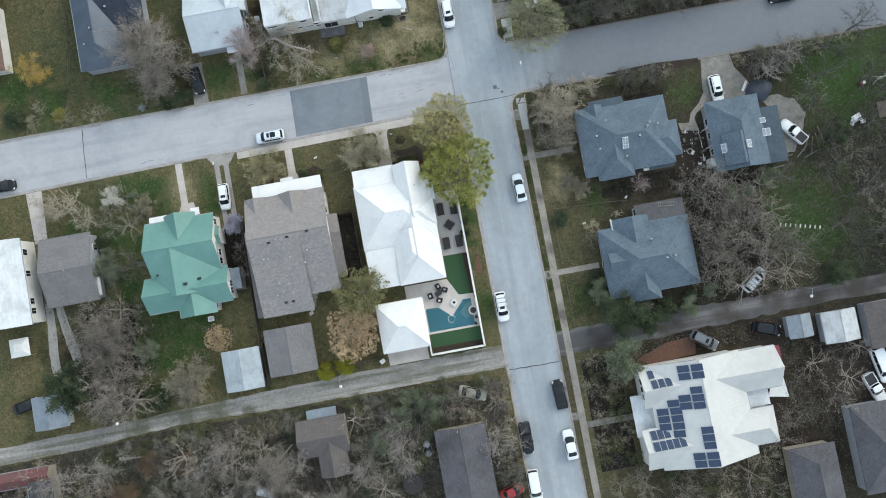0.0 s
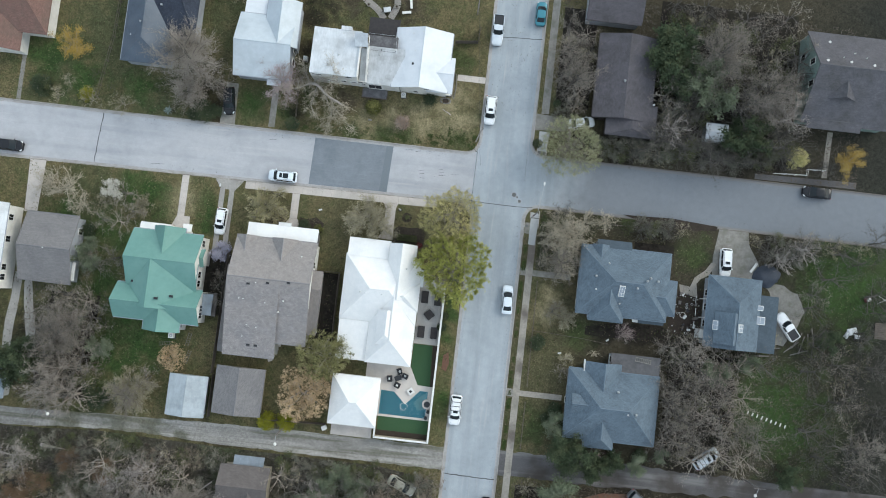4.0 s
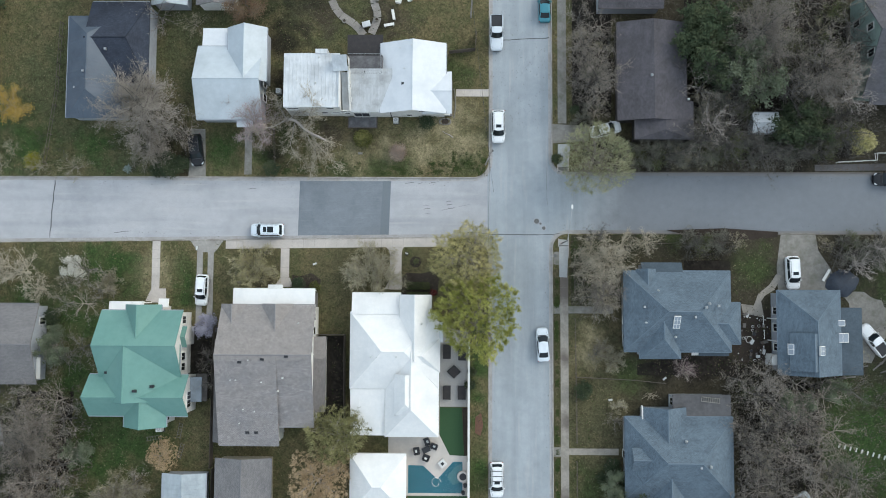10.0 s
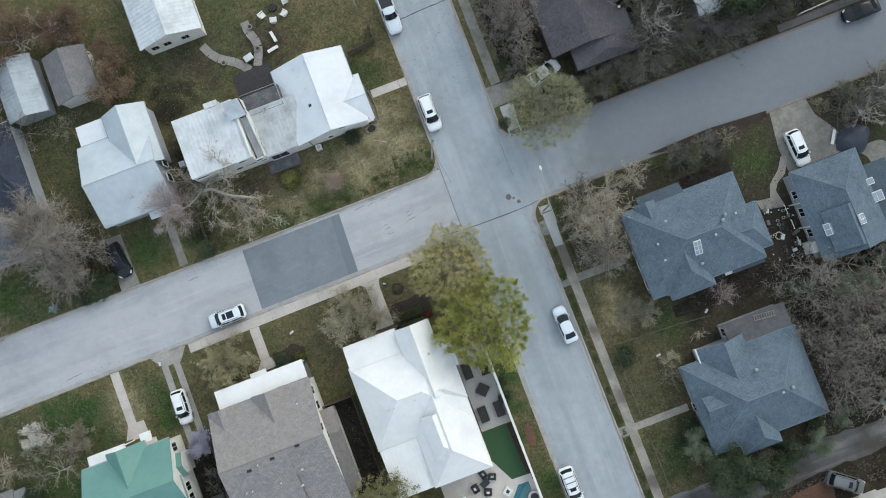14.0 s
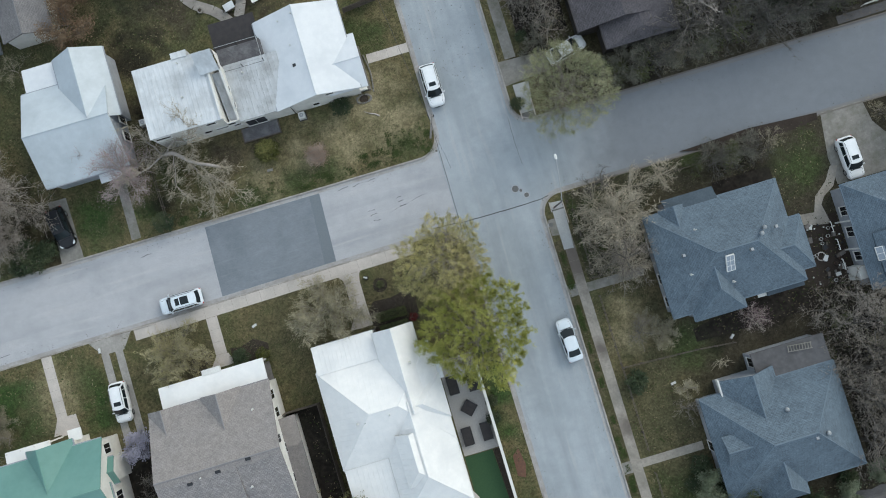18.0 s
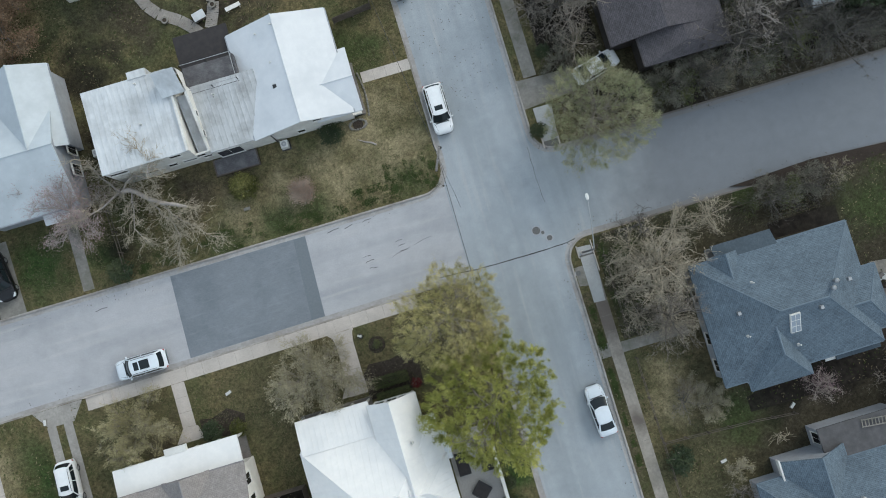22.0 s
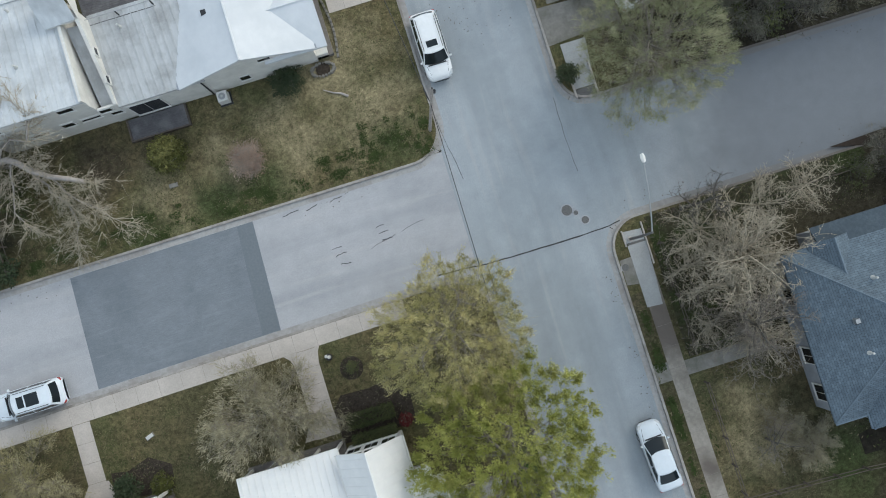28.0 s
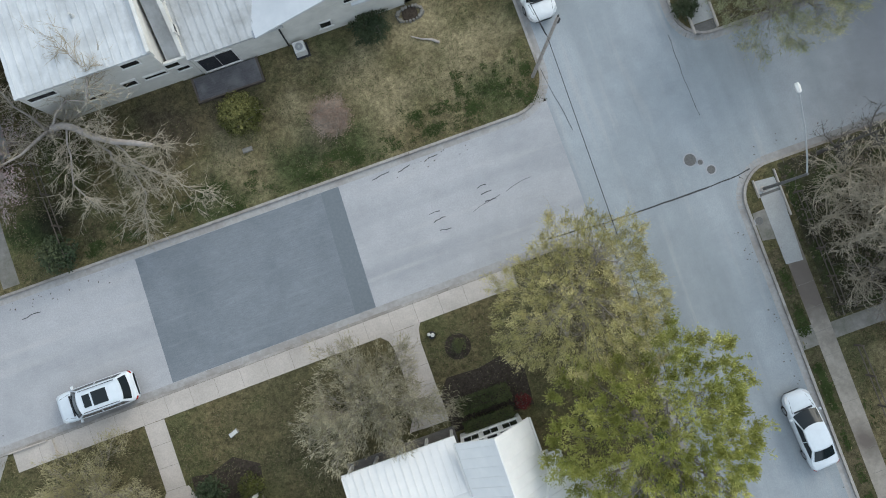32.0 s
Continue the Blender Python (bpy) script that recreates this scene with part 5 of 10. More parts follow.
# blue-grey shingled houses on the east side
H = thing("house", "house with a blue-grey shingled hip roof", "house", "houses of the street")
roof_block(H, 24.9, 39.6, 13.3, 24.3, 3.3, 3.0, "x", (5.4, 5.0), "blue_shingle", "grey_wall", 0.5)
flat_roof(H, 27.5, 33.1, 23.9, 25.5, 3.5, "blue_shingle", "grey_wall", (0.0, 0.75))
roof_block(H, 26.7, 29.4, 21.4, 24.6, 3.4, 0.95, "y", (0, 0), "blue_shingle", "grey_wall", 0.4, walls=False)
roof_block(H, 36.5, 40.9, 14.4, 20.0, 3.28, 1.45, "x", (0, 2.2), "blue_shingle", "grey_wall", 0.4)
roof_block(H, 27.1, 32.6, 12.3, 18.5, 3.35, 2.2, "y", (2.8, 0), "blue_shingle", "grey_wall", 0.4)
flat_roof(H, 35.3, 39.4, 12.7, 14.0, 3.0, "blue_shingle", "grey_wall", (0.3, 0), walls=False)
skylight(H, 31.5, 17.4, 5.62, 0.95, 1.9, (28, 0), 2, 3)
for x, y, z, kd in ((35.2, 19.4, 6.2, "turbine"), (35.7, 19.9, 6.0, "turbine"), (37.2, 19.6, 5.4, "box"), (29.3, 21.6, 5.0, "pipe"), (27.4, 19.4, 5.0, "box"), (27.6, 17.3, 5.0, "pipe"), (31.5, 15.4, 5.1, "pipe"), (33.8, 18.1, 6.2, "box")):
    vent(H, x, y, z, kd)
part("awning", Mesh().box(34.4, 35.9, 12.75, 13.2, 2.4, 2.5, 0.02), M["trim"], H)
for y in (15.0, 17.5, 21.5):
    window(H, 25.38, y, 1.0, "w", 1.0, 1.4)
H = thing("house", "house with a blue-grey shingled roof and a west dormer", "house", "houses of the street")
roof_block(H, 24.9, 39.6, -6.5, 4.5, 3.3, 3.5, "x", (4.9, 5.3), "blue_shingle", "grey_wall", 0.5)
roof_block(H, 27.4, 33.2, -1.0, 5.8, 3.3, 2.0, "y", (0, 0), "blue_shingle", "grey_wall", 0.4)
roof_block(H, 25.6, 29.4, -2.4, 0.6, 4.6, 0.9, "x", (0, 0), "blue_shingle", "grey_wall", 0.25, walls=False)
roof_block(H, 28.3, 33.0, -7.8, -2.5, 3.3, 2.0, "y", (1.8, 0), "blue_shingle", "grey_wall", 0.4)
flat_roof(H, 31.5, 39.4, 4.42, 7.5, 3.2, "tan_roof", "grey_wall", (0, 0.1))
part("west_parapet", Mesh().box(27.25, 27.4, 4.2, 6.0, 2.9, 3.5), M["trim"], H)
for x, y, z, kd in ((32.6, 1.6, 5.2, "turbine"), (35.5, -1.5, 6.1, "turbine"), (34.2, -1.6, 6.4, "box")):
    vent(H, x, y, z, kd)
window(H, 25.38, -1.0, 0.4, "w", 0.9, 2.0)
window(H, 31.78, 6.4, 1.2, "w", 0.9, 1.2)
H = thing("house", "blue-grey shingled house with several skylights", "house", "houses of the street")
roof_block(H, 45.9, 54.4, 10.2, 21.8, 3.3, 2.5, "y", (0, 4.2), "blue_shingle", "grey_wall", 0.45)
roof_block(H, 47.0, 52.0, 10.9, 16.0, 4.3, 1.9, "y", (0, 0), "blue_shingle", "grey_wall", 0.3, walls=False)
flat_roof(H, 53.0, 57.6, 10.2, 19.4, 3.3, "blue_shingle", "grey_wall", (0, 0.5), axis="x")
skylight(H, 47.4, 13.8, 4.5, 1.45, 1.5, (0, -28), 2, 2)
skylight(H, 50.6, 13.7, 5.85, 0.95, 1.3, (0, 30), 2, 2)
skylight(H, 54.6, 15.3, 3.35, 1.7, 1.3, (0, 6), 2, 1)
skylight(H, 54.4, 17.3, 3.38, 1.2, 0.85, (0, 6), 1, 1)
for y, w_ in ((13.9, 0.9), (16.6, 1.0), (18.9, 0.9)):
    window(H, 46.3, y, 1.1, "w", w_, 1.2)
part("bay", Mesh().box(45.4, 46.3, 11.4, 12.9, 0.0, 2.3, 0.05), M["trim"], H, "white bay beside the patio")
part("porch_post", Mesh().box(45.75, 45.9, 14.7, 14.85, 0.0, 3.2), M["trim"], H)
part("porch_post", Mesh().box(45.75, 45.9, 17.75, 17.9, 0.0, 3.2), M["trim"], H)

# house with solar panels
H = thing("house", "white metal-roofed house with dark blue solar panels", "house", "houses of the street")
roof_block(H, 27.8, 42.8, -34.3, -17.9, 4.6, 3.6, "y", (0, 0), "cream_metal", "white_wall", 0.4, 0.55)
roof_block(H, 26.6, 36.0, -24.4, -18.3, 4.6, 2.2, "x", (0, 0), "cream_metal", "white_wall", 0.35, 0.55)
roof_block(H, 25.4, 36.0, -33.8, -27.6, 4.6, 2.2, "x", (0, 0), "cream_metal", "white_wall", 0.35, 0.55)
roof_block(H, 37.0, 48.4, -24.6, -18.2, 4.7, 2.4, "x", (0, 0), "cream_metal", "white_wall", 0.35, 0.5)
roof_block(H, 37.0, 46.4, -33.0, -27.4, 4.6, 2.1, "x", (0, 2.0), "cream_metal", "white_wall", 0.35, 0.5)
flat_roof(H, 25.0, 29.6, -29.0, -22.4, 3.4, "old_metal", "white_wall", (0.5, 0), walls=False, axis="x")
flat_roof(H, 43.0, 46.6, -27.4, -24.6, 3.6, "old_metal", "white_wall", (0, 0.3), walls=True, axis="x", ribs=0.4)
part("red_awning", Mesh().box(48.0, 50.0, -21.6, -18.6, 2.6, 2.8, 0.05), plain("red_awning_cloth", (0.25, 0.05, 0.06), 0.8), H)
part("canopy", Mesh().prism([(46.8, -26.4), (50.0, -27.0), (49.6, -22.8), (47.8, -23.8)], 2.6, 2.64), M["trim"], H)
for y in (-22.6, -21.4, -20.2, -32.0, -30.8, -29.6):
    window(H, 26.9 if y > -25 else 26.2, y, 3.4, "w", 0.8, 1.2)


def panel(root, x, y, z, rx, ry, w=1.0, h=1.65):
    p = part("solar_panel", Mesh().box(-w / 2, w / 2, -h / 2, h / 2, 0, 0.05), M["steel"], root, at=pose(x, y, z, rx, ry, 0))
    part("cell_sheet", Mesh().box(-w / 2 + 0.04, w / 2 - 0.04, -h / 2 + 0.04, h / 2 - 0.04, 0.045, 0.056), M["solar"], p)


M["solar"] = surf("dark_blue_solar_cells", (0.02, 0.035, 0.075), (0.03, 0.05, 0.1), 3, rough=0.12, bump=0)
# arrays on the west slope: column x, the first row's y and the number of rows southwards
for X, first, n in ((32.95, -18.9, 2), (34.8, -18.9, 2), (34.15, -22.3, 1), (32.4, -23.4, 2), (34.2, -23.5, 2), (30.75, -24.0, 1), (29.05, -25.2, 3), (30.9, -25.2, 3), (30.8, -28.75, 1), (34.55, -28.5, 3), (32.85, -32.4, 2), (34.65, -32.4, 2)):
    for j in range(n):
        panel(H, X, first - 1.17 * j, 4.6 + 3.6 * (X - 27.8) / 7.5 + 0.1, 0, -25.6, 1.85, 1.12)
for first, n, y in ((27.0, 3, -28.5), (26.9, 5, -30.0)):
    for i in range(n):
        panel(H, first + 1.02 * i, y, 4.6 + 2.2 * (-27.6 - y) / 3.0 + 0.1, -36, 0, 0.98, 1.6)
for x, y in ((28.3, -19.2), (28.4, -20.6), (29.5, -20.6), (30.6, -20.6)):
    panel(H, x, y, 4.6 + 2.2 * (-18.3 - y) / 3.05 + 0.1, -36, 0, 0.98, 1.5)

# northwest corner house: raised flat block, middle, gabled front
H = thing("house", "long white house with a pale metal roof", "house", "houses of the street")
flat_roof(H, -21.8, -14.1, 46.45, 54.0, 5.6, "old_metal", "white_wall", (0.1, 0.2), 0, 0.5, over=0.06)
part("roof_bump", Mesh().box(-17.5, -15.8, 53.9, 54.6, 0.1, 5.5, 0.02), M["old_metal"], H)
part("parapet", Mesh().box(-14.2, -14.0, 46.46, 51.5, 4.9, 5.72), M["white_wall"], H)
part("stair_wall", Mesh().prism([(-14.12, 46.46), (-12.8, 46.46), (-12.8, 46.6), (-14.12, 46.6)], 0.1, 3.4), M["white_wall"], H)
sw = Mesh()
sw.add([(-13.0, 46.5, 0.1), (-12.78, 46.5, 0.1), (-12.78, 52.0, 0.1), (-13.0, 52.0, 0.1), (-13.0, 46.5, 3.5), (-12.78, 46.5, 3.5), (-12.78, 52.0, 6.0), (-13.0, 52.0, 6.0)], [(4, 5, 6, 7), (0, 1, 5, 4), (1, 2, 6, 5), (2, 3, 7, 6), (3, 0, 4, 7)])
part("stair_wall", sw, M["white_wall"], H)
sr = Mesh()
sr.add([(-14.0, 46.6, 2.9), (-13.0, 46.6, 2.9), (-13.0, 51.5, 4.9), (-14.0, 51.5, 4.9)], [(0, 1, 2, 3)])
part("stair_roof", sr, M["membrane"], H)
sh = Mesh()
sh.add([(-14.9, 51.5, 5.45), (-12.76, 51.5, 5.45), (-12.76, 53.2, 5.45), (-14.9, 53.2, 5.45), (-14.9, 53.05, 7.3), (-12.76, 53.05, 7.5), (-12.76, 51.5, 5.9), (-14.9, 51.5, 5.75)], [(0, 1, 6, 7), (1, 2, 5, 6), (2, 3, 4, 5), (3, 0, 7, 4)])
hatch = part("stair_head", sh, M["white_wall"], H)
sh = Mesh()
sh.add([(-14.95, 51.4, 5.72), (-12.9, 51.4, 5.86), (-12.9, 53.1, 7.54), (-14.95, 53.1, 7.34), (-14.95, 51.4, 5.8), (-12.9, 51.4, 5.94), (-12.9, 53.1, 7.62), (-14.95, 53.1, 7.42)], [(4, 5, 6, 7), (0, 1, 5, 4), (1, 2, 6, 5), (2, 3, 7, 6), (3, 0, 4, 7)])
part("roof", sh, M["old_metal"], hatch)
flat_roof(H, -12.8, -7.0, 46.3, 52.2, 4.3, "membrane", "white_wall", (1.0, 0), 0, 0.5, over=0.08)
roof_block(H, -8.7, 0.5, 46.15, 56.1, 3.4, 1.9, "y", (0, 0), "pale_metal", "white_wall", 0.25, 0.0)
roof_block(H, -2.9, 1.3, 46.15, 52.1, 3.25, 1.0, "x", (0, 0), "pale_metal", "white_wall", 0.3, walls=False)
part("porch_wall", Mesh().box(-0.2, 1.05, 46.5, 51.6, 0.1, 1.0), M["white_wall"], H)
part("porch_floor", Mesh().box(-0.2, 1.4, 46.5, 51.5, 0.1, 0.5), M["wood"], H)
M["black_roof"] = surf("black_roll_roofing", (0.04, 0.038, 0.04), (0.055, 0.05, 0.05), 2, rough=0.9, bump=0.1)
flat_roof(H, -13.4, -8.4, 54.0, 57.4, 3.2, "black_roof", "tan_wall", (0, 0.1), walls=False)
M["deck_grey"] = surf("dark_weathered_boards", (0.105, 0.1, 0.105), (0.06, 0.058, 0.062), 4, (0.16, 0.155, 0.16), 0.8, 0.7, bump=0.2, stretch=(0.5, 6, 5))
deck = part("roof_deck", Mesh().box(-13.1, -8.5, 51.7, 54.1, 3.1, 4.02), M["deck_grey"], H, "dark weathered roof deck")
for k in range(16):
    part("deck_board", Mesh().box(-13.05, -8.55, 51.74 + 0.147 * k, 51.74 + 0.147 * k + 0.133, 4.02, 4.06), M["deck_grey"], deck)
rail = Mesh()
for q0, q1 in (((-13.1, 54.1), (-8.5, 54.1)), ((-8.5, 54.1), (-8.5, 51.7)), ((-8.5, 51.7), (-13.1, 51.7))):
    rail.tube([(*q0, 4.85), (*q1, 4.85)], [0.03, 0.03], 6)
part("top_rail", rail, M["steel"], deck)
for x, y in ((-13.1, 54.1), (-10.8, 54.1), (-8.5, 54.1), (-8.5, 52.9), (-8.5, 51.7), (-10.8, 51.7), (-13.1, 51.7)):
    part("rail_post", Mesh().box(x - 0.035, x + 0.035, y - 0.035, y + 0.035, 4.0, 4.86), M["dark"], deck)
part("kerb_board", Mesh().box(-13.2, -8.4, 51.56, 51.7, 3.3, 4.2).box(-8.5, -8.36, 51.7, 54.1, 3.3, 4.2), M["deck_grey"], deck)
for x, z, w_, h_ in ((-20.6, 4.6, 1.5, 0.45), (-18.6, 2.1, 1.2, 0.35), (-16.55, 2.2, 0.75, 0.55), (-15.0, 2.3, 1.25, 0.28), (-15.45, 4.75, 0.95, 0.5), (-13.75, 2.75, 0.75, 0.5), (-13.4, 1.9, 0.7, 0.4)):
    window(H, x, 46.47, z, "s", w_, h_, 0)
for y, z in ((48.0, 3.72), (49.7, 4.35)):
    window(H, -12.77, y, z, "e", 0.45, 0.4, 0)
# dark panes added in place of the shaded open recess behind the deck
window(H, -11.4, 46.37, 0.7, "s", 2.1, 1.9, 1)
window(H, -4.72, 46.39, 1.1, "s", 0.65, 0.65, 0)
window(H, -2.86, 46.39, 3.5, "s", 0.8, 0.35, 0)
for x, y, z, kd in ((-5.9, 55.0, 4.5, "pipe"), (-5.3, 52.1, 4.7, "pipe"), (-5.4, 50.0, 4.7, "dark"), (-2.6, 46.6, 4.2, "dark"), (-17.4, 49.8, 5.6, "pipe"), (-17.0, 53.4, 5.5, "pipe"), (-4.3, 55.2, 5.2, "pipe"), (-11.0, 51.0, 4.25, "pipe")):
    vent(H, x, y, z, kd)
M["wet_wood"] = surf("dark_wet_deck_boards", (0.115, 0.11, 0.118), (0.075, 0.073, 0.08), 4, (0.17, 0.165, 0.17), 0.9, 0.6, bump=0.2, stretch=(0.5, 6, 5))
part("side_deck", Mesh().box(-13.55, -9.45, 44.8, 46.3, 0.1, 0.32), M["wet_wood"], H)
for k in range(9):
    part("deck_board", Mesh().box(-13.5, -9.5, 44.82 + 0.162 * k, 44.82 + 0.162 * k + 0.154, 0.32, 0.35), M["wet_wood"], H)
part("deck_edge", Mesh().box(-13.62, -13.5, 44.72, 46.3, 0.1, 0.42).box(-9.5, -9.38, 44.72, 46.3, 0.1, 0.42).box(-13.5, -9.5, 44.72, 44.82, 0.1, 0.42), M["fence"], H)
part("downpipe", Mesh().tube([(-7.3, 46.3, 3.1), (-7.3, 46.3, 0.2)], [0.05, 0.05], 8), M["dark"], H)
ac_unit(-6.7, 45.78, 0.72)

# houses further along
H = thing("house", "white house with a pale blue metal roof", "house", "houses of the street")
roof_block(H, -34.4, -25.2, 45.2, 55.6, 3.5, 2.2, "x", (0, 0), "pale_blue_metal", "grey_wall", 0.35)
flat_roof(H, -33.8, -30.0, 55.2, 58.3, 3.5, "pale_metal", "grey_wall", (0, 0.3))
roof_block(H, -30.1, -24.6, 50.5, 58.2, 3.8, 1.86, "y", (0, 0), "pale_blue_metal", "grey_wall", 0.35)
flat_roof(H, -28.9, -26.6, 44.3, 45.6, 3.0, "pale_metal", "grey_wall", (0.2, 0), walls=False)
for y in (48.6, 50.6, 53.2):
    window(H, -25.22, y, 1.4, "e", 0.9, 1.4)
ac_unit(-23.6, 50.0, 0.7)
H = thing("house", "house with a dark blue hipped metal roof", "house", "houses of the street")
roof_block(H, -52.8, -45.0, 45.4, 60.0, 3.4, 2.6, "y", (3.4, 3.4), "navy_metal", "grey_wall", 0.4, 0.5)
roof_block(H, -49.5, -41.3, 50.3, 62.0, 3.5, 2.2, "x", (0, 2.4), "slate_shingle", "grey_wall", 0.3)
roof_block(H, -48.6, -44.8, 45.9, 48.4, 3.3, 1.0, "x", (0, 0), "navy_metal", "grey_wall", 0.3, 0.5, walls=False)
for x, y, z in ((-49.4, 51.4, 5.8), (-51.2, 49.5, 4.4), (-46.6, 54.6, 5.4)):
    vent(H, x, y, z, "box")
H = thing("house", "house with a red-brown shingled roof", "house", "houses of the street")
roof_block(H, -80.0, -65.2, 48.2, 60.0, 3.4, 2.8, "x", (4, 3.6), "red_shingle", "white_wall", 0.4)
roof_block(H, -78.0, -69.4, 45.0, 51.0, 3.2, 1.8, "y", (0, 0), "red_shingle", "white_wall", 0.3)
H = thing("house", "weathered grey shingled house beside a dirt drive", "house", "houses of the street")
roof_block(H, -64.3, -55.8, 8.4, 19.4, 3.0, 1.9, "x", (0, 0), "garage_shingle", "grey_wall", 0.35)
vent(H, -60, 13.8, 4.8)
window(H, -56.1, 17.0, 0.9, "e", 0.9, 1.2)
part("side_trim", Mesh().box(-56.1, -55.6, 9.0, 12.0, 2.4, 2.6), M["trim"], H)
H = thing("house", "white two-storey house with a pale metal roof", "house", "houses of the street")
roof_block(H, -76.0, -66.2, 6.2, 20.2, 5.0, 2.2, "y", (0, 0), "old_metal", "white_wall", 0.35, 0.55)
for y in (18.0, 14.5, 10.0, 8.4):
    window(H, -66.53, y, 2.8, "e", 0.9, 1.2)
S = thing("shed", "shed with a blue-grey metal roof beside the alley", "shed", "outbuildings")
roof_block(S, -69.6, -64.2, -10.8, -5.4, 2.5, 1.1, "y", (0, 0), "grey_metal", "white_wall", 0.3, 0.6)
H = thing("house", "small house with a brown shingled roof", "house", "houses by the alley")
roof_block(H, -28.2, -20.3, -22.6, -16.8, 3.2, 1.6, "x", (0, 0), "umber_shingle", "tan_wall", 0.35)
roof_block(H, -25.4, -21.0, -26.2, -20.0, 3.1, 1.2, "y", (0, 0), "umber_shingle", "tan_wall", 0.3)
flat_roof(H, -26.4, -21.6, -16.9, -15.4, 2.6, "grey_metal", "tan_wall", (0, 0.3), walls=False, ribs=0.4)
H = thing("house", "house with a dark grey shingled roof among brush", "house", "houses by the alley")
roof_block(H, -6.6, 1.4, -36.0, -22.1, 3.2, 1.3, "y", (0, 0), "dark_shingle", "tan_wall", 0.35)
vent(H, -3.0, -22.6, 4.3)
S = thing("shed", "low shed with a grey metal roof", "shed", "outbuildings")
roof_block(S, 52.2, 55.9, -18.2, -14.5, 2.5, 0.7, "y", (0, 0), "grey_metal", "grey_wall", 0.25, 0.5)
S = thing("shed", "shed with a streaked pale metal roof", "shed", "outbuildings")
roof_block(S, 57.6, 63.1, -20.0, -14.9, 2.6, 0.8, "y", (0, 0), "membrane", "grey_wall", 0.25, 0.5)
S = thing("shed", "shed with an umber shingled roof beside the alley", "shed", "outbuildings")
roof_block(S, 64.6, 72.0, -22.0, -14.6, 2.8, 1.2, "y", (0, 0), "umber_shingle", "grey_wall", 0.25)
H = thing("house", "house with a grey shingled roof under bare trees", "house", "houses by the alley")
roof_block(H, 47.8, 55.2, -46.0, -35.0, 3.2, 1.8, "y", (0, 2.5), "dark_shingle", "tan_wall", 0.35)
H = thing("house", "house with a grey hipped roof", "house", "houses by the alley")
roof_block(H, 58.6, 72.0, -44.0, -30.2, 3.4, 2.6, "x", (4, 4), "dark_shingle", "grey_wall", 0.35)
H = thing("house", "house with a dark brown-grey shingled roof among trees", "house", "houses of the street")
roof_block(H, 24.4, 34.0, 45.2, 59.2, 3.2, 1.5, "y", (0, 0), "brown_shingle", "brown_wall", 0.35, ridge_cap=False)
roof_block(H, 26.8, 34.9, 42.6, 48.0, 3.1, 0.9, "y", (1.2, 0), "brown_shingle", "brown_wall", 0.3, ridge_cap=False)
vent(H, 28.8, 51.2, 4.7, "turbine")
vent(H, 34.2, 48.2, 3.4, "box")
H = thing("house", "sage green two-storey house with a dark roof", "house", "houses of the street")
roof_block(H, 58.2, 73.0, 48.4, 63.4, 3.4, 5.2, "x", (0, 0), "dark_shingle", "green_wall", 0.4, at=0.53)
roof_block(H, 61.0, 65.8, 51.9, 56.4, 5.7, 1.7, "y", (0, 0), "dark_shingle", "green_wall", 0.25, walls=False)
part("dormer_front", Mesh().box(61.3, 65.5, 52.15, 52.25, 4.2, 5.7), M["green_wall"], H)
roof_block(H, 59.2, 68.2, 47.5, 50.4, 3.2, 0.6, "x", (0, 0), "dark_shingle", "green_wall", 0.3, walls=False)
for x, y in ((59.6, 57.2), (63.4, 57.4), (67.0, 57.2), (61.2, 61.4)):
    part("round_vent", Mesh().disc(0, 0, -0.6, 0.16, 0.26, 14, 0.06), M["pvc"], H, at=pose(x, y, 8.6 - 5.2 * max(0.0, (y - 56.3)) / 7.1 + 0.05))
for x, y, h in ((62.4, 58.2, 0), (64.6, 59.4, 0), (66.2, 58.6, 0)):
    vent(H, x, y, 8.6 - 5.2 * (y - 56.3) / 7.1 + 0.1)
for y, z in ((54.2, 4.6), (57.8, 4.6), (53.0, 1.2), (56.0, 1.2), (59.5, 1.2)):
    window(H, 58.58, y, z, "w", 0.9, 1.4)
H = thing("house", "house with a grey-brown roof north of the trees", "house", "houses of the street")
roof_block(H, 21.8, 31.0, 61.2, 72.0, 3.2, 1.8, "x", (0, 0), "brown_shingle", "grey_wall", 0.35)
S = thing("shed", "small white shed among bare trees", "shed", "outbuildings")
roof_block(S, 43.4, 47.1, 43.7, 46.6, 2.3, 0.5, "x", (0, 0), "pale_metal", "grey_wall", 0.2, 0.4)
H = thing("house", "small white house with a pale blue metal roof", "house", "houses behind the yard")
roof_block(H, -22.9, -14.8, 64.4, 75.0, 3.4, 1.6, "y", (0, 0), "old_metal", "white_wall", 0.35, 0.5)
for x in (-21.4, -19.8, -17.4):
    window(H, x, 64.72, 1.5, "s", 0.9, 0.9, 1)
S = thing("shed", "shed with a worn brown-grey roof under rust-leaved trees", "shed", "outbuildings")
roof_block(S, -35.0, -29.6, 61.8, 68.2, 2.8, 1.2, "y", (0, 0), "garage_shingle", "white_wall", 0.25)
S = thing("shed", "shed with a pale blue-grey metal roof", "shed", "outbuildings")
roof_block(S, -41.4, -36.4, 61.8, 69.6, 2.8, 1.0, "y", (0, 0), "shed_metal", "grey_wall", 0.25, 0.5)

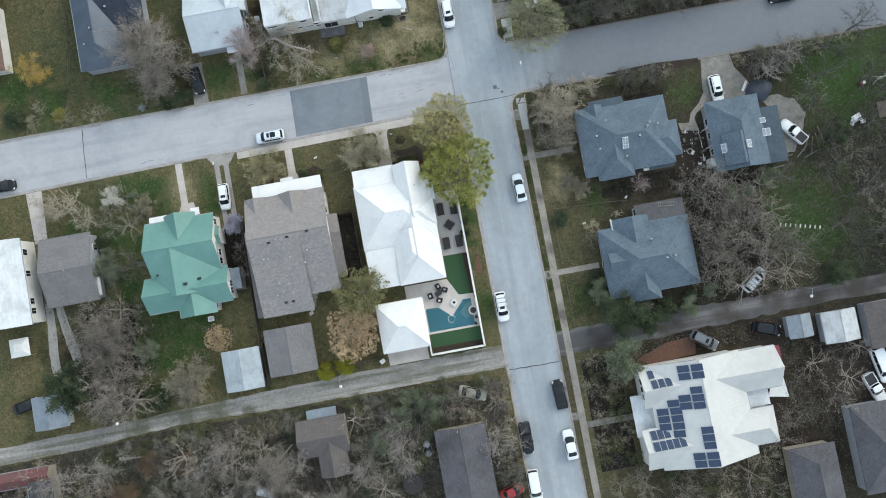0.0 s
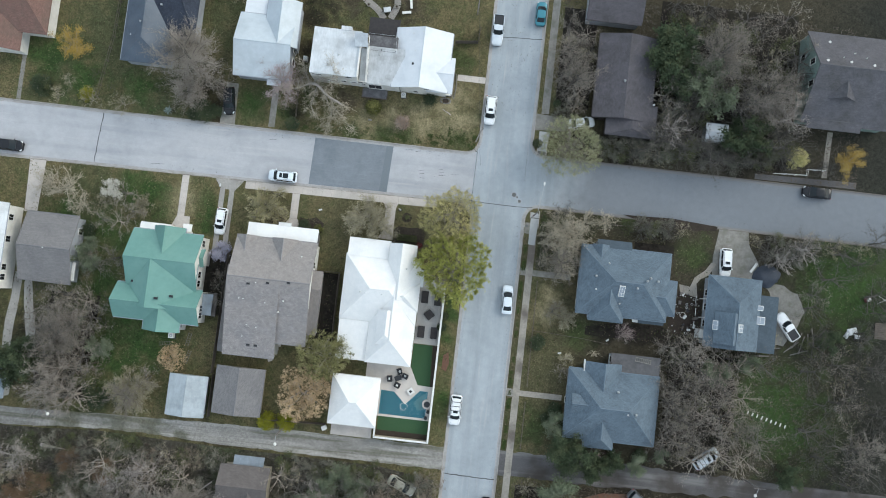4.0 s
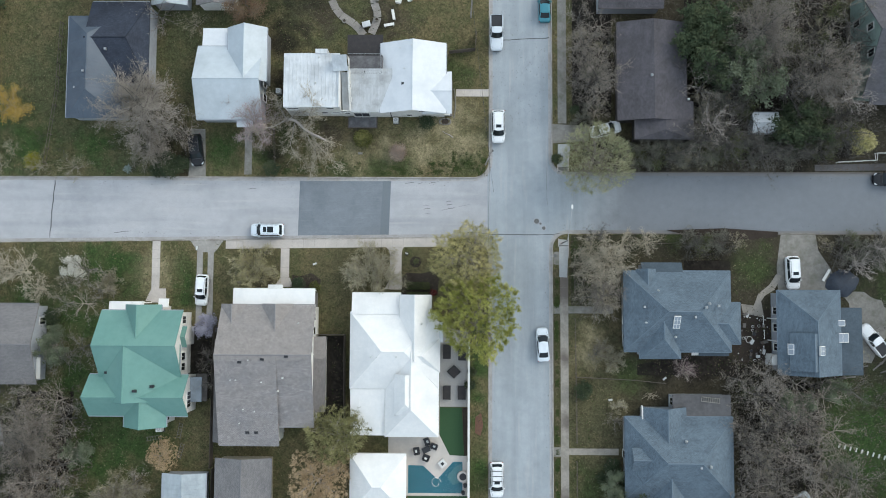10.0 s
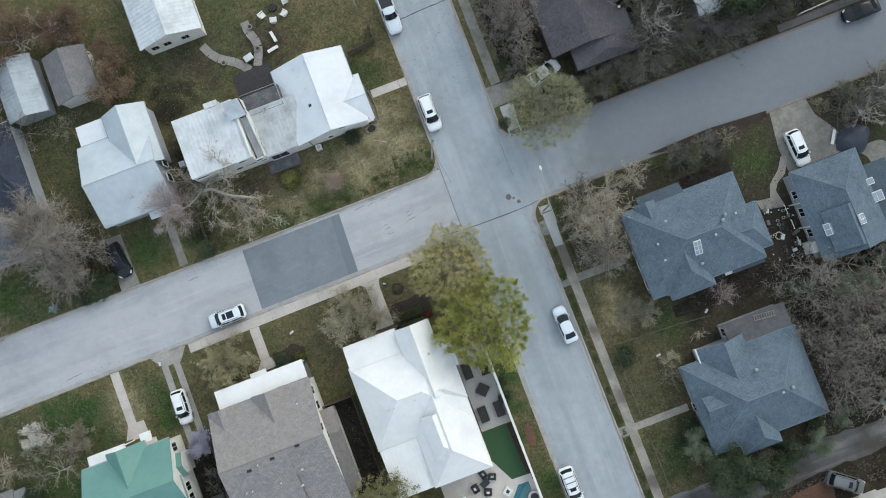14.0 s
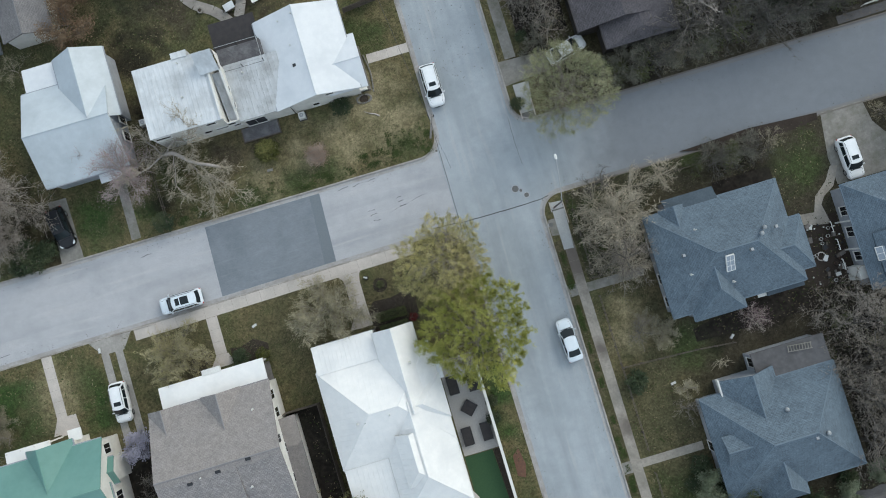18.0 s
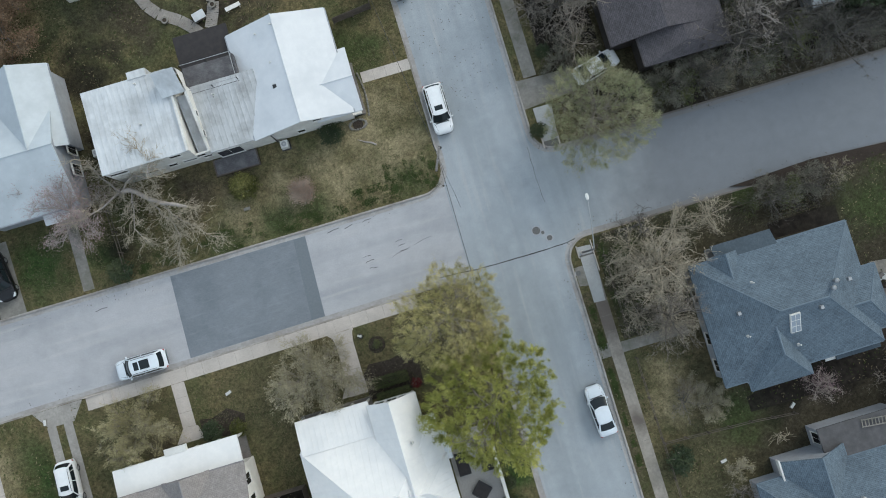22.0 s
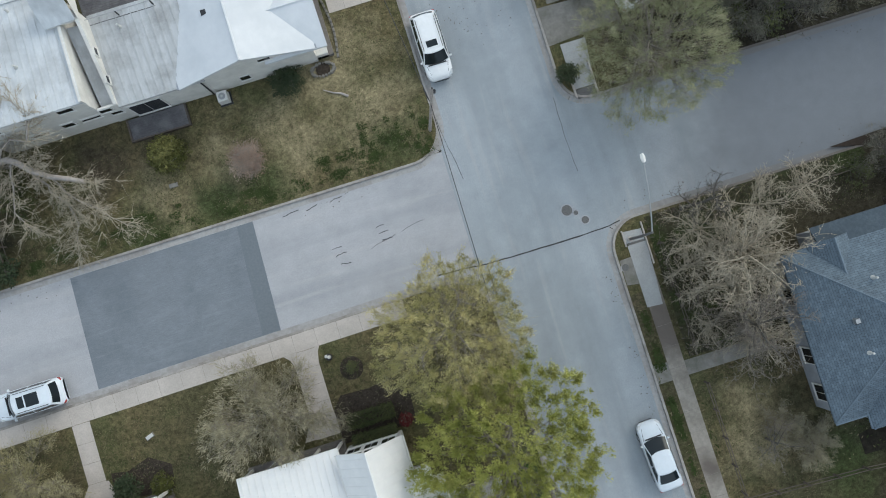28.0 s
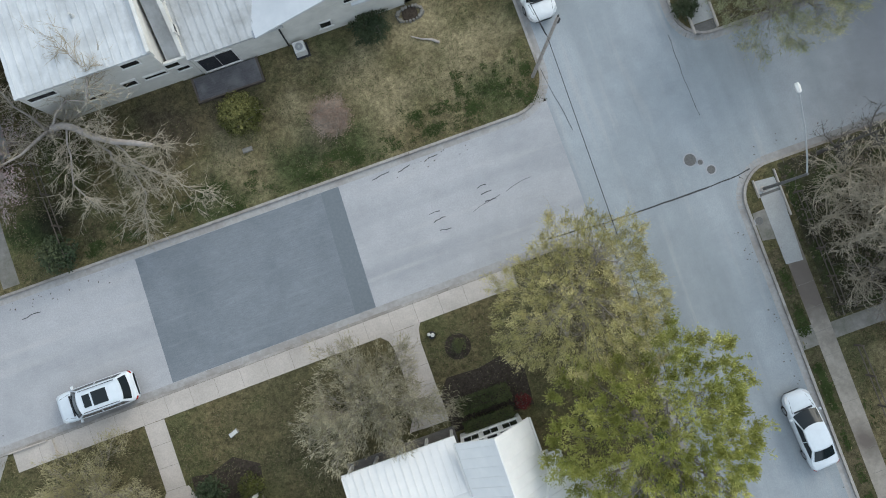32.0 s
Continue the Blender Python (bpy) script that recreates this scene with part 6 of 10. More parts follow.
H = thing("house", "low house with a faded red roof beside the alley", "house", "houses by the alley")
roof_block(H, -80.0, -68.4, -19.0, -16.4, 2.8, 0.9, "x", (0, 0), "rust_roof", "tan_wall", 0.25)
roof_block(H, -72.2, -68.2, -26.0, -18.4, 2.8, 1.1, "y", (0, 0), "tan_roof", "tan_wall", 0.25)

# ---- trees and bushes ----


def grow(seed, height, spread, limbs=6, forks=5, twigs=5, fine=4, trunk=0.18, lean=0.0, flat=0.35, low=0.3, segs=(6, 4, 2)):
    """Branch lines of a tree, each a list of points with radii, and the tips of the twigs."""
    rnd = np.random.default_rng(seed)
    lines, tips = [], []

    def line(p, d, length, r0, r1, n, wob, lift):
        pts, rad = [p], [r0]
        for k in range(n):
            d = d + rnd.normal(0, wob, 3) + np.array([0, 0, lift])
            d = d / np.linalg.norm(d)
            p = p + d * length / n
            pts.append(p)
            rad.append(r0 + (r1 - r0) * (k + 1) / n)
        lines.append((pts, rad))
        return pts, d

    base = np.array([0, 0, -0.1])
    up = np.array([lean, lean * 0.4, 1.0])
    stem, _ = line(base, up / np.linalg.norm(up), height * 0.75, trunk, trunk * 0.3, 6, 0.06, 0.02)
    for i in range(limbs):
        f = low + (1 - low) * (i + rnd.random() * 0.5) / limbs
        p = stem[min(5, int(f * 6))] + (stem[min(6, int(f * 6) + 1)] - stem[min(5, int(f * 6))]) * rnd.random()
        a = 2.4 * i + rnd.normal(0, 0.35)
        reach = spread * (1.05 - 0.35 * f) * rnd.uniform(0.82, 1.04)
        d = np.array([math.cos(a), math.sin(a), flat + 0.5 * f])
        limb, _ = line(p, d / np.linalg.norm(d), reach, trunk * 0.42, trunk * 0.1, segs[0], 0.13, 0.02)
        for j in range(forks):
            k = min(segs[0], 1 + int((j + rnd.random()) * (segs[0] - 1) / forks))
            q = limb[k]
            d2 = limb[k] - limb[k - 1]
            d2 = d2 / np.linalg.norm(d2) + rnd.normal(0, 0.55, 3)
            br, _ = line(q, d2 / np.linalg.norm(d2), reach * rnd.uniform(0.3, 0.5), trunk * 0.15, trunk * 0.05, segs[1], 0.3, 0.03)
            for t in range(twigs):
                q2 = br[1 + int(rnd.integers(0, segs[1]))]
                d3 = (br[-1] - br[0]) / np.linalg.norm(br[-1] - br[0]) + rnd.normal(0, 0.6, 3)
                tw, _ = line(q2, d3 / np.linalg.norm(d3), reach * rnd.uniform(0.12, 0.24), trunk * 0.06, trunk * 0.025, segs[2], 0.35, 0.0)
                tips.append(tw[-1])
                for _ in range(fine):
                    q3 = tw[int(rnd.integers(0, segs[2] + 1))]
                    d4 = (tw[-1] - tw[0]) / np.linalg.norm(tw[-1] - tw[0]) + rnd.normal(0, 0.7, 3)
                    tt, _ = line(q3, d4 / np.linalg.norm(d4), reach * rnd.uniform(0.06, 0.14), trunk * 0.035, trunk * 0.015, 1, 0.2, 0.0)
                    tips.append(tt[-1])
    return lines, np.array(tips)


def tubes(lines, sides=3, fat=1.0, least=0.0):
    """All branch lines as thin tubes in one mesh: thick ones rounder, thin ones ending in a point."""
    V, F = [], []
    for pts, rad in lines:
        n = 8 if rad[0] > 0.12 else (5 if rad[0] > 0.04 else sides)
        point = rad[0] <= 0.04
        d = np.array(pts[-1]) - np.array(pts[0])
        d = d / (np.linalg.norm(d) + 1e-9)
        u = np.cross(d, (0.3, 0.2, 0.93) if abs(d[2]) < 0.9 else (1, 0, 0))
        u = u / np.linalg.norm(u)
        w = np.cross(d, u)
        i = len(V)
        rings = len(pts) - 1 if point else len(pts)
        for p, r in zip(pts[:rings], rad):
            r = max(r * fat, least)
            for k in range(n):
                a = 6.2832 * k / n
                V.append(tuple(p + r * (math.cos(a) * u + math.sin(a) * w)))
        for s in range(rings - 1):
            for k in range(n):
                F.append((i + s * n + k, i + s * n + (k + 1) % n, i + (s + 1) * n + (k + 1) % n, i + (s + 1) * n + k))
        if point:
            V.append(tuple(pts[-1]))
            for k in range(n):
                F.append((i + (rings - 1) * n + k, i + (rings - 1) * n + (k + 1) % n, len(V) - 1))
    me = bpy.data.meshes.new("branches")
    me.from_pydata(V, [], F)
    me.polygons.foreach_set("use_smooth", [True] * len(F))
    me.update()
    return me


def leaves(centres, count, sigma, size, seed, slim=0.45, droop=0.0, outward=0.0, mid=None):
    """Small pointed leaves scattered about the centres, as one mesh."""
    rnd = np.random.default_rng(seed)
    c = centres[rnd.integers(0, len(centres), count)] + rnd.normal(0, 1, (count, 3)) * np.array(sigma)
    d = rnd.normal(0, 1, (count, 3))
    if outward:
        o = c - (mid if mid is not None else centres.mean(0))
        d += outward * o / (np.linalg.norm(o, axis=1, keepdims=True) + 1e-6)
    d[:, 2] = d[:, 2] * 0.6 - droop
    d /= np.linalg.norm(d, axis=1, keepdims=True)
    n = rnd.normal(0, 0.6, (count, 3)) + np.array([0, 0, 1.0])
    s = np.cross(d, n)
    s /= np.linalg.norm(s, axis=1, keepdims=True) + 1e-9
    L = size * rnd.uniform(0.6, 1.3, (count, 1))
    W = L * slim
    v = np.stack([c - d * L * 0.5, c + s * W * 0.5, c + d * L * 0.5, c - s * W * 0.5], 1).reshape(-1, 3)
    me = bpy.data.meshes.new("leaves")
    me.from_pydata(v.tolist(), [], np.arange(count * 4).reshape(-1, 4).tolist())
    me.update()
    return me


def tufts(centres, per, reach, size, seed, slim=0.3, mid=None, up=0.5):
    """Starry tufts of narrow leaves that point away from the crown's middle, as one mesh."""
    rnd = np.random.default_rng(seed)
    n = len(centres)
    o = centres - (mid if mid is not None else centres.mean(0))
    o = o / (np.linalg.norm(o, axis=1, keepdims=True) + 1e-6) + np.array([0, 0, up])
    o = np.repeat(o, per, 0)
    d = rnd.normal(0, 0.75, (n * per, 3)) + o
    d /= np.linalg.norm(d, axis=1, keepdims=True)
    grow_ = np.repeat(rnd.uniform(0.6, 1.35, (n, 1)), per, 0)
    c = np.repeat(centres, per, 0) + d * reach * grow_ * rnd.uniform(0.05, 1.0, (n * per, 1)) + rnd.normal(0, 0.05, (n * per, 3))
    s = np.cross(d, rnd.normal(0, 0.5, (n * per, 3)) + np.array([0, 0, 1.0]))
    s /= np.linalg.norm(s, axis=1, keepdims=True) + 1e-9
    L = size * rnd.uniform(0.6, 1.3, (n * per, 1))
    v = np.stack([c - d * L * 0.5, c + s * L * slim * 0.5, c + d * L * 0.5, c - s * L * slim * 0.5], 1).reshape(-1, 3)
    me = bpy.data.meshes.new("leaves")
    me.from_pydata(v.tolist(), [], np.arange(n * per * 4).reshape(-1, 4).tolist())
    me.update()
    return me


def crowned_tree(seed, height, spread, bark, leaf_mat, clumps, per, reach, size, label, at, slim=0.3, **kw):
    """A tree whose crown is a dome of leaf tufts on the twigs, with gaps between."""
    rnd = np.random.default_rng(seed + 50)
    t = thing("tree", label, "tree", "trees", at)
    lines, tips = grow(seed, height, spread, **kw)
    part("trunk", tubes([l for l in lines if l[1][0] > 0.03], 5), M[bark], t)
    tagged(part("twig_mass", tubes([l for l in lines if l[1][0] <= 0.03], 3, 1, 0.012), M[bark], t), kind="stuff")
    inner = tips[rnd.permutation(len(tips))[: clumps // 2]]
    a, q = rnd.random(clumps - len(inner)) * 6.2832, np.sqrt(rnd.random(clumps - len(inner)))
    lobes = 1 + 0.07 * np.sin(3 * a + seed) + 0.06 * np.sin(7 * a + 2 * seed)
    r = q * spread * lobes * rnd.uniform(0.9, 1.09, len(a))
    z = height * (0.42 + 0.5 * np.sqrt(np.maximum(0, 1 - (q * 0.98) ** 2))) + rnd.normal(0, 0.5, len(a)) - 0.35
    dome = np.stack([r * np.cos(a), r * np.sin(a), z], 1)
    # the dome breaks up into billows, with dark clefts between them
    k = int(spread * spread * 2.4)
    b, m = rnd.random(k) * 6.2832, np.sqrt(rnd.random(k)) * spread
    hubs = np.stack([m * np.cos(b), m * np.sin(b)], 1)
    far = np.sqrt(((dome[:, None, :2] - hubs[None]) ** 2).sum(2).min(1))
    dome[:, 2] -= 1.3 * np.minimum(far, 1.1) ** 2
    dome = dome[rnd.random(len(dome)) > np.clip((far - 0.5) * 0.6, 0, 0.4)]
    part("crown", tufts(np.concatenate([inner, dome]), per, reach, size, seed + 3, slim, np.array([0, 0, height * 0.35])), M[leaf_mat], t)
    return t


def puffed_tree(seed, height, spread, bark, leaf_mat, gap, radius, tuft_n, per, reach, size, label, at, slim=0.3, hollow=None, wild=0.0, **kw):
    """A tree whose crown is made of many separate leafy puffs over its limbs, with open clefts between. wild: how far thin sprays stick out."""
    rnd = np.random.default_rng(seed + 70)
    t = thing("tree", label, "tree", "trees", at)
    lines, tips = grow(seed, height, spread, **kw)
    part("trunk", tubes([l for l in lines if l[1][0] > 0.03], 5), M[bark], t)
    tagged(part("twig_mass", tubes([l for l in lines if l[1][0] <= 0.03], 3, 1, 0.011), M[bark], t), kind="stuff")
    hubs = []
    for _ in range(4000):
        a, q = rnd.random() * 6.2832, math.sqrt(rnd.random())
        rim = spread * (1 + 0.08 * math.sin(3 * a + seed) + 0.06 * math.sin(7 * a + 2 * seed) + 0.04 * math.sin(13 * a))
        x, y = q * rim * math.cos(a), q * rim * math.sin(a)
        if hollow and math.hypot(x - hollow[0], y - hollow[1]) < hollow[2]:
            continue
        if all((x - p[0]) ** 2 + (y - p[1]) ** 2 > gap * gap for p in hubs):
            z = height * (0.4 + 0.52 * math.sqrt(max(0.0, 1 - (0.97 * q) ** 2))) + rnd.normal(0, 0.38) - 0.3
            hubs.append((x, y, z, rnd.uniform(0.65, 1.3)))
    a, q = rnd.random(len(hubs) * 4) * 6.2832, np.sqrt(rnd.random(len(hubs) * 4))
    under = np.stack([q * spread * 0.95 * np.cos(a), q * spread * 0.95 * np.sin(a), height * (0.27 + 0.4 * np.sqrt(1 - (0.95 * q) ** 2)) + rnd.normal(0, 0.3, len(a)) - 0.3], 1)
    if hollow:
        under = under[np.hypot(under[:, 0] - hollow[0], under[:, 1] - hollow[1]) > hollow[2]]
    centres = [tips[rnd.permutation(len(tips))[: len(hubs)]], under]
    for x, y, z, f in hubs:
        d = rnd.normal(0, 1, (tuft_n, 3))
        d /= np.linalg.norm(d, axis=1, keepdims=True)
        d[:, 2] = np.abs(d[:, 2]) * 0.9 - 0.25
        # each puff is drawn out along its branch, away from the trunk
        o = np.array((x, y, z - height * 0.35))
        o /= np.linalg.norm(o)
        d += o * rnd.uniform(-0.9, 1.1, (tuft_n, 1))
        centres.append(np.array((x, y, z)) + d * radius * f * rnd.random((tuft_n, 1)) ** 0.45)
    part("crown", tufts(np.concatenate(centres), per, reach, size, seed + 3, slim, np.array([0, 0, height * 0.3]), 0.8), M[leaf_mat], t)
    if wild:
        out = []
        for x, y, z, f in hubs:
            o = np.array((x, y, z)) - np.array((0, 0, height * 0.35))
            o /= np.linalg.norm(o)
            for _ in range(7):
                p = np.array((x, y, z)) + rnd.normal(0, radius * 0.6, 3)
                e = p + (o + rnd.normal(0, 0.45, 3)) * wild * rnd.uniform(0.5, 1.3)
                out.append(([p - o * 0.4, (p + e) / 2 + rnd.normal(0, 0.03, 3), e], [0.012, 0.008, 0.004]))
        tagged(part("spray_mass", tubes(out, 3, 1, 0.008), M["dry_twig"], t, "fine tan sprays"), kind="stuff")
    return t


def bare_tree(seed, height, spread, bark, label, leaf_mat=None, leaf_n=0, leaf_size=0.12, at=None, fat=1.0, name="tree", least=0.017, leaf_slim=0.45, tuft=0, **kw):
    t = thing(name, label, "tree", "trees", at)
    lines, tips = grow(seed, height, spread, **kw)
    heavy = [l for l in lines if l[1][0] > 0.09 * 0.5]
    light = [l for l in lines if l[1][0] <= 0.09 * 0.5]
    part("trunk", tubes(heavy, 5, 1.0), M["dark_bark" if bark == "bark" else bark], t)
    tagged(part("twig_mass", tubes(light, 3, fat, least), M[bark], t), kind="stuff")
    if leaf_n and tuft:
        part("crown", tufts(tips[np.random.default_rng(seed).permutation(len(tips))[: leaf_n // tuft]], tuft, 0.4, leaf_size, seed + 5, leaf_slim, np.array([0, 0, 0.3])), M[leaf_mat], t)
    elif leaf_n:
        part("crown", leaves(tips, leaf_n, (0.25, 0.25, 0.2), leaf_size, seed + 5, leaf_slim), M[leaf_mat], t)
    return t


def leafy_tree(seed, height, spread, bark, leaf_mat, n, size, label, at=None, sigma=0.45, droop=0.2, slim=0.45, name="tree", clumps=0, **kw):
    t = thing(name, label, "tree", "trees", at)
    lines, tips = grow(seed, height, spread, **kw)
    part("trunk", tubes([l for l in lines if l[1][0] > 0.03], 5), M[bark], t)
    tagged(part("twig_mass", tubes([l for l in lines if l[1][0] <= 0.03], 3, 1, 0.013), M[bark], t), kind="stuff")
    if clumps:
        tips = tips[np.random.default_rng(seed).permutation(len(tips))[:clumps]]
    part("crown", leaves(tips, n, (sigma, sigma, sigma * 0.7), size, seed + 3, slim, droop, 0.7, np.array([0, 0, height * 0.45])), M[leaf_mat], t)
    return t


def bush(seed, r, h, leaf_mat, n, size, label, at=None, bark="bark", stems=14, name="bush", twiggy=0):
    """A rounded shrub of stems and small leaves, uneven in outline."""
    rnd = np.random.default_rng(seed)
    t = thing(name, label, "bush", "bushes", at)
    lines, tips = [], []
    for k in range(stems):
        a = 6.2832 * k / stems + rnd.normal(0, 0.2)
        out = r * rnd.uniform(0.35, 1.0)
        top = h * math.sqrt(max(0.1, 1 - (out / (r * 1.08)) ** 2)) * rnd.uniform(0.82, 1.04)
        p = [np.array([0, 0, -0.05]), np.array([math.cos(a) * out * 0.4, math.sin(a) * out * 0.4, top * 0.55]), np.array([math.cos(a) * out, math.sin(a) * out, top])]
        lines.append((p, [0.03, 0.02, 0.008]))
        for _ in range(7 + twiggy):
            q = p[1] + (p[2] - p[1]) * rnd.random()
            e = q + rnd.normal(0, 0.19 * r, 3) * np.array([1, 1, 0.6]) + np.array([0, 0, 0.08 * h])
            e[2] = max(e[2], 0.08)
            lines.append(([q, (q + e) / 2 + rnd.normal(0, 0.03, 3), e], [0.012, 0.009, 0.006]))
            tips.append(e)
    # a close rounded shell of shoots
    for _ in range(stems * 6):
        a, q = rnd.random() * 6.2832, math.sqrt(rnd.random())
        w = r * q * (1 + 0.06 * math.sin(5 * a + seed)) * 0.95
        e = np.array([math.cos(a) * w, math.sin(a) * w, max(0.1, h * math.sqrt(max(0.04, 1 - (0.96 * q) ** 2)) * rnd.uniform(0.82, 1.03))])
        q0 = e * np.array([0.6, 0.6, 0.55])
        lines.append(([q0, (q0 + e) / 2 + rnd.normal(0, 0.04, 3), e], [0.012, 0.009, 0.006]))
        tips.append(e)
    tagged(part("stem_mass", tubes(lines, 3), M[bark], t), kind="stuff")
    if n:
        part("foliage", leaves(np.array(tips), n, (0.1 * r, 0.1 * r, 0.08 * h), size, seed + 1, 0.5), M[leaf_mat], t)
    return t


def put(ob, x, y, turn, s=1.0, sz=None, z=GZ):
    """A copy of a tree or bush at another place, turned and scaled."""
    o = copy_thing(ob, pose(x, y, z, 0, 0, turn))
    o.scale = (s, s, sz or s)
    return o


# the two big trees at the corner: olive catkins and fresh green
puffed_tree(11, 8.2, 4.6, "bark", "olive_leaf", 0.54, 0.38, 12, 30, 0.4, 0.14, "tall tree with olive-yellow catkins and fine leaves", pose(3.6, 25.9, GZ), 0.2, (-1.1, -1.0, 0.6), 0.5, limbs=13, forks=7, twigs=6, fine=4, trunk=0.22, flat=0.3, low=0.25)
puffed_tree(62, 8.8, 5.35, "bark", "spring_leaf", 0.7, 0.46, 19, 34, 0.4, 0.15, "tall tree in fresh yellow-green leaf", pose(4.9, 18.2, GZ), 0.34, None, 0.0, limbs=14, forks=6, twigs=5, fine=3, trunk=0.28, flat=0.3, low=0.25)
crowned_tree(13, 6.4, 4.3, "bark", "olive_dark", 900, 30, 0.5, 0.22, "round olive-green oak behind the house", pose(-14.4, 1.9, GZ), 0.24, limbs=9, forks=6, twigs=5, fine=2, trunk=0.24)
oak = leafy_tree(43, 6.0, 4.4, "bark", "oak_leaf", 5200, 0.36, "grey-green oak among the brush", pose(41.4, 53.0, GZ), 0.34, 0.1, 0.55, limbs=8, forks=5, twigs=4, fine=1, trunk=0.2, segs=(4, 2, 1))
tan = crowned_tree(14, 5.6, 4.4, "pale_bark", "tan_leaf", 1000, 26, 0.42, 0.2, "round tree with dry tan leaves", pose(-16.6, -4.4, GZ), 0.3, limbs=9, forks=6, twigs=5, fine=2, trunk=0.2)
puffed_tree(15, 6.6, 4.7, "bark", "moss_twig", 0.56, 0.36, 14, 26, 0.4, 0.14, "budding tree with olive twigs at the corner", pose(21.3, 39.7, GZ), 0.18, (0.4, -0.3, 0.5), 0.5, limbs=13, forks=8, twigs=7, fine=3, trunk=0.2)
leafy_tree(68, 1.6, 1.5, "bark", "dry_twig", 1600, 0.13, "low dry brush on the front lawn", pose(24.6, 5.4, GZ), 0.14, 0.1, 0.3, limbs=7, forks=4, twigs=4, fine=2, trunk=0.06)
leafy_tree(16, 6.6, 3.6, "dark_bark", "cedar", 15000, 0.26, "dense dark evergreen tree beside the house", pose(25.9, -9.2, GZ), 0.36, 0.1, 0.4, limbs=10, forks=5, twigs=5, fine=2, trunk=0.2, low=0.1)
cedar = leafy_tree(46, 6.4, 3.8, "dark_bark", "cedar", 5600, 0.42, "dark evergreen tree in a yard", pose(-62.5, -5.0, GZ), 0.36, 0.1, 0.45, limbs=9, forks=5, twigs=3, fine=1, trunk=0.2, low=0.1, segs=(4, 2, 1))
rust = leafy_tree(17, 6.0, 4.2, "dark_bark", "rust_leaf", 7000, 0.24, "tree with rust-brown leaves", pose(-38.0, 72.8, GZ), 0.35, 0.2, 0.5, limbs=8, forks=6, twigs=5, fine=2, trunk=0.2, segs=(4, 2, 1))
gold = leafy_tree(18, 3.8, 3.3, "bark", "gold_leaf", 5500, 0.16, "small tree with golden leaves", pose(-61.0, 47.4, GZ), 0.25, 0.1, 0.5, limbs=8, forks=5, twigs=4, fine=2, trunk=0.1)
bloom = leafy_tree(19, 3.0, 2.0, "bark", "bloom", 3800, 0.14, "small tree in white blossom", pose(-51.8, 24.6, GZ), 0.16, 0.0, 0.7, limbs=8, forks=4, twigs=4, fine=2, trunk=0.07)
leafy_tree(20, 3.2, 2.0, "bark", "lavender", 4200, 0.14, "grey-lavender flowering tree beside the drive", pose(-32.9, 16.6, GZ), 0.2, 0.0, 0.7, limbs=8, forks=4, twigs=4, fine=2, trunk=0.08)
bare_tree(21, 5.4, 4.4, "pale_bark", "pale tree with pinkish grey twigs and buds", "pink_bloom", 9000, 0.09, pose(-26.4, 44.6, GZ), least=0.014, limbs=12, forks=9, twigs=7, fine=4, trunk=0.2)
magenta = bare_tree(22, 3.4, 2.1, "bark", "redbud with magenta blossom", "magenta_bloom", 2200, 0.09, pose(33.6, 10.7, GZ), limbs=7, forks=6, twigs=5, fine=2, trunk=0.08)
dryt = bare_tree(23, 3.8, 3.7, "bark", "shrubby tree of fine dry tan twigs", "dry_twig", 26000, 0.3, pose(-9.6, 24.3, GZ), leaf_slim=0.07, tuft=13, least=0.009, limbs=14, forks=9, twigs=7, fine=3, trunk=0.07, low=0.05)
dryt.scale = (1.14, 1.14, 1.05)
put(dryt, 24.1, 11.9, 60, 0.5, 0.4)
put(dryt, -44.1, -7.4, 200, 1.05, 1.0)
put(dryt, -47.0, 22.4, 100, 0.5, 0.45)
put(dryt, 22.6, 13.6, 150, 0.4, 0.35)
M["straw_twig"] = leaf("yellow_tan_twigs", (0.4, 0.36, 0.2), (0.25, 0.225, 0.12), (0.5, 0.45, 0.28))
bare_tree(24, 3.0, 3.5, "bark", "spreading tree of fine yellowish twigs", "straw_twig", 24000, 0.28, pose(-26.6, 24.6, GZ), leaf_slim=0.07, tuft=13, least=0.009, limbs=15, forks=9, twigs=7, fine=3, trunk=0.07, low=0.05)
# bare trees of several kinds
bareA = bare_tree(31, 10.5, 7.4, "bark", "large bare grey tree without leaves", at=pose(-40.6, 45.8, GZ), least=0.014, limbs=24, forks=12, twigs=8, fine=4, trunk=0.22, low=0.15)
bareB = bare_tree(32, 7.6, 5.4, "bark", "bare grey-brown tree with fine twigs", at=pose(20.6, 50.5, GZ), limbs=11, forks=8, twigs=7, fine=3, trunk=0.2)
crooked = bare_tree(52, 5.6, 4.4, "tan_bark", "bare tree with pale crooked twigs at the corner", at=pose(21.4, 23.6, GZ), least=0.016, limbs=13, forks=8, twigs=6, fine=2, trunk=0.17, low=0.2)
put(crooked, 20.9, 27.6, 130, 0.72)
put(crooked, 25.0, 27.9, 250, 0.7)
put(crooked, 22.8, 20.6, 40, 0.62)
put(crooked, 23.4, 25.6, 310, 0.8)
put(crooked, 19.9, 21.4, 200, 0.55)
put(crooked, 19.8, 25.4, 15, 0.62)
put(crooked, 24.5, 23.4, 260, 0.6)
put(crooked, 28.6, 28.3, 100, 0.6)
put(crooked, 22.3, 25.2, 80, 1.12, 1.25)
put(crooked, -58.8, 23.8, 30, 0.95, 0.9)
put(crooked, -61.8, 24.6, 140, 0.75)
put(crooked, -56.4, 21.4, 260, 0.7)
put(crooked, 22.4, 19.9, 170, 0.7)
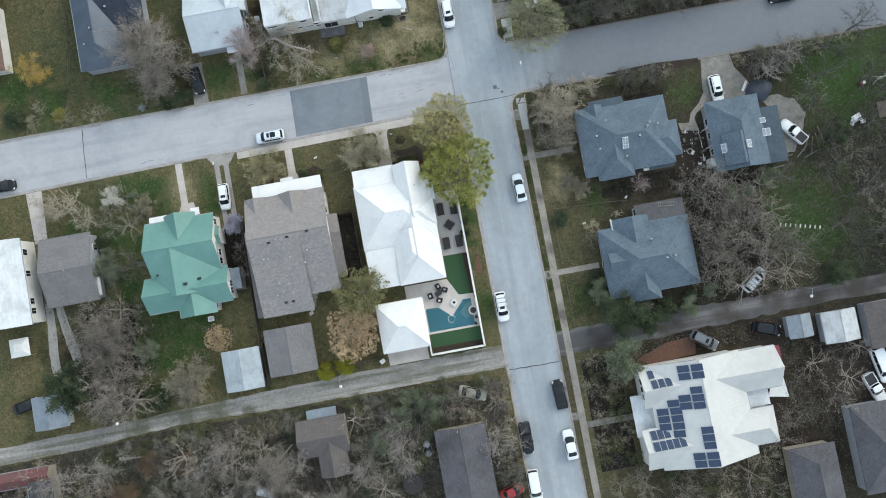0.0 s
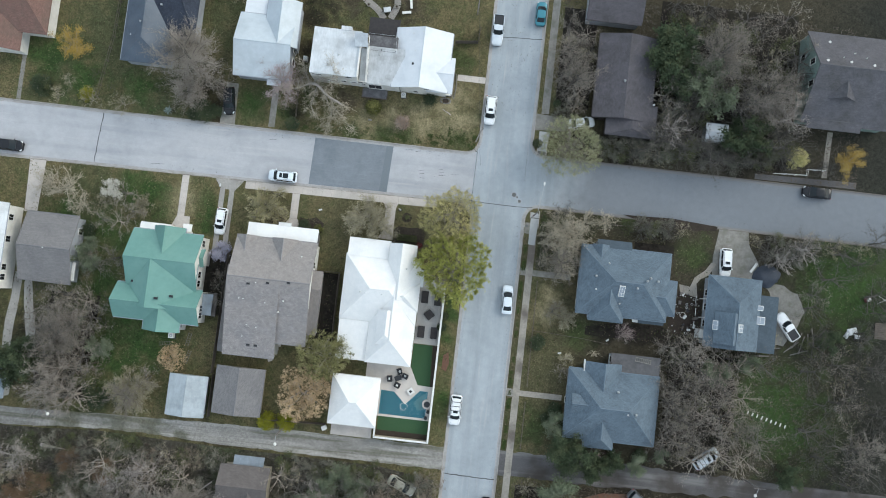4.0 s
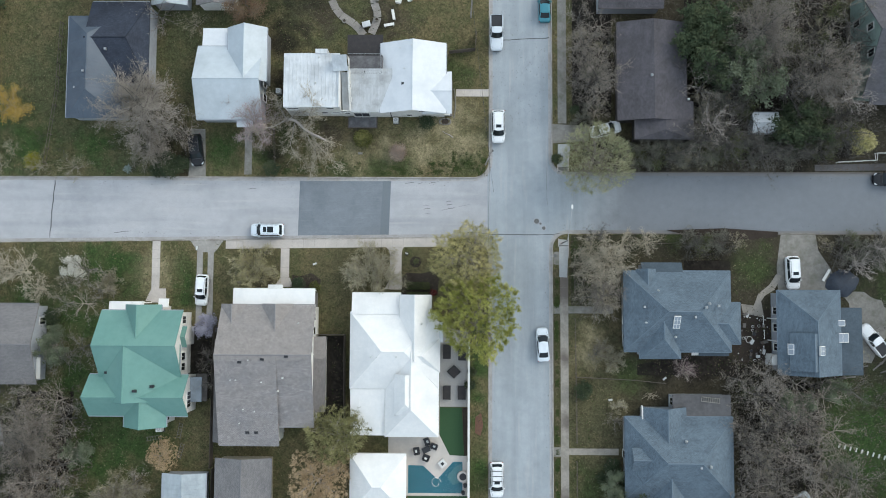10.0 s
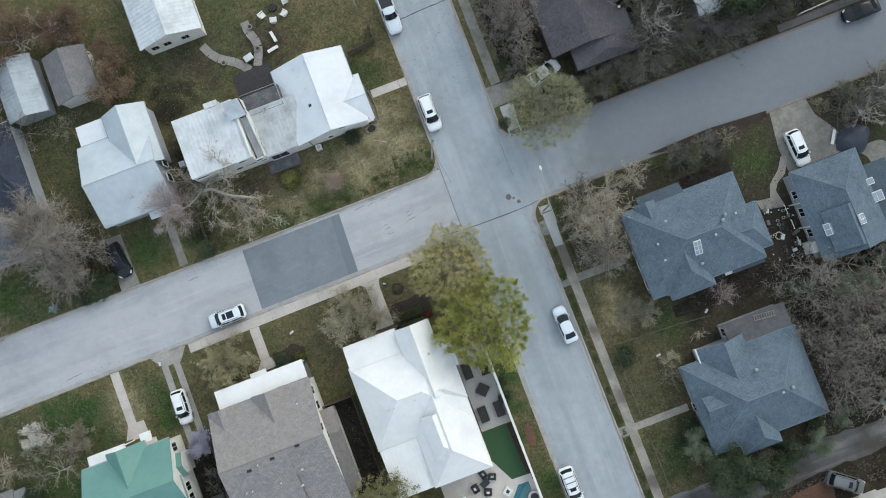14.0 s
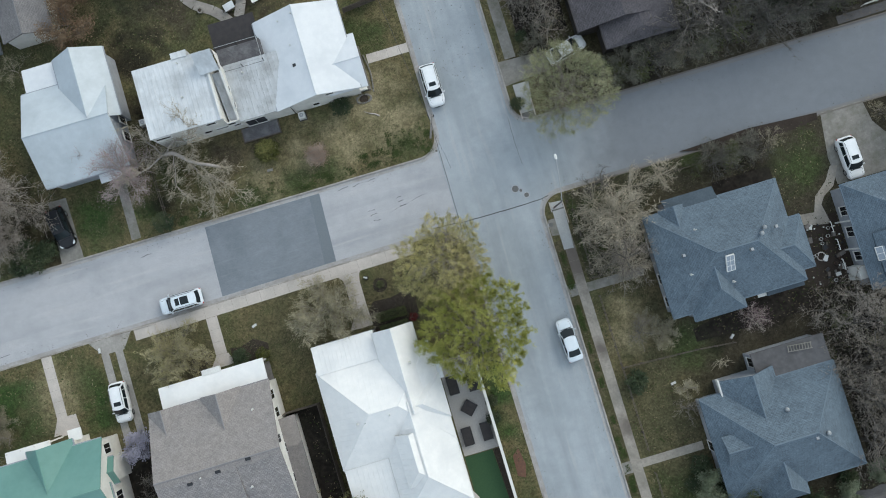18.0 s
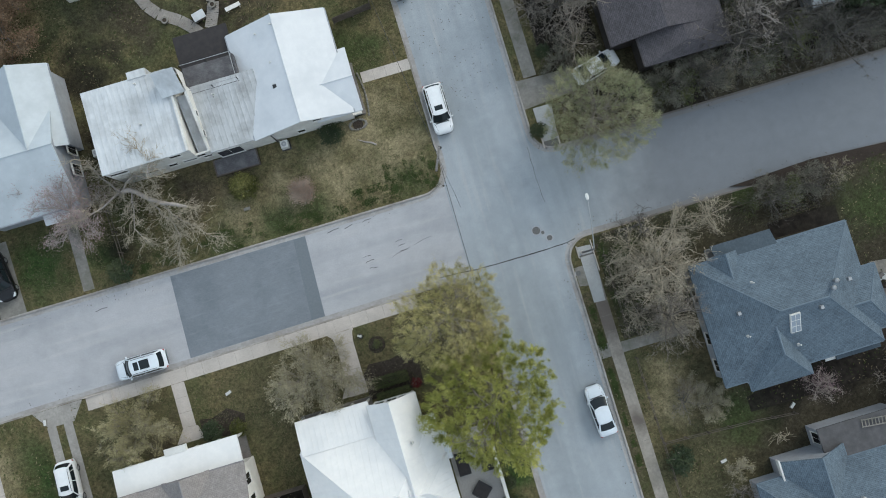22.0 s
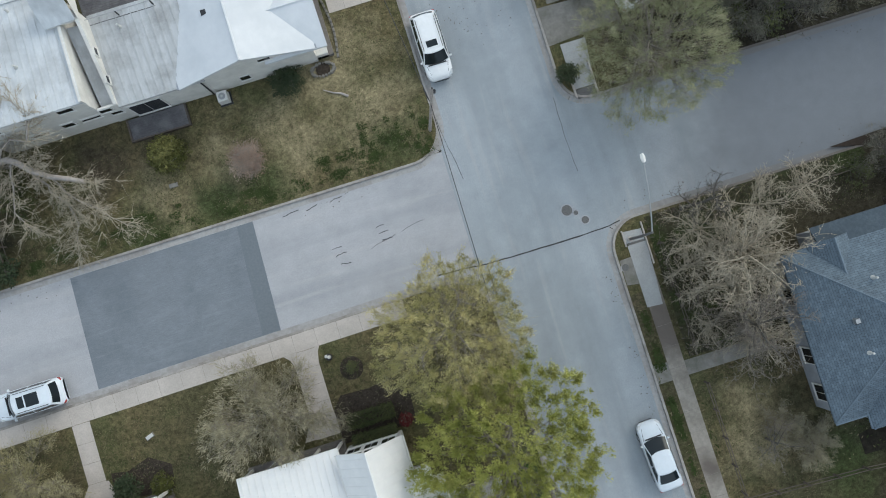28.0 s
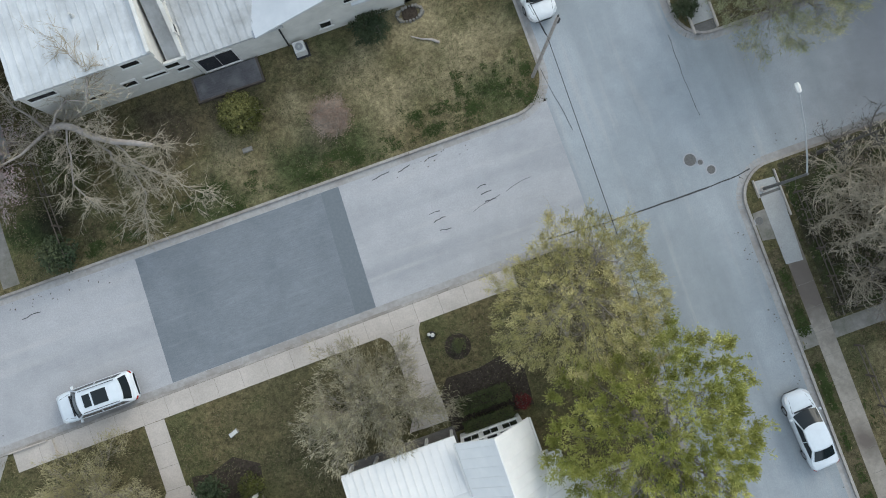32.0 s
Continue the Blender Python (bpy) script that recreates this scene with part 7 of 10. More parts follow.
bare_tree(53, 7.4, 2.6, "dark_bark", "thin bare tree with a dark stem at the kerb", at=pose(20.9, 29.2, GZ), least=0.012, limbs=8, forks=5, twigs=5, fine=3, trunk=0.14, lean=0.16)
bareC = bare_tree(33, 6.2, 5.0, "dark_bark", "bare dark spreading tree", at=pose(40.0, 44.0, GZ), limbs=9, forks=8, twigs=6, fine=3, trunk=0.18, segs=(4, 2, 1))
bareD = bare_tree(34, 5.0, 4.4, "bark", "bare grey spreading tree", at=pose(46.2, 3.2, GZ), limbs=10, forks=7, twigs=6, fine=2, trunk=0.16, segs=(4, 2, 1))


def old_tree(limbs, label, at, bark="pale_bark", seed=7):
    """A tree of given crooked limbs, each with side branches and fine twigs."""
    rng = np.random.default_rng(seed)
    t = thing("tree", label, "tree", "trees", at)
    heavy, light = [], []
    for pts, r0, r1 in limbs:
        pts = [np.array(p, float) for p in pts]
        n = len(pts) - 1
        fine_pts = []
        for a, b in zip(pts[:-1], pts[1:]):
            fine_pts += [a + (b - a) * f + rng.normal(0, 0.06, 3) for f in (0, 0.5)]
        fine_pts.append(pts[-1])
        m = len(fine_pts) - 1
        heavy.append((fine_pts, [r0 + (r1 - r0) * k / m for k in range(m + 1)]))
        for _ in range(8 * n):
            i = int(rng.integers(1, m + 1))
            q = fine_pts[i]
            d = (fine_pts[i] - fine_pts[i - 1]) / np.linalg.norm(fine_pts[i] - fine_pts[i - 1]) + rng.normal(0, 0.85, 3)
            d = d / np.linalg.norm(d)
            L = rng.uniform(0.6, 1.8)
            br = [q + d * L * f + rng.normal(0, 0.17, 3) * min(1, 3 * f) for f in (0, 0.35, 0.7, 1)]
            light.append((br, [0.03, 0.024, 0.018, 0.012]))
            for _ in range(8):
                a = br[int(rng.integers(1, 4))]
                e = d + rng.normal(0, 0.75, 3)
                tw = a + e / np.linalg.norm(e) * rng.uniform(0.3, 1.0)
                light.append(([a, (a + tw) / 2 + rng.normal(0, 0.06, 3), tw], [0.018, 0.014, 0.01]))
                for _ in range(3):
                    f = tw + (e / np.linalg.norm(e) + rng.normal(0, 0.7, 3)) * rng.uniform(0.15, 0.4)
                    light.append(([(a + tw) / 2 if rng.random() < 0.5 else tw, f], [0.011, 0.007]))
    part("trunk", tubes(heavy, 6), M[bark], t)
    tagged(part("twig_mass", tubes(light, 3, 1, 0.009), M["tan_bark"], t), kind="stuff")
    return t


main_limbs = [
    ([(0, 0, -0.1), (0.2, -0.4, 1.4), (1.0, -0.6, 2.6)], 0.34, 0.26),
    ([(1.0, -0.6, 2.6), (2.3, -1.2, 3.1), (4.3, -2.8, 3.3), (6.4, -3.8, 3.4)], 0.24, 0.15),
    ([(2.6, -1.4, 3.0), (3.5, -2.6, 2.8), (3.8, -3.6, 2.6), (4.6, -4.7, 2.5), (4.8, -6.0, 2.3), (4.2, -7.3, 2.0)], 0.085, 0.03),
    ([(4.2, -2.7, 3.2), (4.9, -4.0, 3.1), (6.4, -5.6, 2.8), (7.6, -6.8, 2.6)], 0.05, 0.02),
]
side_limbs = [
    ([(1.0, -0.6, 2.6), (2.6, 0.2, 3.8), (4.2, -0.6, 4.8), (4.8, 0.7, 5.3), (4.3, 1.8, 5.6)], 0.08, 0.03),
    ([(0.6, -0.5, 2.2), (-1.0, -1.6, 3.2), (-2.4, -2.4, 4.0)], 0.12, 0.04),
    ([(0.4, -0.3, 2.0), (-0.4, 1.0, 3.4), (-0.6, 2.4, 4.6)], 0.09, 0.03),
    ([(1.8, -1.0, 2.9), (1.6, -2.6, 3.0), (1.2, -4.2, 2.8), (1.8, -5.6, 2.4)], 0.07, 0.03),
]
old_tree(main_limbs + side_limbs, "old tree with pale crooked limbs over the lawn", pose(-22.5, 46.0, GZ))
woodA = bare_tree(38, 6.0, 4.8, "bark", "bare grey tree of the thicket", at=pose(-44, -22, GZ), limbs=8, forks=6, twigs=5, fine=2, trunk=0.17, segs=(4, 2, 1))
woodB = bare_tree(39, 5.2, 4.4, "straw_bark", "pale bare tree of the thicket", at=pose(-34, -20, GZ), limbs=8, forks=6, twigs=5, fine=2, trunk=0.16, flat=0.2, segs=(4, 2, 1))
woodC = bare_tree(40, 5.6, 4.6, "dark_bark", "dark bare tree of the thicket", at=pose(46, 55, GZ), limbs=8, forks=6, twigs=5, fine=2, trunk=0.16, segs=(4, 2, 1))
woodP = bare_tree(76, 5.6, 4.6, "pale_bark", "pale grey bare tree of the thicket", at=pose(-60.3, -19.6, GZ), least=0.014, limbs=11, forks=8, twigs=7, fine=3, trunk=0.09, flat=0.5, segs=(4, 2, 1))
put(woodP, -39.3, -19.4, 120, 1.05)
put(woodP, -44.6, -20.4, 220, 0.9)
put(woodP, -66.0, -20.0, 20, 1.0)
put(woodP, -13.5, -20.5, 300, 0.8)
scrub = bare_tree(36, 2.4, 2.7, "straw_bark", "low thicket of bare brush", "dry_twig", 3600, 0.26, pose(-62, -22, GZ), leaf_slim=0.08, tuft=8, least=0.011, limbs=9, forks=5, twigs=4, fine=1, trunk=0.075, low=0.03, name="brush", segs=(4, 2, 1))
scrubg = bare_tree(37, 2.2, 2.6, "dark_bark", "low thicket of green-brown brush", "hedge_leaf", 950, 0.24, pose(-12, -17, GZ), limbs=9, forks=4, twigs=4, fine=1, trunk=0.07, low=0.03, name="brush", segs=(4, 2, 1))
scrubr = bare_tree(41, 2.2, 2.6, "bark", "low thicket of grey-brown brush", "dead_leaf", 3600, 0.26, pose(-52, -20, GZ), leaf_slim=0.12, tuft=8, least=0.011, limbs=9, forks=4, twigs=4, fine=1, trunk=0.07, low=0.03, name="brush", segs=(4, 2, 1))
M["moss_grey"] = leaf("grey_green_brush_twigs", (0.19, 0.185, 0.15), (0.105, 0.105, 0.082), (0.27, 0.26, 0.215))
mossy = bare_tree(72, 2.4, 2.5, "bark", "low dense brush of grey-green twigs", "moss_grey", 7000, 0.26, pose(28.4, 40.9, GZ), leaf_slim=0.08, tuft=10, least=0.01, limbs=12, forks=6, twigs=5, fine=2, trunk=0.06, low=0.04, name="brush", segs=(4, 2, 1))
for x, y, a, s in ((31.2, 41.0, 50, 1.0), (33.6, 41.4, 110, 0.9), (36.0, 41.2, 170, 1.1), (38.6, 41.6, 230, 1.0), (41.2, 42.6, 290, 0.9), (43.8, 41.4, 340, 1.0), (47.0, 41.8, 20, 1.05), (49.6, 41.0, 80, 0.95), (38.0, 46.6, 140, 1.1), (40.4, 48.4, 200, 1.1), (27.0, 40.4, 260, 0.7), (25.6, 41.6, 310, 0.6), (19.6, 45.6, 30, 0.6), (21.0, 47.0, 100, 0.7), (53.4, 42.6, 190, 1.0), (55.6, 46.6, 220, 1.1), (34.6, 28.9, 40, 0.7), (38.6, 28.8, 120, 0.75), (36.6, 28.2, 200, 0.6), (57.4, 27.2, 300, 1.0), (60.0, 26.4, 20, 1.0)):
    put(mossy, x, y, a, s)
forked = bare_tree(73, 6.0, 4.0, "pale_bark", "bare tree with pale forked limbs above the brush", at=pose(37.3, 44.4, GZ), fat=1.3, least=0.02, limbs=12, forks=6, twigs=4, fine=1, trunk=0.2, low=0.2)
put(forked, 56.2, 48.6, 150, 1.1)
put(forked, 60.6, 27.4, 250, 0.9)
put(forked, 57.6, 25.2, 20, 0.75)
for x, y, a, s in ((-40.6, 41.6, 80, 0.52), (-42.2, 48.8, 200, 0.6), (-55.4, 1.2, 130, 0.8), (-47, 66, 200, 0.8), (-33, -24, 60, 0.75),):
    put(bareA, x, y, a, s)
for x, y, a, s in ((-54.6, 4.6, 260, 0.75), (-57.4, -6.2, 330, 1.05), (22.2, 20.4, 120, 0.85), (-44.6, -8.2, 20, 0.85), (-54.6, -8.0, 190, 0.9), (44.6, 10.4, 260, 0.7), (20.6, 50.5, 60, 0.8), (20.2, 55.4, 150, 0.8), (72.5, -4, 100, 1.0),):
    put(bareB, x, y, a, s)
for x, y, a, s in ((44.2, 40.6, 30, 0.9), (50.2, 41.4, 140, 0.9), (55.4, 26.6, 260, 0.75), (41.6, 49.8, 200, 1.0), (39.4, 54.8, 300, 1.0), (60.6, 28.0, 60, 0.75), (73, 30, 90, 0.9), (34.6, 27.8, 70, 0.55), (39.2, 27.6, 170, 0.5), (31.4, 40.9, 15, 0.6), (63.4, 41.6, 45, 0.6),):
    put(bareC, x, y, a, s)
for x, y, a, s in ((43.0, -1.6, 80, 1.1), (41.2, -5.0, 20, 1.05), (41.4, 0.6, 290, 1.15), (40.7, 9.4, 140, 0.75), (55.6, -3.8, 60, 1.1), (49.8, -1.0, 200, 1.1), (42.6, 7.6, 310, 1.0), (41.0, 3.0, 100, 0.9), (53.2, -3.4, 20, 0.9), (45.8, -5.6, 150, 0.9), (49.0, 4.4, 250, 1.0), (50.8, 8.6, 190, 0.85), (47.0, -32.6, 10, 1.0), (50.4, -29.4, 130, 0.8), (57.6, -28.0, 240, 0.9),):
    put(bareD, x, y, a, s)
for x, y, a, s in ((21.5, 12.8, 15, 0.5), (24.0, 3.6, 300, 0.45), (-32.4, 11.6, 40, 0.6), (-31.8, 8.6, 140, 0.5), (-42.2, -5.2, 20, 0.7), (61.4, 27.6, 10, 0.6),):
    put(bareD, x, y, a, s)
for x, y, a, s in ((52, 51, 10, 0.9), (44, 57, 80, 0.9)):
    put(bareA, x, y, a, s)
for x, y, a, s in ((48.4, 49.4, 100, 1.2), (36.4, 42.6, 200, 1.1), (56, 44, 300, 1.05), (56, 56, 15, 1.1)):
    put(bareC, x, y, a, s)
rnd = random.Random(4)
HOUSES = [(-43, -28.5, 60.5, 70.5), (-29, -19.5, -27, -15), (-7.6, 2.4, -37, -21.2), (-14.5, -8.6, -33, -27), (23.4, 35.2, 41.5, 60), (57, 74, 44.5, 65), (21, 32, 60.5, 73), (42.8, 47.4, 43, 47.2), (24.5, 51, -35, -17), (51.5, 64, -21, -13.5), (47, 73, -47, -30), (64, 73, -23, -14), (44.5, 63, 9.5, 30), (23.5, 41.5, -9.5, 26.5)]


def thicket(kinds, count, x0, x1, y0, y1, lo, hi, gap):
    """Trees or brush strewn over a rectangle, clear of the houses and of each other."""
    spots = []
    for _ in range(count * 6):
        x, y = rnd.uniform(x0, x1), rnd.uniform(y0, y1)
        if any(a < x < b and c < y < d for a, b, c, d in HOUSES) or any((x - p) ** 2 + (y - q) ** 2 < gap * gap for p, q in spots):
            continue
        spots.append((x, y))
        put(rnd.choice(kinds), x, y, rnd.uniform(0, 360), rnd.uniform(lo, hi))
        if len(spots) >= count:
            break


thicket((woodC, woodC), 18, 62, 80, -9.5, 28, 0.8, 1.15, 4.0)
thicket((woodA, woodB, woodC), 9, 40, 56, -9, 9, 0.8, 1.1, 3.0)
thicket((woodA, woodB, scrubg, mossy), 18, -58.5, -51.0, -10, 7.5, 0.8, 1.1, 2.6)
thicket((scrub, scrubg), 6, -66, -42, 39.4, 43.5, 0.4, 0.6, 3.0)
thicket((woodA, scrub, woodB), 9, -54, -47, 8, 26, 0.55, 0.8, 2.6)
thicket((woodA, woodB, scrub), 14, -42, -33, 59, 72, 0.7, 1.0, 2.6)
thicket((woodA, woodB, woodC, scrub), 18, 3, 6.4, -42, -16.5, 0.4, 0.7, 1.6)
thicket((scrub, scrubg, scrubg, mossy), 26, -60, 5, -17.6, -15.6, 0.6, 0.9, 1.8)
# woods and brush south of the alleys, and the northeast thicket
thicket((woodP, woodA, woodB, woodP, woodC), 72, -84, 3, -42, -17.5, 0.7, 1.1, 2.8)
thicket((scrub, scrubg, mossy, scrubr, mossy), 104, -84, 5, -42, -16.6, 0.75, 1.2, 2.2)
thicket((woodC, woodA), 34, 35.5, 58, 41.5, 66, 0.8, 1.15, 3.6)
thicket((scrub, scrubg, scrubg), 40, 35.5, 58, 40.2, 64, 0.7, 1.15, 2.4)
thicket((woodA, woodB), 9, 19, 23.4, 46.5, 62, 0.6, 0.8, 2.4)
thicket((woodA, woodB, woodB), 12, 41.5, 53, -8.5, 9.2, 0.75, 1.05, 3.2)
thicket((scrub, scrubg), 10, 41.5, 53, -9.0, 9.2, 0.6, 0.9, 3.0)
thicket((woodA, woodC), 6, 66, 78, -9.6, 12, 0.7, 1.0, 4.2)
thicket((woodA, woodB), 8, -59, -52.5, -10, 7, 0.8, 1.1, 3.4)
thicket((scrub, scrubr), 10, -59.5, -53, -10.5, 7, 0.7, 1.0, 2.6)
thicket((woodA, woodB), 9, 19, 52, -44, -35.4, 0.7, 1.0, 3.4)
thicket((scrub, scrubg), 14, 19, 50, -44, -35.4, 0.7, 1.0, 2.8)
thicket((woodB, woodC), 8, 51.2, 64, -34, -21, 0.6, 0.9, 3.2)
thicket((scrub, scrubg), 12, 18.8, 24.6, -33, -15.5, 0.55, 0.8, 2.2)
thicket((woodA, woodC), 5, 62, 76, 12, 30, 0.7, 0.9, 4.5)
for x, y in ((27.5, 40.6), (30.2, 40.2), (33.4, 40.6), (36.6, 40.3), (22.4, 47.4), (21.2, 52.6), (22.6, 56.0), (19.6, 58.2), (22.0, 39.9), (32.8, 28.4), (36.2, 28.3), (41.4, 28.6), (53.8, 28.4), (57.4, 28.6), (62.2, 28.9), (66.8, 28.6), (71.2, 28.8), (-57.6, 38.9), (-52.4, 38.8), (-63.4, 39.2), (-57.0, 6.0), (-58.6, -3.0), (-54.0, 4.6), (-45.0, -10.0), (58.0, 12.6), (64.0, 12.0), (20.6, -18.2), (22.2, -21.2), (21.6, -30.0), (24.2, -35.6), (29.6, -36.2), (36.0, -36.4), (42.0, -35.4), (1.6, -15.9), (4.4, -19.0)):
    put(rnd.choice((scrub, scrub, scrubg)), x, y, rnd.uniform(0, 360), rnd.uniform(0.5, 0.85))
for x, y, a, s in ((30.4, -10.6, 120, 0.7), (35.8, 55.6, 30, 1.0), (38.2, 53.4, 140, 1.0), (48.4, 44.2, 200, 0.95), (51.6, 44.6, 80, 0.8), (36.8, 58.6, 10, 1.0), (33.6, -9.8, 200, 0.5), (-66.5, 62, 10, 0.9), (-61.6, -3.4, 80, 0.8), (62.0, -9.0, 90, 0.6), (66.8, 13.2, 45, 0.55)):
    put(cedar, x, y, a, s)
for x, y, a, s in ((25.4, -16.2, 40, 0.9), (48.6, 6.4, 130, 0.6), (44.0, 51.2, 100, 0.95), (-12.0, -19.2, 200, 0.6), (-9.2, -17.0, 300, 0.55), (-5.8, -18.4, 30, 0.55), (-15.0, -22.4, 77, 0.55), (37.8, -10.0, 60, 0.45), (41.6, -8.2, 20, 0.35), (-53.7, 13.2, 80, 0.62), (-54.4, 15.2, 200, 0.4), (-57.6, 16.8, 10, 0.45), (-50.1, -0.8, 140, 0.55), (24.0, -5.0, 60, 0.55), (54.0, 8.0, 0, 0.5)):
    put(oak, x, y, a, s)
for x, y, a, s in ((-28.0, 61.8, 200, 0.75), (-27.4, 65.6, 90, 0.7), (-31.0, 71.0, 150, 0.8), (-42.0, 69.5, 120, 0.9), (-46.5, 71.5, 210, 0.9), (-32.4, 71.4, 20, 0.7), (-75, -28, 0, 0.5), (-46.8, -20.4, 70, 0.55), (-53, -19.0, 50, 0.5), (-57.4, -23.4, 10, 0.65), (-60.6, -25.6, 140, 0.5)):
    put(rust, x, y, a, s)
put(tan, -38.6, -1.4, 60, 0.5)
put(magenta, 31.0, -8.9, 50, 0.7)
ag = thing("agave", "spiky pale blue-green agave beside the kerb", "agave", "", pose(-45.2, 38.7, GZ))
rng_ = random.Random(61)
for k in range(26):
    a, e, L = 2.4 * k, rng_.uniform(0.25, 1.1), rng_.uniform(0.7, 1.05)
    d = Vector((math.cos(a) * math.cos(e), math.sin(a) * math.cos(e), math.sin(e)))
    part("leaf", Mesh().tube([(0, 0, 0), d * L * 0.4, d * L * 0.8, d * L], [0.07, 0.085, 0.05, 0.008], 5), M["agave_leaf"], ag)
bush(77, 1.3, 1.2, "lime_leaf", 2600, 0.14, "loose yellow-green shrub on the lawn", pose(-58.8, 39.8, GZ), stems=16)
put(bloom, 33.6, -8.2, 10, 0.3)

put(gold, 67.4, 43.0, 100, 0.85)
bush(74, 1.7, 2.0, "olive_leaf", 4200, 0.2, "yellow-olive bush under the bare trees", pose(50.3, 45.3, GZ), stems=22)
bush(75, 1.8, 2.2, "olive_leaf", 4600, 0.2, "round pale olive bush beside the path", pose(59.3, 42.8, GZ), stems=22)
bush(60, 1.7, 2.4, "hedge_leaf", 5200, 0.15, "tangled dark evergreen shrub under the old tree", pose(-21.9, 43.6, GZ), stems=18, twiggy=8)
# clipped and round bushes
bush(51, 1.25, 1.7, "bush_green", 9000, 0.15, "round yellow-green bush on the lawn", pose(-11.4, 43.1, GZ), stems=34)
bush(52, 1.3, 1.6, "bush_pink", 6500, 0.085, "round twiggy pinkish bush on the lawn", pose(-6.3, 41.1, GZ), bark="bark", stems=56, twiggy=16)
bush(53, 1.2, 1.2, "cedar", 4200, 0.13, "dense dark green shrub against the house", pose(-2.3, 45.5, GZ))
bush(55, 0.45, 0.5, "hedge_leaf", 700, 0.08, "small dark bush in a round bed", pose(-3.7, 25.6, GZ), bark="dark_bark")
slab("bed_round", [(-3.75 + 0.8 * math.cos(0.35 * k), 25.55 + 0.8 * math.sin(0.35 * k)) for k in range(18)], M["mulch"], "round dark mulch bed on the front lawn", "flower bed", 0.03)
lime = bush(56, 1.5, 1.6, "lime_leaf", 3600, 0.18, "bright yellow-green bush beside the alley", pose(-22.4, -9.9, GZ))
put(lime, -19.2, -9.7, 80, 1.0, 1.1)
bush(57, 0.85, 0.9, "bush_green", 2200, 0.12, "round yellow-green bush by the porch", pose(-18.0, 21.9, GZ))
dark_bush = bush(58, 1.0, 1.1, "cedar", 2000, 0.17, "dense dark green garden shrub", pose(-20.3, 22.3, GZ))
for x, y, s in ((19.8, 7.7, 1.3), (-66.3, 40.6, 1.7), (-66.0, 39.4, 1.0), (-24.4, 38.8, 1.2), (4.0, 8.4, 0.8), (4.3, 10.2, 0.7), (23.8, -2.8, 1.2), (38.4, -8.6, 1.2), (16.3, 40.3, 0.8), (36.2, 60.2, 1.6), (18.9, 47.4, 0.7), (-37.4, 39.4, 1.3), (-39.0, 38.8, 1.5), (-40.8, 38.7, 1.2), (-39.4, 40.2, 1.2), (-55.2, 17.4, 1.2), (-49.8, -9.5, 1.6), (-51.4, -8.2, 1.2), (26.3, -5.2, 1.2), (22.4, -4.4, 0.9)):
    put(dark_bush, x, y, rnd.uniform(0, 360), s)
for x0, x1, y0, y1 in ((-5.0, -1.7, 21.65, 22.65), (-5.0, -1.9, 20.35, 21.25)):
    hd = thing("hedge", "clipped dark green hedge in front of the white house", "hedge", "hedges", pose(x0, y0, GZ))
    g = np.array([(x, y, z) for x in np.arange(0.1, x1 - x0, 0.16) for y in np.arange(0.08, y1 - y0, 0.14) for z in (0.3, 0.55, 0.78)])
    part("foliage", leaves(g, 7000, (0.07, 0.07, 0.07), 0.1, int(y0 * 10), 0.5), M["hedge_leaf"], hd)
    part("woody_core", Mesh().box(0.12, x1 - x0 - 0.1, 0.12, y1 - y0 - 0.1, -0.02, 0.7, 0.1), M["mulch"], hd)
bush(59, 0.5, 0.7, "red_leaf", 900, 0.1, "small dark red shrub beside the hedge", pose(-1.2, 21.2, GZ))
slab("bed_white_house", [(-5.7, 20.8), (-0.6, 20.8), (-0.4, 23.2), (-1.4, 24.2), (-3.0, 23.9), (-5.0, 24.0), (-5.7, 23.2)], M["mulch"], "dark mulch bed in front of the white house", "flower bed", 0.03)
slab("bed_grey_house", [(-21.4, 21.6), (-17.4, 21.4), (-17.2, 23.0), (-18.6, 23.9), (-20.2, 23.4), (-21.3, 23.6)], M["mulch"], "dark mulch bed in front of the grey house", "flower bed", 0.03)
slab("verge_east", rect(15.75, 16.75, -60, 24.6), M["verge"], "brown leafy verge beside the kerb", "verge", 0.01)


# ---- grass, weeds and fallen leaves ----
# paved strips and houses where nothing is strewn
PAVED = [(16.7, 17.95, -60, 29.6), (15.6, 18.1, 24.6, 29.6), (15.6, 18.6, 38, 46), (-30.9, -0.2, 26.9, 28.6), (-7.5, -5.6, 20, 28), (-23.1, -21.6, 20, 28), (-41.5, -40.1, 19, 29), (-35.1, -32.4, 16, 29), (-13, 4.2, -11, 21), (-32, -15.5, 0, 21.9), (-48, -34, 2.5, 19.6), (-21.7, 1.6, 44.5, 57.5), (-34.6, -24.5, 44.8, 58.5), (1.7, 6.8, 49.2, 50.6)]
BUILT = [(16.4, 18.2, 38, 90), (18, 24.5, 18.2, 19.5), (18, 25, -1.5, -0.3), (24, 41, 12.2, 26), (24, 40, -9, 9.7), (-36.7, -33.9, 37, 45), (-28.6, -27.2, 37, 45), (47, 63, 10, 30), (24, 35, 42, 60), (-420, 6.6, -15.6, -10.7), (15.6, 420, -14.5, -10.2), (25, 51, -34.5, -17.5), (-64.5, -55.5, 8, 20), (-52.5, -41, 45, 58), (15.6, 23, 42.3, 45.6)]
KEEP_OFF = PAVED + BUILT


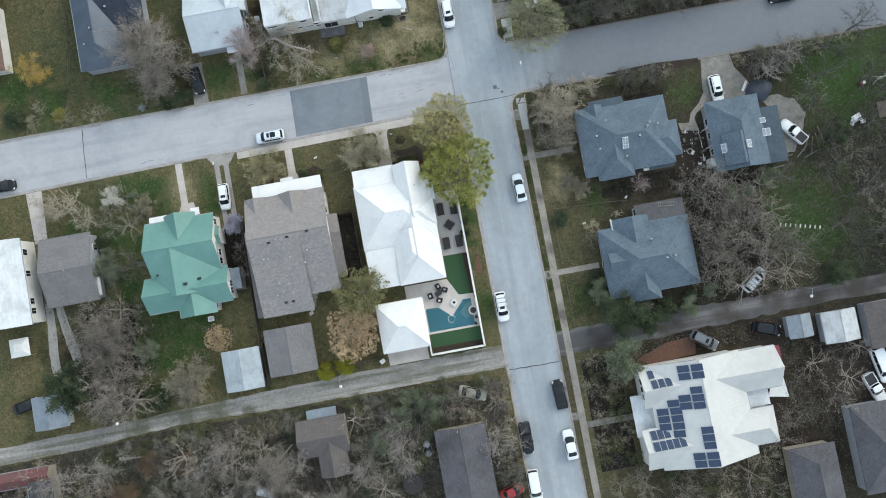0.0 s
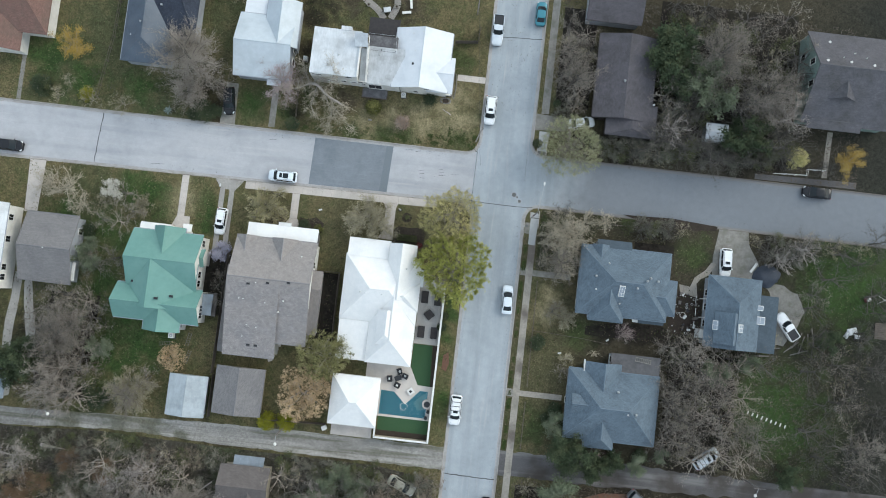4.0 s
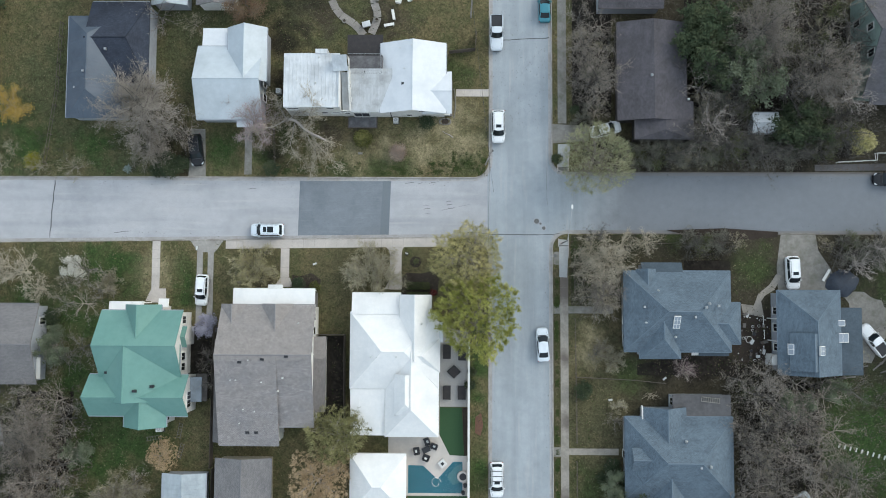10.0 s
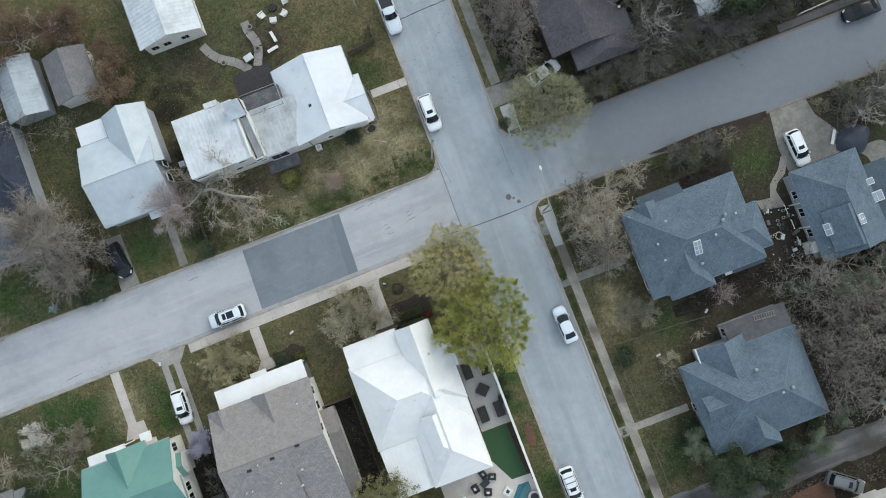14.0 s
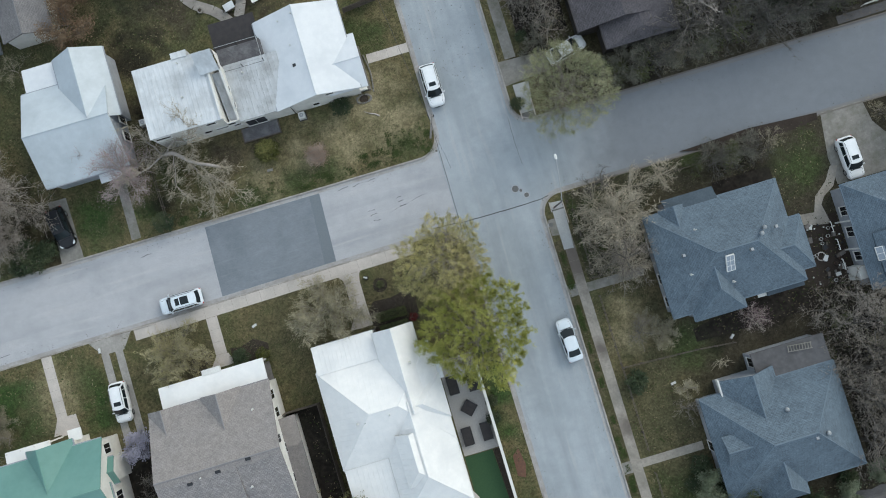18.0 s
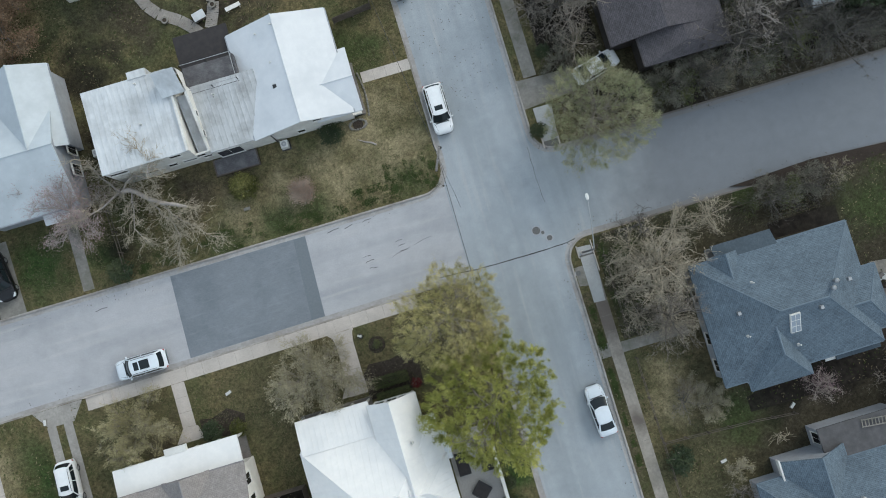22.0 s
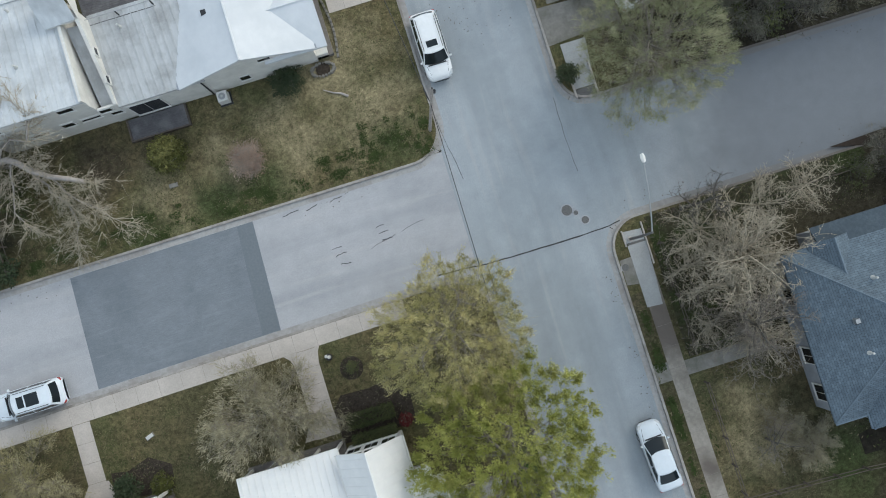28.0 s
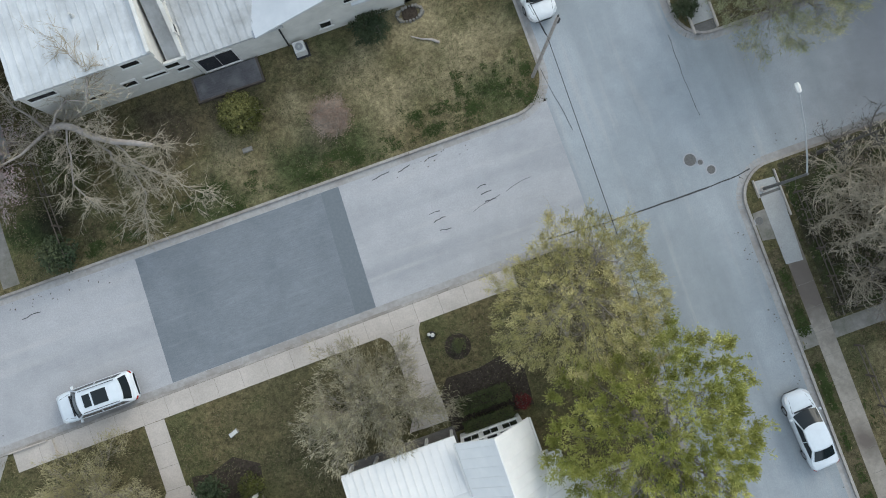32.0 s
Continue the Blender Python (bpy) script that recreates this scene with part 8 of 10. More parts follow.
def scatter(name, areas, count, size, mat, label, category, seed, slim=0.3, z=0.05, lie=1.0, skip=(), street=False):
    """Small blades or leaves strewn over rectangles of ground, clumped, as one mesh."""
    rng = np.random.default_rng(seed)
    w = np.array([(b - a) * (d - c) for a, b, c, d in areas])
    pick = rng.choice(len(areas), count, p=w / w.sum())
    A = np.array(areas)[pick]
    x = A[:, 0] + (A[:, 1] - A[:, 0]) * rng.random(count)
    y = A[:, 2] + (A[:, 3] - A[:, 2]) * rng.random(count)
    dens = np.sin(x * 0.9 + 2 * np.sin(y * 0.37)) + np.sin(y * 1.1 + 2 * np.sin(x * 0.31)) + np.sin(x * 2.3 + y * 1.7)
    ok = dens > rng.normal(0.0, 1.3, count)
    free = ok.copy()
    ok &= ~((x > RX0 - 0.25) & (x < RX1 + 0.25))
    ok &= ~((y > WY0 - 0.2) & (y < WY1 + 0.2) & (x < RX1)) & ~((y > EY0 - 0.2) & (y < EY1 + 0.2) & (x > RX0))
    for a, b, c, d in KEEP_OFF + list(skip):
        ok &= ~((x > a) & (x < b) & (y > c) & (y < d))
    if street:
        ok = free
    x, y = x[ok], y[ok]
    n = len(x)
    c = np.stack([x, y, np.full(n, (0.012 if street else GZ) + z)], 1)
    a = rng.random(n) * 6.2832
    d = np.stack([np.cos(a), np.sin(a), rng.normal(0, 0.35, n) * lie], 1)
    s = np.stack([-np.sin(a), np.cos(a), rng.normal(0, 0.35, n) * lie], 1)
    L = size * rng.uniform(0.5, 1.5, (n, 1))
    v = np.stack([c - d * L * 0.5, c + s * L * slim * 0.5, c + d * L * 0.5, c - s * L * slim * 0.5], 1).reshape(-1, 3)
    v[:, 2] = np.maximum(v[:, 2], 0.013 if street else GZ + 0.014)
    me = bpy.data.meshes.new(name)
    me.from_pydata(v.tolist(), [], np.arange(n * 4).reshape(-1, 4).tolist())
    me.materials.append(mat)
    return tagged(new(name, me), label, category, kind="stuff")


near = [(-34, 6.5, 37.8, 57), (-32, 6.5, 14, 28.3), (18.4, 25, 8, 29), (19, 40, 24, 30), (-32, -24, 37.8, 46)]
wide = [(-78, 6.5, 38, 66), (-78, 6.5, -11, 28.3), (15.8, 75, -11, 29.8)]
woods = [(-82, 6.3, -42, -15.7), (18.5, 70, 38.8, 66), (15.8, 72, -44, -14.6), (40, 75, -10, 12), (18.2, 24, 19, 29.6), (-64, -49, -11, 8)]
scatter("dry_grass", near, 120000, 0.1, M["dry_blade"], "dry tan winter grass in the lawns", "grass", 1, 0.22, 0.04)
scatter("green_grass", near, 110000, 0.1, M["green_blade"], "fine green grass in the lawns", "grass", 2, 0.24, 0.04)
scatter("dry_grass", wide, 40000, 0.2, M["dry_blade"], "dry tan winter grass in the yards", "grass", 3, skip=near)
scatter("green_grass", wide, 62000, 0.22, M["green_blade"], "tufts of green weeds in the yards", "grass", 4, skip=near)
scatter("fallen_leaves", woods, 56000, 0.24, M["litter"], "brown fallen leaves under the trees", "leaves", 5, 0.6, 0.03)
scatter("fallen_twigs", woods, 52000, 0.5, M["litter_grey"], "grey fallen twigs and dead stalks", "twigs", 6, 0.08, 0.12)
scatter("fallen_leaves", near, 9000, 0.07, M["litter"], "brown leaves strewn on the lawns", "leaves", 7, 0.6, 0.02)
wr = random.Random(77)
kerb_weeds = []
for _ in range(90):
    x, y, r = wr.uniform(-23, 4.5), 37.8 + abs(wr.gauss(0, 0.9)), wr.uniform(0.12, 0.4)
    kerb_weeds.append((x - r * 1.5, x + r * 1.5, y - 0.05, y + r * 1.6))
for _ in range(30):
    x, y, r = wr.uniform(1.5, 6.0), wr.uniform(38.2, 41.4), wr.uniform(0.15, 0.4)
    kerb_weeds.append((x - r, x + r, y - r, y + r))
scatter("kerb_weeds", kerb_weeds, 16000, 0.13, M["green_blade"], "dark green clumps of weeds by the kerb", "weeds", 14, 0.3, 0.05)
verge_weeds = []
for _ in range(60):
    y, r = wr.uniform(-14, 24), wr.uniform(0.2, 0.6)
    verge_weeds.append((15.85 + wr.random() * 0.3, 16.3 + wr.random() * 0.35, y - r, y + r))
scatter("verge_weeds", verge_weeds, 9000, 0.14, M["green_blade"], "dark green weeds on the verge", "weeds", 15, 0.3, 0.05)
scatter("road_debris", [(-50, -30, 28.9, 29.9), (-50, -20.8, 36.2, 37.1), (-6, 5, 36.4, 37.1), (17, 60, 30.4, 31.2), (17, 60, 37.2, 37.9), (14.4, 15.1, -30, 27), (7.2, 7.8, -30, 26), (7.2, 14.8, 44, 70)], 1500, 0.1, M["litter"], "scattered dry leaves and grit along the gutters", "debris", 8, 0.55, 0.004, 0.3, street=True)

# ---- vehicles ----
PAINT = {k: surf("car_paint_" + k, c, tuple(v * 0.93 for v in c), 3, rough=r, bump=0, metal=m, coat=0.35) for k, c, r, m in (
    ("white", (0.78, 0.79, 0.8), 0.35, 0.0), ("silver", (0.6, 0.64, 0.68), 0.28, 0.12), ("ice", (0.68, 0.73, 0.78), 0.28, 0.0), ("pale_blue", (0.55, 0.6, 0.65), 0.3, 0.3), ("black", (0.012, 0.013, 0.016), 0.2, 0.0),
    ("grey", (0.16, 0.17, 0.18), 0.3, 0.3), ("teal", (0.04, 0.2, 0.25), 0.3, 0.2), ("red", (0.35, 0.02, 0.025), 0.3, 0.0), ("beige", (0.32, 0.31, 0.25), 0.6, 0.0))}
M["car_glass"] = plain("car_glass", (0.014, 0.02, 0.024), 0.08)
M["car_glass"].node_tree.nodes["Principled BSDF"].inputs["Specular IOR Level"].default_value = 0.3
for b_ in (PAINT["black"].node_tree.nodes["Principled BSDF"],):
    b_.inputs["Coat Weight"].default_value, b_.inputs["Specular IOR Level"].default_value = 0.0, 0.35
M["tyre"] = plain("tyre_rubber", (0.02, 0.02, 0.02), 0.85)
M["rim"] = plain("alloy_rim", (0.45, 0.46, 0.47), 0.3, 0.8)
M["lamp_clear"] = plain("clear_headlamp", (0.62, 0.64, 0.66), 0.1)
M["lamp_red"] = plain("red_tail_lamp", (0.35, 0.012, 0.012), 0.2)


def loft(rows):
    """A skin through cross-sections of equal counts, closed at both ends."""
    m = Mesh()
    n = len(rows[0])
    for r in rows:
        m.v += r
    for k in range(len(rows) - 1):
        for j in range(n - 1):
            m.f.append((k * n + j, k * n + j + 1, (k + 1) * n + j + 1, (k + 1) * n + j))
        m.f.append((k * n + n - 1, k * n, (k + 1) * n, (k + 1) * n + n - 1))
    m.f.append(tuple(range(n)))
    m.f.append(tuple(range(len(rows) * n - 1, (len(rows) - 1) * n - 1, -1)))
    return m


def car(kind, paint, label, x, y, turn, L=4.7, W=1.84, z=0.0, roof="", rack=False, tilt=0, pano=False):
    """A parked car that faces +x before it is turned. kind: sedan, suv, van or pickup."""
    H = {"sedan": 1.45, "suv": 1.72, "van": 1.95, "pickup": 1.8}[kind]
    belt = {"sedan": 0.92, "suv": 1.05, "van": 1.1, "pickup": 1.1}[kind]
    c = thing("car", label, "car", "parked cars", pose(x, y, z + 0.004, 0, tilt, turn))
    P = PAINT[paint]
    a, h = L / 2, W / 2
    # where the glasshouse meets the body and where its roof starts, from front to rear
    cab = {"sedan": (0.265 * L, 0.09 * L, -0.22 * L, -0.405 * L), "suv": (0.285 * L, 0.16 * L, -0.4 * L, -0.47 * L), "van": (0.3 * L, 0.17 * L, -0.46 * L, -0.49 * L), "pickup": (0.16 * L, 0.06 * L, -0.12 * L, -0.145 * L)}[kind]
    rows = []
    for t, wf, top in ((-1, 0.74, 0.62), (-0.985, 0.86, 0.84), (-0.93, 0.95, 0.97), (-0.75, 1.0, 1.0), (-0.4, 1.0, 1.0), (0.0, 1.0, 1.0), (0.3, 1.0, 0.99), (0.55, 0.99, 0.945), (0.75, 0.965, 0.9), (0.88, 0.9, 0.84), (0.955, 0.78, 0.76), (0.99, 0.6, 0.62), (1.0, 0.48, 0.5)):
        w, zt = h * wf, belt * top
        zb = 0.24 + (0.1 if abs(t) > 0.9 else 0)
        rows.append([(a * t, -w * 0.9, zb), (a * t, -w, zb + 0.16), (a * t, -w, zt - 0.16), (a * t, -w * 0.955, zt - 0.05), (a * t, -w * 0.84, zt), (a * t, 0, zt + 0.025), (a * t, w * 0.84, zt), (a * t, w * 0.955, zt - 0.05), (a * t, w, zt - 0.16), (a * t, w, zb + 0.16), (a * t, w * 0.9, zb)])
    body = part("body", loft(rows), P, c, smooth=True)
    f0, f1, r1, r0 = cab
    wb, wt = h * 0.93, h * 0.76
    zt = H - 0.06
    bow = 0.16

    def edge(side, u, v):
        """A point of the glasshouse: side front, rear, near (+y) or far (-y); u along it, v from the belt to the roof."""
        y0, z = wb + (wt - wb) * v, belt - 0.03 + (zt - belt + 0.03) * v
        xf, xr = f0 + (f1 - f0) * v, r0 + (r1 - r0) * v
        if side == "front":
            s = 2 * u - 1
            return Vector((xf - bow * abs(s) ** 2.4, y0 * s, z + 0.015 * (1 - s * s)))
        if side == "rear":
            s = 2 * u - 1
            return Vector((xr + bow * 0.7 * abs(s) ** 2.4, -y0 * s, z + 0.015 * (1 - s * s)))
        s = 1 if side == "near" else -1
        a_, b_ = xf - bow, xr + bow * 0.7
        swell = 0.035 * (1 - (2 * u - 1) ** 2)
        return Vector((a_ + (b_ - a_) * u, s * (y0 + swell), z))

    def sheet(side, u0, u1, v0, v1, nu, nv, lift):
        g = Mesh()
        for p in range(nu + 1):
            for q in range(nv + 1):
                u, v = u0 + (u1 - u0) * p / nu, v0 + (v1 - v0) * q / nv
                w = edge(side, u, v)
                n = (edge(side, min(u + 0.02, 1), v) - edge(side, max(u - 0.02, 0), v)).cross(edge(side, u, v + 0.02) - edge(side, u, v - 0.02)).normalized()
                if n.z < 0:
                    n = -n
                g.v.append(tuple(w + n * lift))
        for p in range(nu):
            for q in range(nv):
                k = p * (nv + 1) + q
                f = (k, k + nv + 1, k + nv + 2, k + 1)
                g.f.append(f)
        return g

    shell = Mesh()
    for side in ("front", "rear", "near", "far"):
        g = sheet(side, 0, 1, 0, 1, 8, 2, 0)
        k = len(shell.v)
        shell.v += g.v
        shell.f += [tuple(t + k for t in f) for f in g.f]
    part("window_frame", shell, P, c, "painted window pillars", smooth=True)
    part("windscreen", sheet("front", 0.035, 0.965, 0.03, 0.95, 10, 3, 0.014), M["car_glass"], c, smooth=True)
    part("rear_window", sheet("rear", 0.08, 0.92, 0.14, 0.92, 10, 3, 0.014), M["car_glass"], c, smooth=True)
    for s, side in ((1, "near"), (-1, "far")):
        cuts = ((0.02, 0.44), (0.47, 0.8), (0.82, 0.97)) if kind in ("suv", "van") else ((0.03, 0.52), (0.55, 0.95))
        for u0, u1 in cuts if kind != "pickup" else ((0.05, 0.5), (0.54, 0.94)):
            part("side_window", sheet(side, u0, u1, 0.16, 0.88, 5, 2, 0.014), M["car_glass"], c, smooth=True)
        part("mirror", Mesh().box(f0 - 0.36, f0 - 0.22, min(s * h * 0.96, s * (h + 0.17)), max(s * h * 0.96, s * (h + 0.17)), belt - 0.02, belt + 0.12, 0.04), P, c)
        part("headlight", loft([[(X, s * Y0, belt * 0.68), (X, s * Y1, belt * 0.68), (X, s * Y1, Z), (X, s * Y0, Z)] for X, Y0, Y1, Z in ((a * 0.8, h * 0.86, h * 0.93, belt * 0.86), (a * 0.88, h * 0.7, h * 0.9, belt * 0.845), (a * 0.955, h * 0.55, h * 0.77, belt * 0.77))]), M["lamp_clear"], c)
        part("tail_light", loft([[(X, s * Y0, belt * 0.7), (X, s * Y1, belt * 0.7), (X, s * Y1, belt * Z), (X, s * Y0, belt * Z)] for X, Y0, Y1, Z in ((-a * 0.93, h * 0.92, h * 0.955, 0.86), (-a * 0.965, h * 0.84, h * 0.92, 0.86), (-a * 0.992, h * 0.72, h * 0.82, 0.82))]), M["lamp_red"], c)
        for fx in (0.3 * L, -0.29 * L):
            ty = Mesh().tube([(fx, s * (h - 0.22), 0.33), (fx, s * (h - 0.2), 0.33), (fx, s * (h - 0.02), 0.33), (fx, s * (h), 0.33)], [0.28, 0.33, 0.33, 0.29], 18)
            wheel = part("wheel", ty, M["tyre"], c)
            part("rim", Mesh().tube([(fx, s * (h - 0.03), 0.33), (fx, s * (h + 0.006), 0.33)], [0.22, 0.2], 12), M["rim"], wheel)
    g = Mesh()
    for p in range(9):
        for q in range(9):
            u, s = p / 8, q / 8
            fr_, re_ = edge("front", s, 1), edge("rear", 1 - s, 1)
            w = fr_ + (re_ - fr_) * u
            w.z = zt + 0.06 * (1 - (2 * s - 1) ** 4) * (1 - 0.75 * abs(2 * u - 1) ** 3) + 0.002
            w.y *= 1 + 0.04 * (1 - (2 * u - 1) ** 2)
            g.v.append(tuple(w))
    for p in range(8):
        for q in range(8):
            g.f.append((p * 9 + q, p * 9 + q + 9, p * 9 + q + 10, p * 9 + q + 1))
    rf = part("roof", g, PAINT[roof] if roof else P, c, smooth=True)
    # shut lines of the bonnet, and the dark gap under the windscreen
    part("cowl", Mesh().box(f0 - 0.02, f0 + 0.07, -wb * 0.72, wb * 0.72, belt - 0.02, belt + 0.032, 0.01), M["dark"], c)
    for s in (-1, 1):
        part("shut_line", Mesh().tube([(f0 + 0.02, s * h * 0.8, belt * 0.995 + 0.004), (a * 0.6, s * h * 0.76, belt * 0.935 + 0.004), (a * 0.86, s * h * 0.62, belt * 0.855 + 0.004)], [0.012] * 3, 5), M["dark"], c)
    if rack or kind == "suv":
        part("sunroof", Mesh().box(f1 - 0.85, f1 - 0.4, -0.38, 0.38, H - 0.03, H + 0.024, 0.01), M["car_glass"], rf)
        if pano:
            part("roof_glass", Mesh().box(f1 - 1.85, f1 - 0.95, -0.42, 0.42, H - 0.03, H + 0.024, 0.01), M["car_glass"], rf)
        for s in (-1, 1):
            part("roof_rail", Mesh().tube([(f1 - 0.25, s * wt * 0.9, H - 0.02), (f1 - 0.35, s * wt * 0.9, H + 0.06), (r1 + 0.35, s * wt * 0.9, H + 0.06), (r1 + 0.25, s * wt * 0.9, H - 0.02)], [0.022] * 4, 6), M["dark"], rf)
    if rack:
        for t in (0.3, 0.55, 0.8):
            X = f1 + (r1 - f1) * t
            part("crossbar", Mesh().box(X - 0.04, X + 0.04, -wt * 0.92, wt * 0.92, H + 0.05, H + 0.09), M["dark"], rf)
    if kind == "pickup":
        bx0, bx1 = -a + 0.12, r0 - 0.08
        part("bed", Mesh().box(bx0, bx1, -h * 0.8, h * 0.8, belt - 0.02, belt + 0.04), M["dark"], c, "dark pickup bed")
        for s in (-1, 1):
            part("bed_side", Mesh().box(bx0 - 0.06, bx1, min(s * h * 0.82, s * h * 0.97), max(s * h * 0.82, s * h * 0.97), belt - 0.2, belt + 0.16, 0.02), P, c)
        part("tailgate", Mesh().box(-a + 0.0, -a + 0.1, -h * 0.82, h * 0.82, belt - 0.2, belt + 0.16, 0.02), P, c)
    part("bumper", Mesh().box(a * 0.95, a * 1.005, -h * 0.55, h * 0.55, 0.32, 0.52, 0.03), M["dark"], c)
    return c


car("suv", "ice", "pale silver-blue SUV with dark roof glass at the kerb", -24.85, 29.95, 180, 4.75, 1.88, pano=True)
car("suv", "white", "white SUV on a concrete driveway track", -33.9, 21.4, -92, 4.4, 1.75, GZ + 0.014)
car("suv", "white", "white SUV with a roof rack at the kerb", 7.75, -4.7, -90, 4.9, 1.92, rack=True)
car("sedan", "ice", "pale silver sedan parked at the kerb", 14.2, 14.0, 93, 4.75, 1.72)
car("suv", "white", "white SUV parked by the corner lawn", 7.95, 44.9, -90, 4.8, 1.9)
car("suv", "black", "black SUV on a short driveway", -35.2, 41.4, -82, 4.6, 1.86, GZ + 0.016)
car("sedan", "black", "black sedan parked at the kerb", 14.35, -20.4, 92, 4.8, 1.85)
car("sedan", "white", "white sedan parked at the kerb", 14.5, -28.6, 92, 4.9, 1.86)
car("van", "white", "white van parked at the kerb", 7.6, -34.0, -90, 5.3, 2.0)
car("pickup", "black", "dark pickup truck parked at the kerb", 7.7, -26.3, -90, 5.2, 1.9)
car("sedan", "red", "small red car in a yard", 3.9, -34.2, 15, 3.9, 1.7, GZ)
car("sedan", "beige", "old faded beige car among brush", 0.5, -17.6, -22, 4.7, 1.8, GZ)
car("suv", "silver", "silver SUV in a back yard", 49.0, -7.8, 38, 4.6, 1.85, GZ, rack=True)
car("suv", "grey", "grey SUV beside the alley", 39.1, -16.0, -37, 4.7, 1.86, GZ)
car("suv", "white", "white SUV on a stained driveway", 49.2, 24.2, -88, 4.7, 1.86, GZ + 0.016)
car("sedan", "teal", "teal car parked at the kerb", 14.6, 62.2, 90, 4.2, 1.75)
car("pickup", "silver", "silver pickup parked at the kerb", 7.7, 58.5, -90, 5.2, 1.9)
car("sedan", "black", "dark sedan parked at the kerb", 63.3, 37.5, 180, 4.8, 1.84)
car("sedan", "white", "white sedan under a budding tree", 23.2, 44.5, 14, 4.5, 1.78, GZ)
car("sedan", "black", "dark sedan parked at the far kerb", -70.2, 29.9, 0, 4.7, 1.84)
car("suv", "black", "dark car in a yard beside the alley", 49.4, -16.0, -20, 4.6, 1.85, GZ)
car("van", "white", "long white van beside a shed", 66.4, -25.0, -80, 6.0, 2.1, GZ)
car("pickup", "white", "white pickup with a load in a back yard", 64.6, -28.6, -70, 5.4, 1.95, GZ)
car("sedan", "black", "dark car in a yard behind the west house", -71.5, -6.5, 10, 4.4, 1.8, GZ)

car("pickup", "white", "old white pickup with an empty dark bed in a yard", 60.2, 14.9, 128, 5.0, 1.8, GZ)

# ---- street furniture ----
L = thing("street_lamp", "tall grey street lamp with a white head", "street lamp", "", pose(16.95, 28.25, GZ))
part("base", Mesh().disc(0, 0, -0.02, 0.2, 0.2, 12, 0.05), M["concrete"], L)
part("pole", Mesh().tube([(0, 0, 0.1), (0, 0, 3.0), (0.02, 0.05, 5.6)], [0.11, 0.09, 0.07], 10), M["iron"], L, "dark pole")
arm = part("arm", Mesh().tube([(0.02, 0.05, 5.5), (0.1, 0.9, 6.0), (0.25, 2.4, 6.6), (0.42, 4.2, 7.0)], [0.05, 0.045, 0.04, 0.035], 8), M["steel"], L)
part("lamp_head", loft([[(0.43 + x, 4.1 + t, 6.95), (0.43 + x, 4.1 + t, 7.06), (0.43, 4.1 + t, 7.12), (0.43 - x, 4.1 + t, 7.06), (0.43 - x, 4.1 + t, 6.95)] for t, x in ((0.05, 0.05), (0.15, 0.12), (0.4, 0.14), (0.6, 0.09))]), M["trim"], L, "white lamp head")
for x, y, h, arm_to in ((-55.4, -10.9, 6.2, (0.6, -0.6)), (-19.5, -10.7, 6.4, (0, -1.4)), (55.4, -10.4, 6.3, (-0.4, -1.2))):
    L = thing("alley_lamp", "wooden pole with a small white lamp by the alley", "street lamp", "alley lamps", pose(x, y, GZ))
    part("pole", Mesh().tube([(0, 0, -0.1), (0, 0, h + 0.6)], [0.15, 0.1], 10), M["wood"], L)
    part("arm", Mesh().tube([(0, 0, h), (arm_to[0], arm_to[1], h + 0.15)], [0.035, 0.03], 8), M["steel"], L)
    part("lamp_head", Mesh().disc(arm_to[0], arm_to[1], h - 0.05, h + 0.22, 0.26, 12, 0.12), M["trim"], L, "white lamp head")
    part("crossarm", Mesh().box(-0.9, 0.9, -0.05, 0.05, h + 0.3, h + 0.42), M["wood"], L)
for x, y, h, lx, ly in ((6.15, 39.5, 8.2, 0.5, 0.55), (4.0, 61.0, 8.0, 0, 0)):
    P = thing("utility_pole", "tall weathered wooden utility pole", "utility pole", "utility poles", pose(x, y, GZ))
    part("pole", Mesh().tube([(0, 0, -0.1), (lx * 0.5, ly * 0.5, h * 0.5), (lx, ly, h)], [0.12, 0.1, 0.085], 10), M["pale_bark"], P)
    part("transformer", Mesh().disc(lx + 0.13, ly, h - 0.9, h - 0.5, 0.09, 10), M["dark"], P)
    part("insulator", Mesh().disc(lx, ly, h, h + 0.15, 0.05, 8), M["dark"], P)


cable = thing("overhead_cable", "thin black cable hung between the street poles", "cable")
sag = [(4.0 + 2.45 * f, 61.0 - 21.0 * f, 6.9 - 1.2 * f - 2.0 * f * (1 - f)) for f in (0, 0.15, 0.3, 0.5, 0.7, 0.85, 1)]
part("span", Mesh().tube(sag, [0.022] * 7, 6), M["dark"], cable)
part("span", Mesh().tube([(6.45, 40.0, 5.69), (6.34, 28.0, 5.31), (6.25, 19.0, 5.1)], [0.022] * 3, 6), M["dark"], cable)
part("splice", Mesh().tube([(6.3, 40.9, 5.74), (6.36, 40.5, 5.73), (6.42, 40.1, 5.7)], [0.03, 0.05, 0.03], 8), M["dark"], cable)


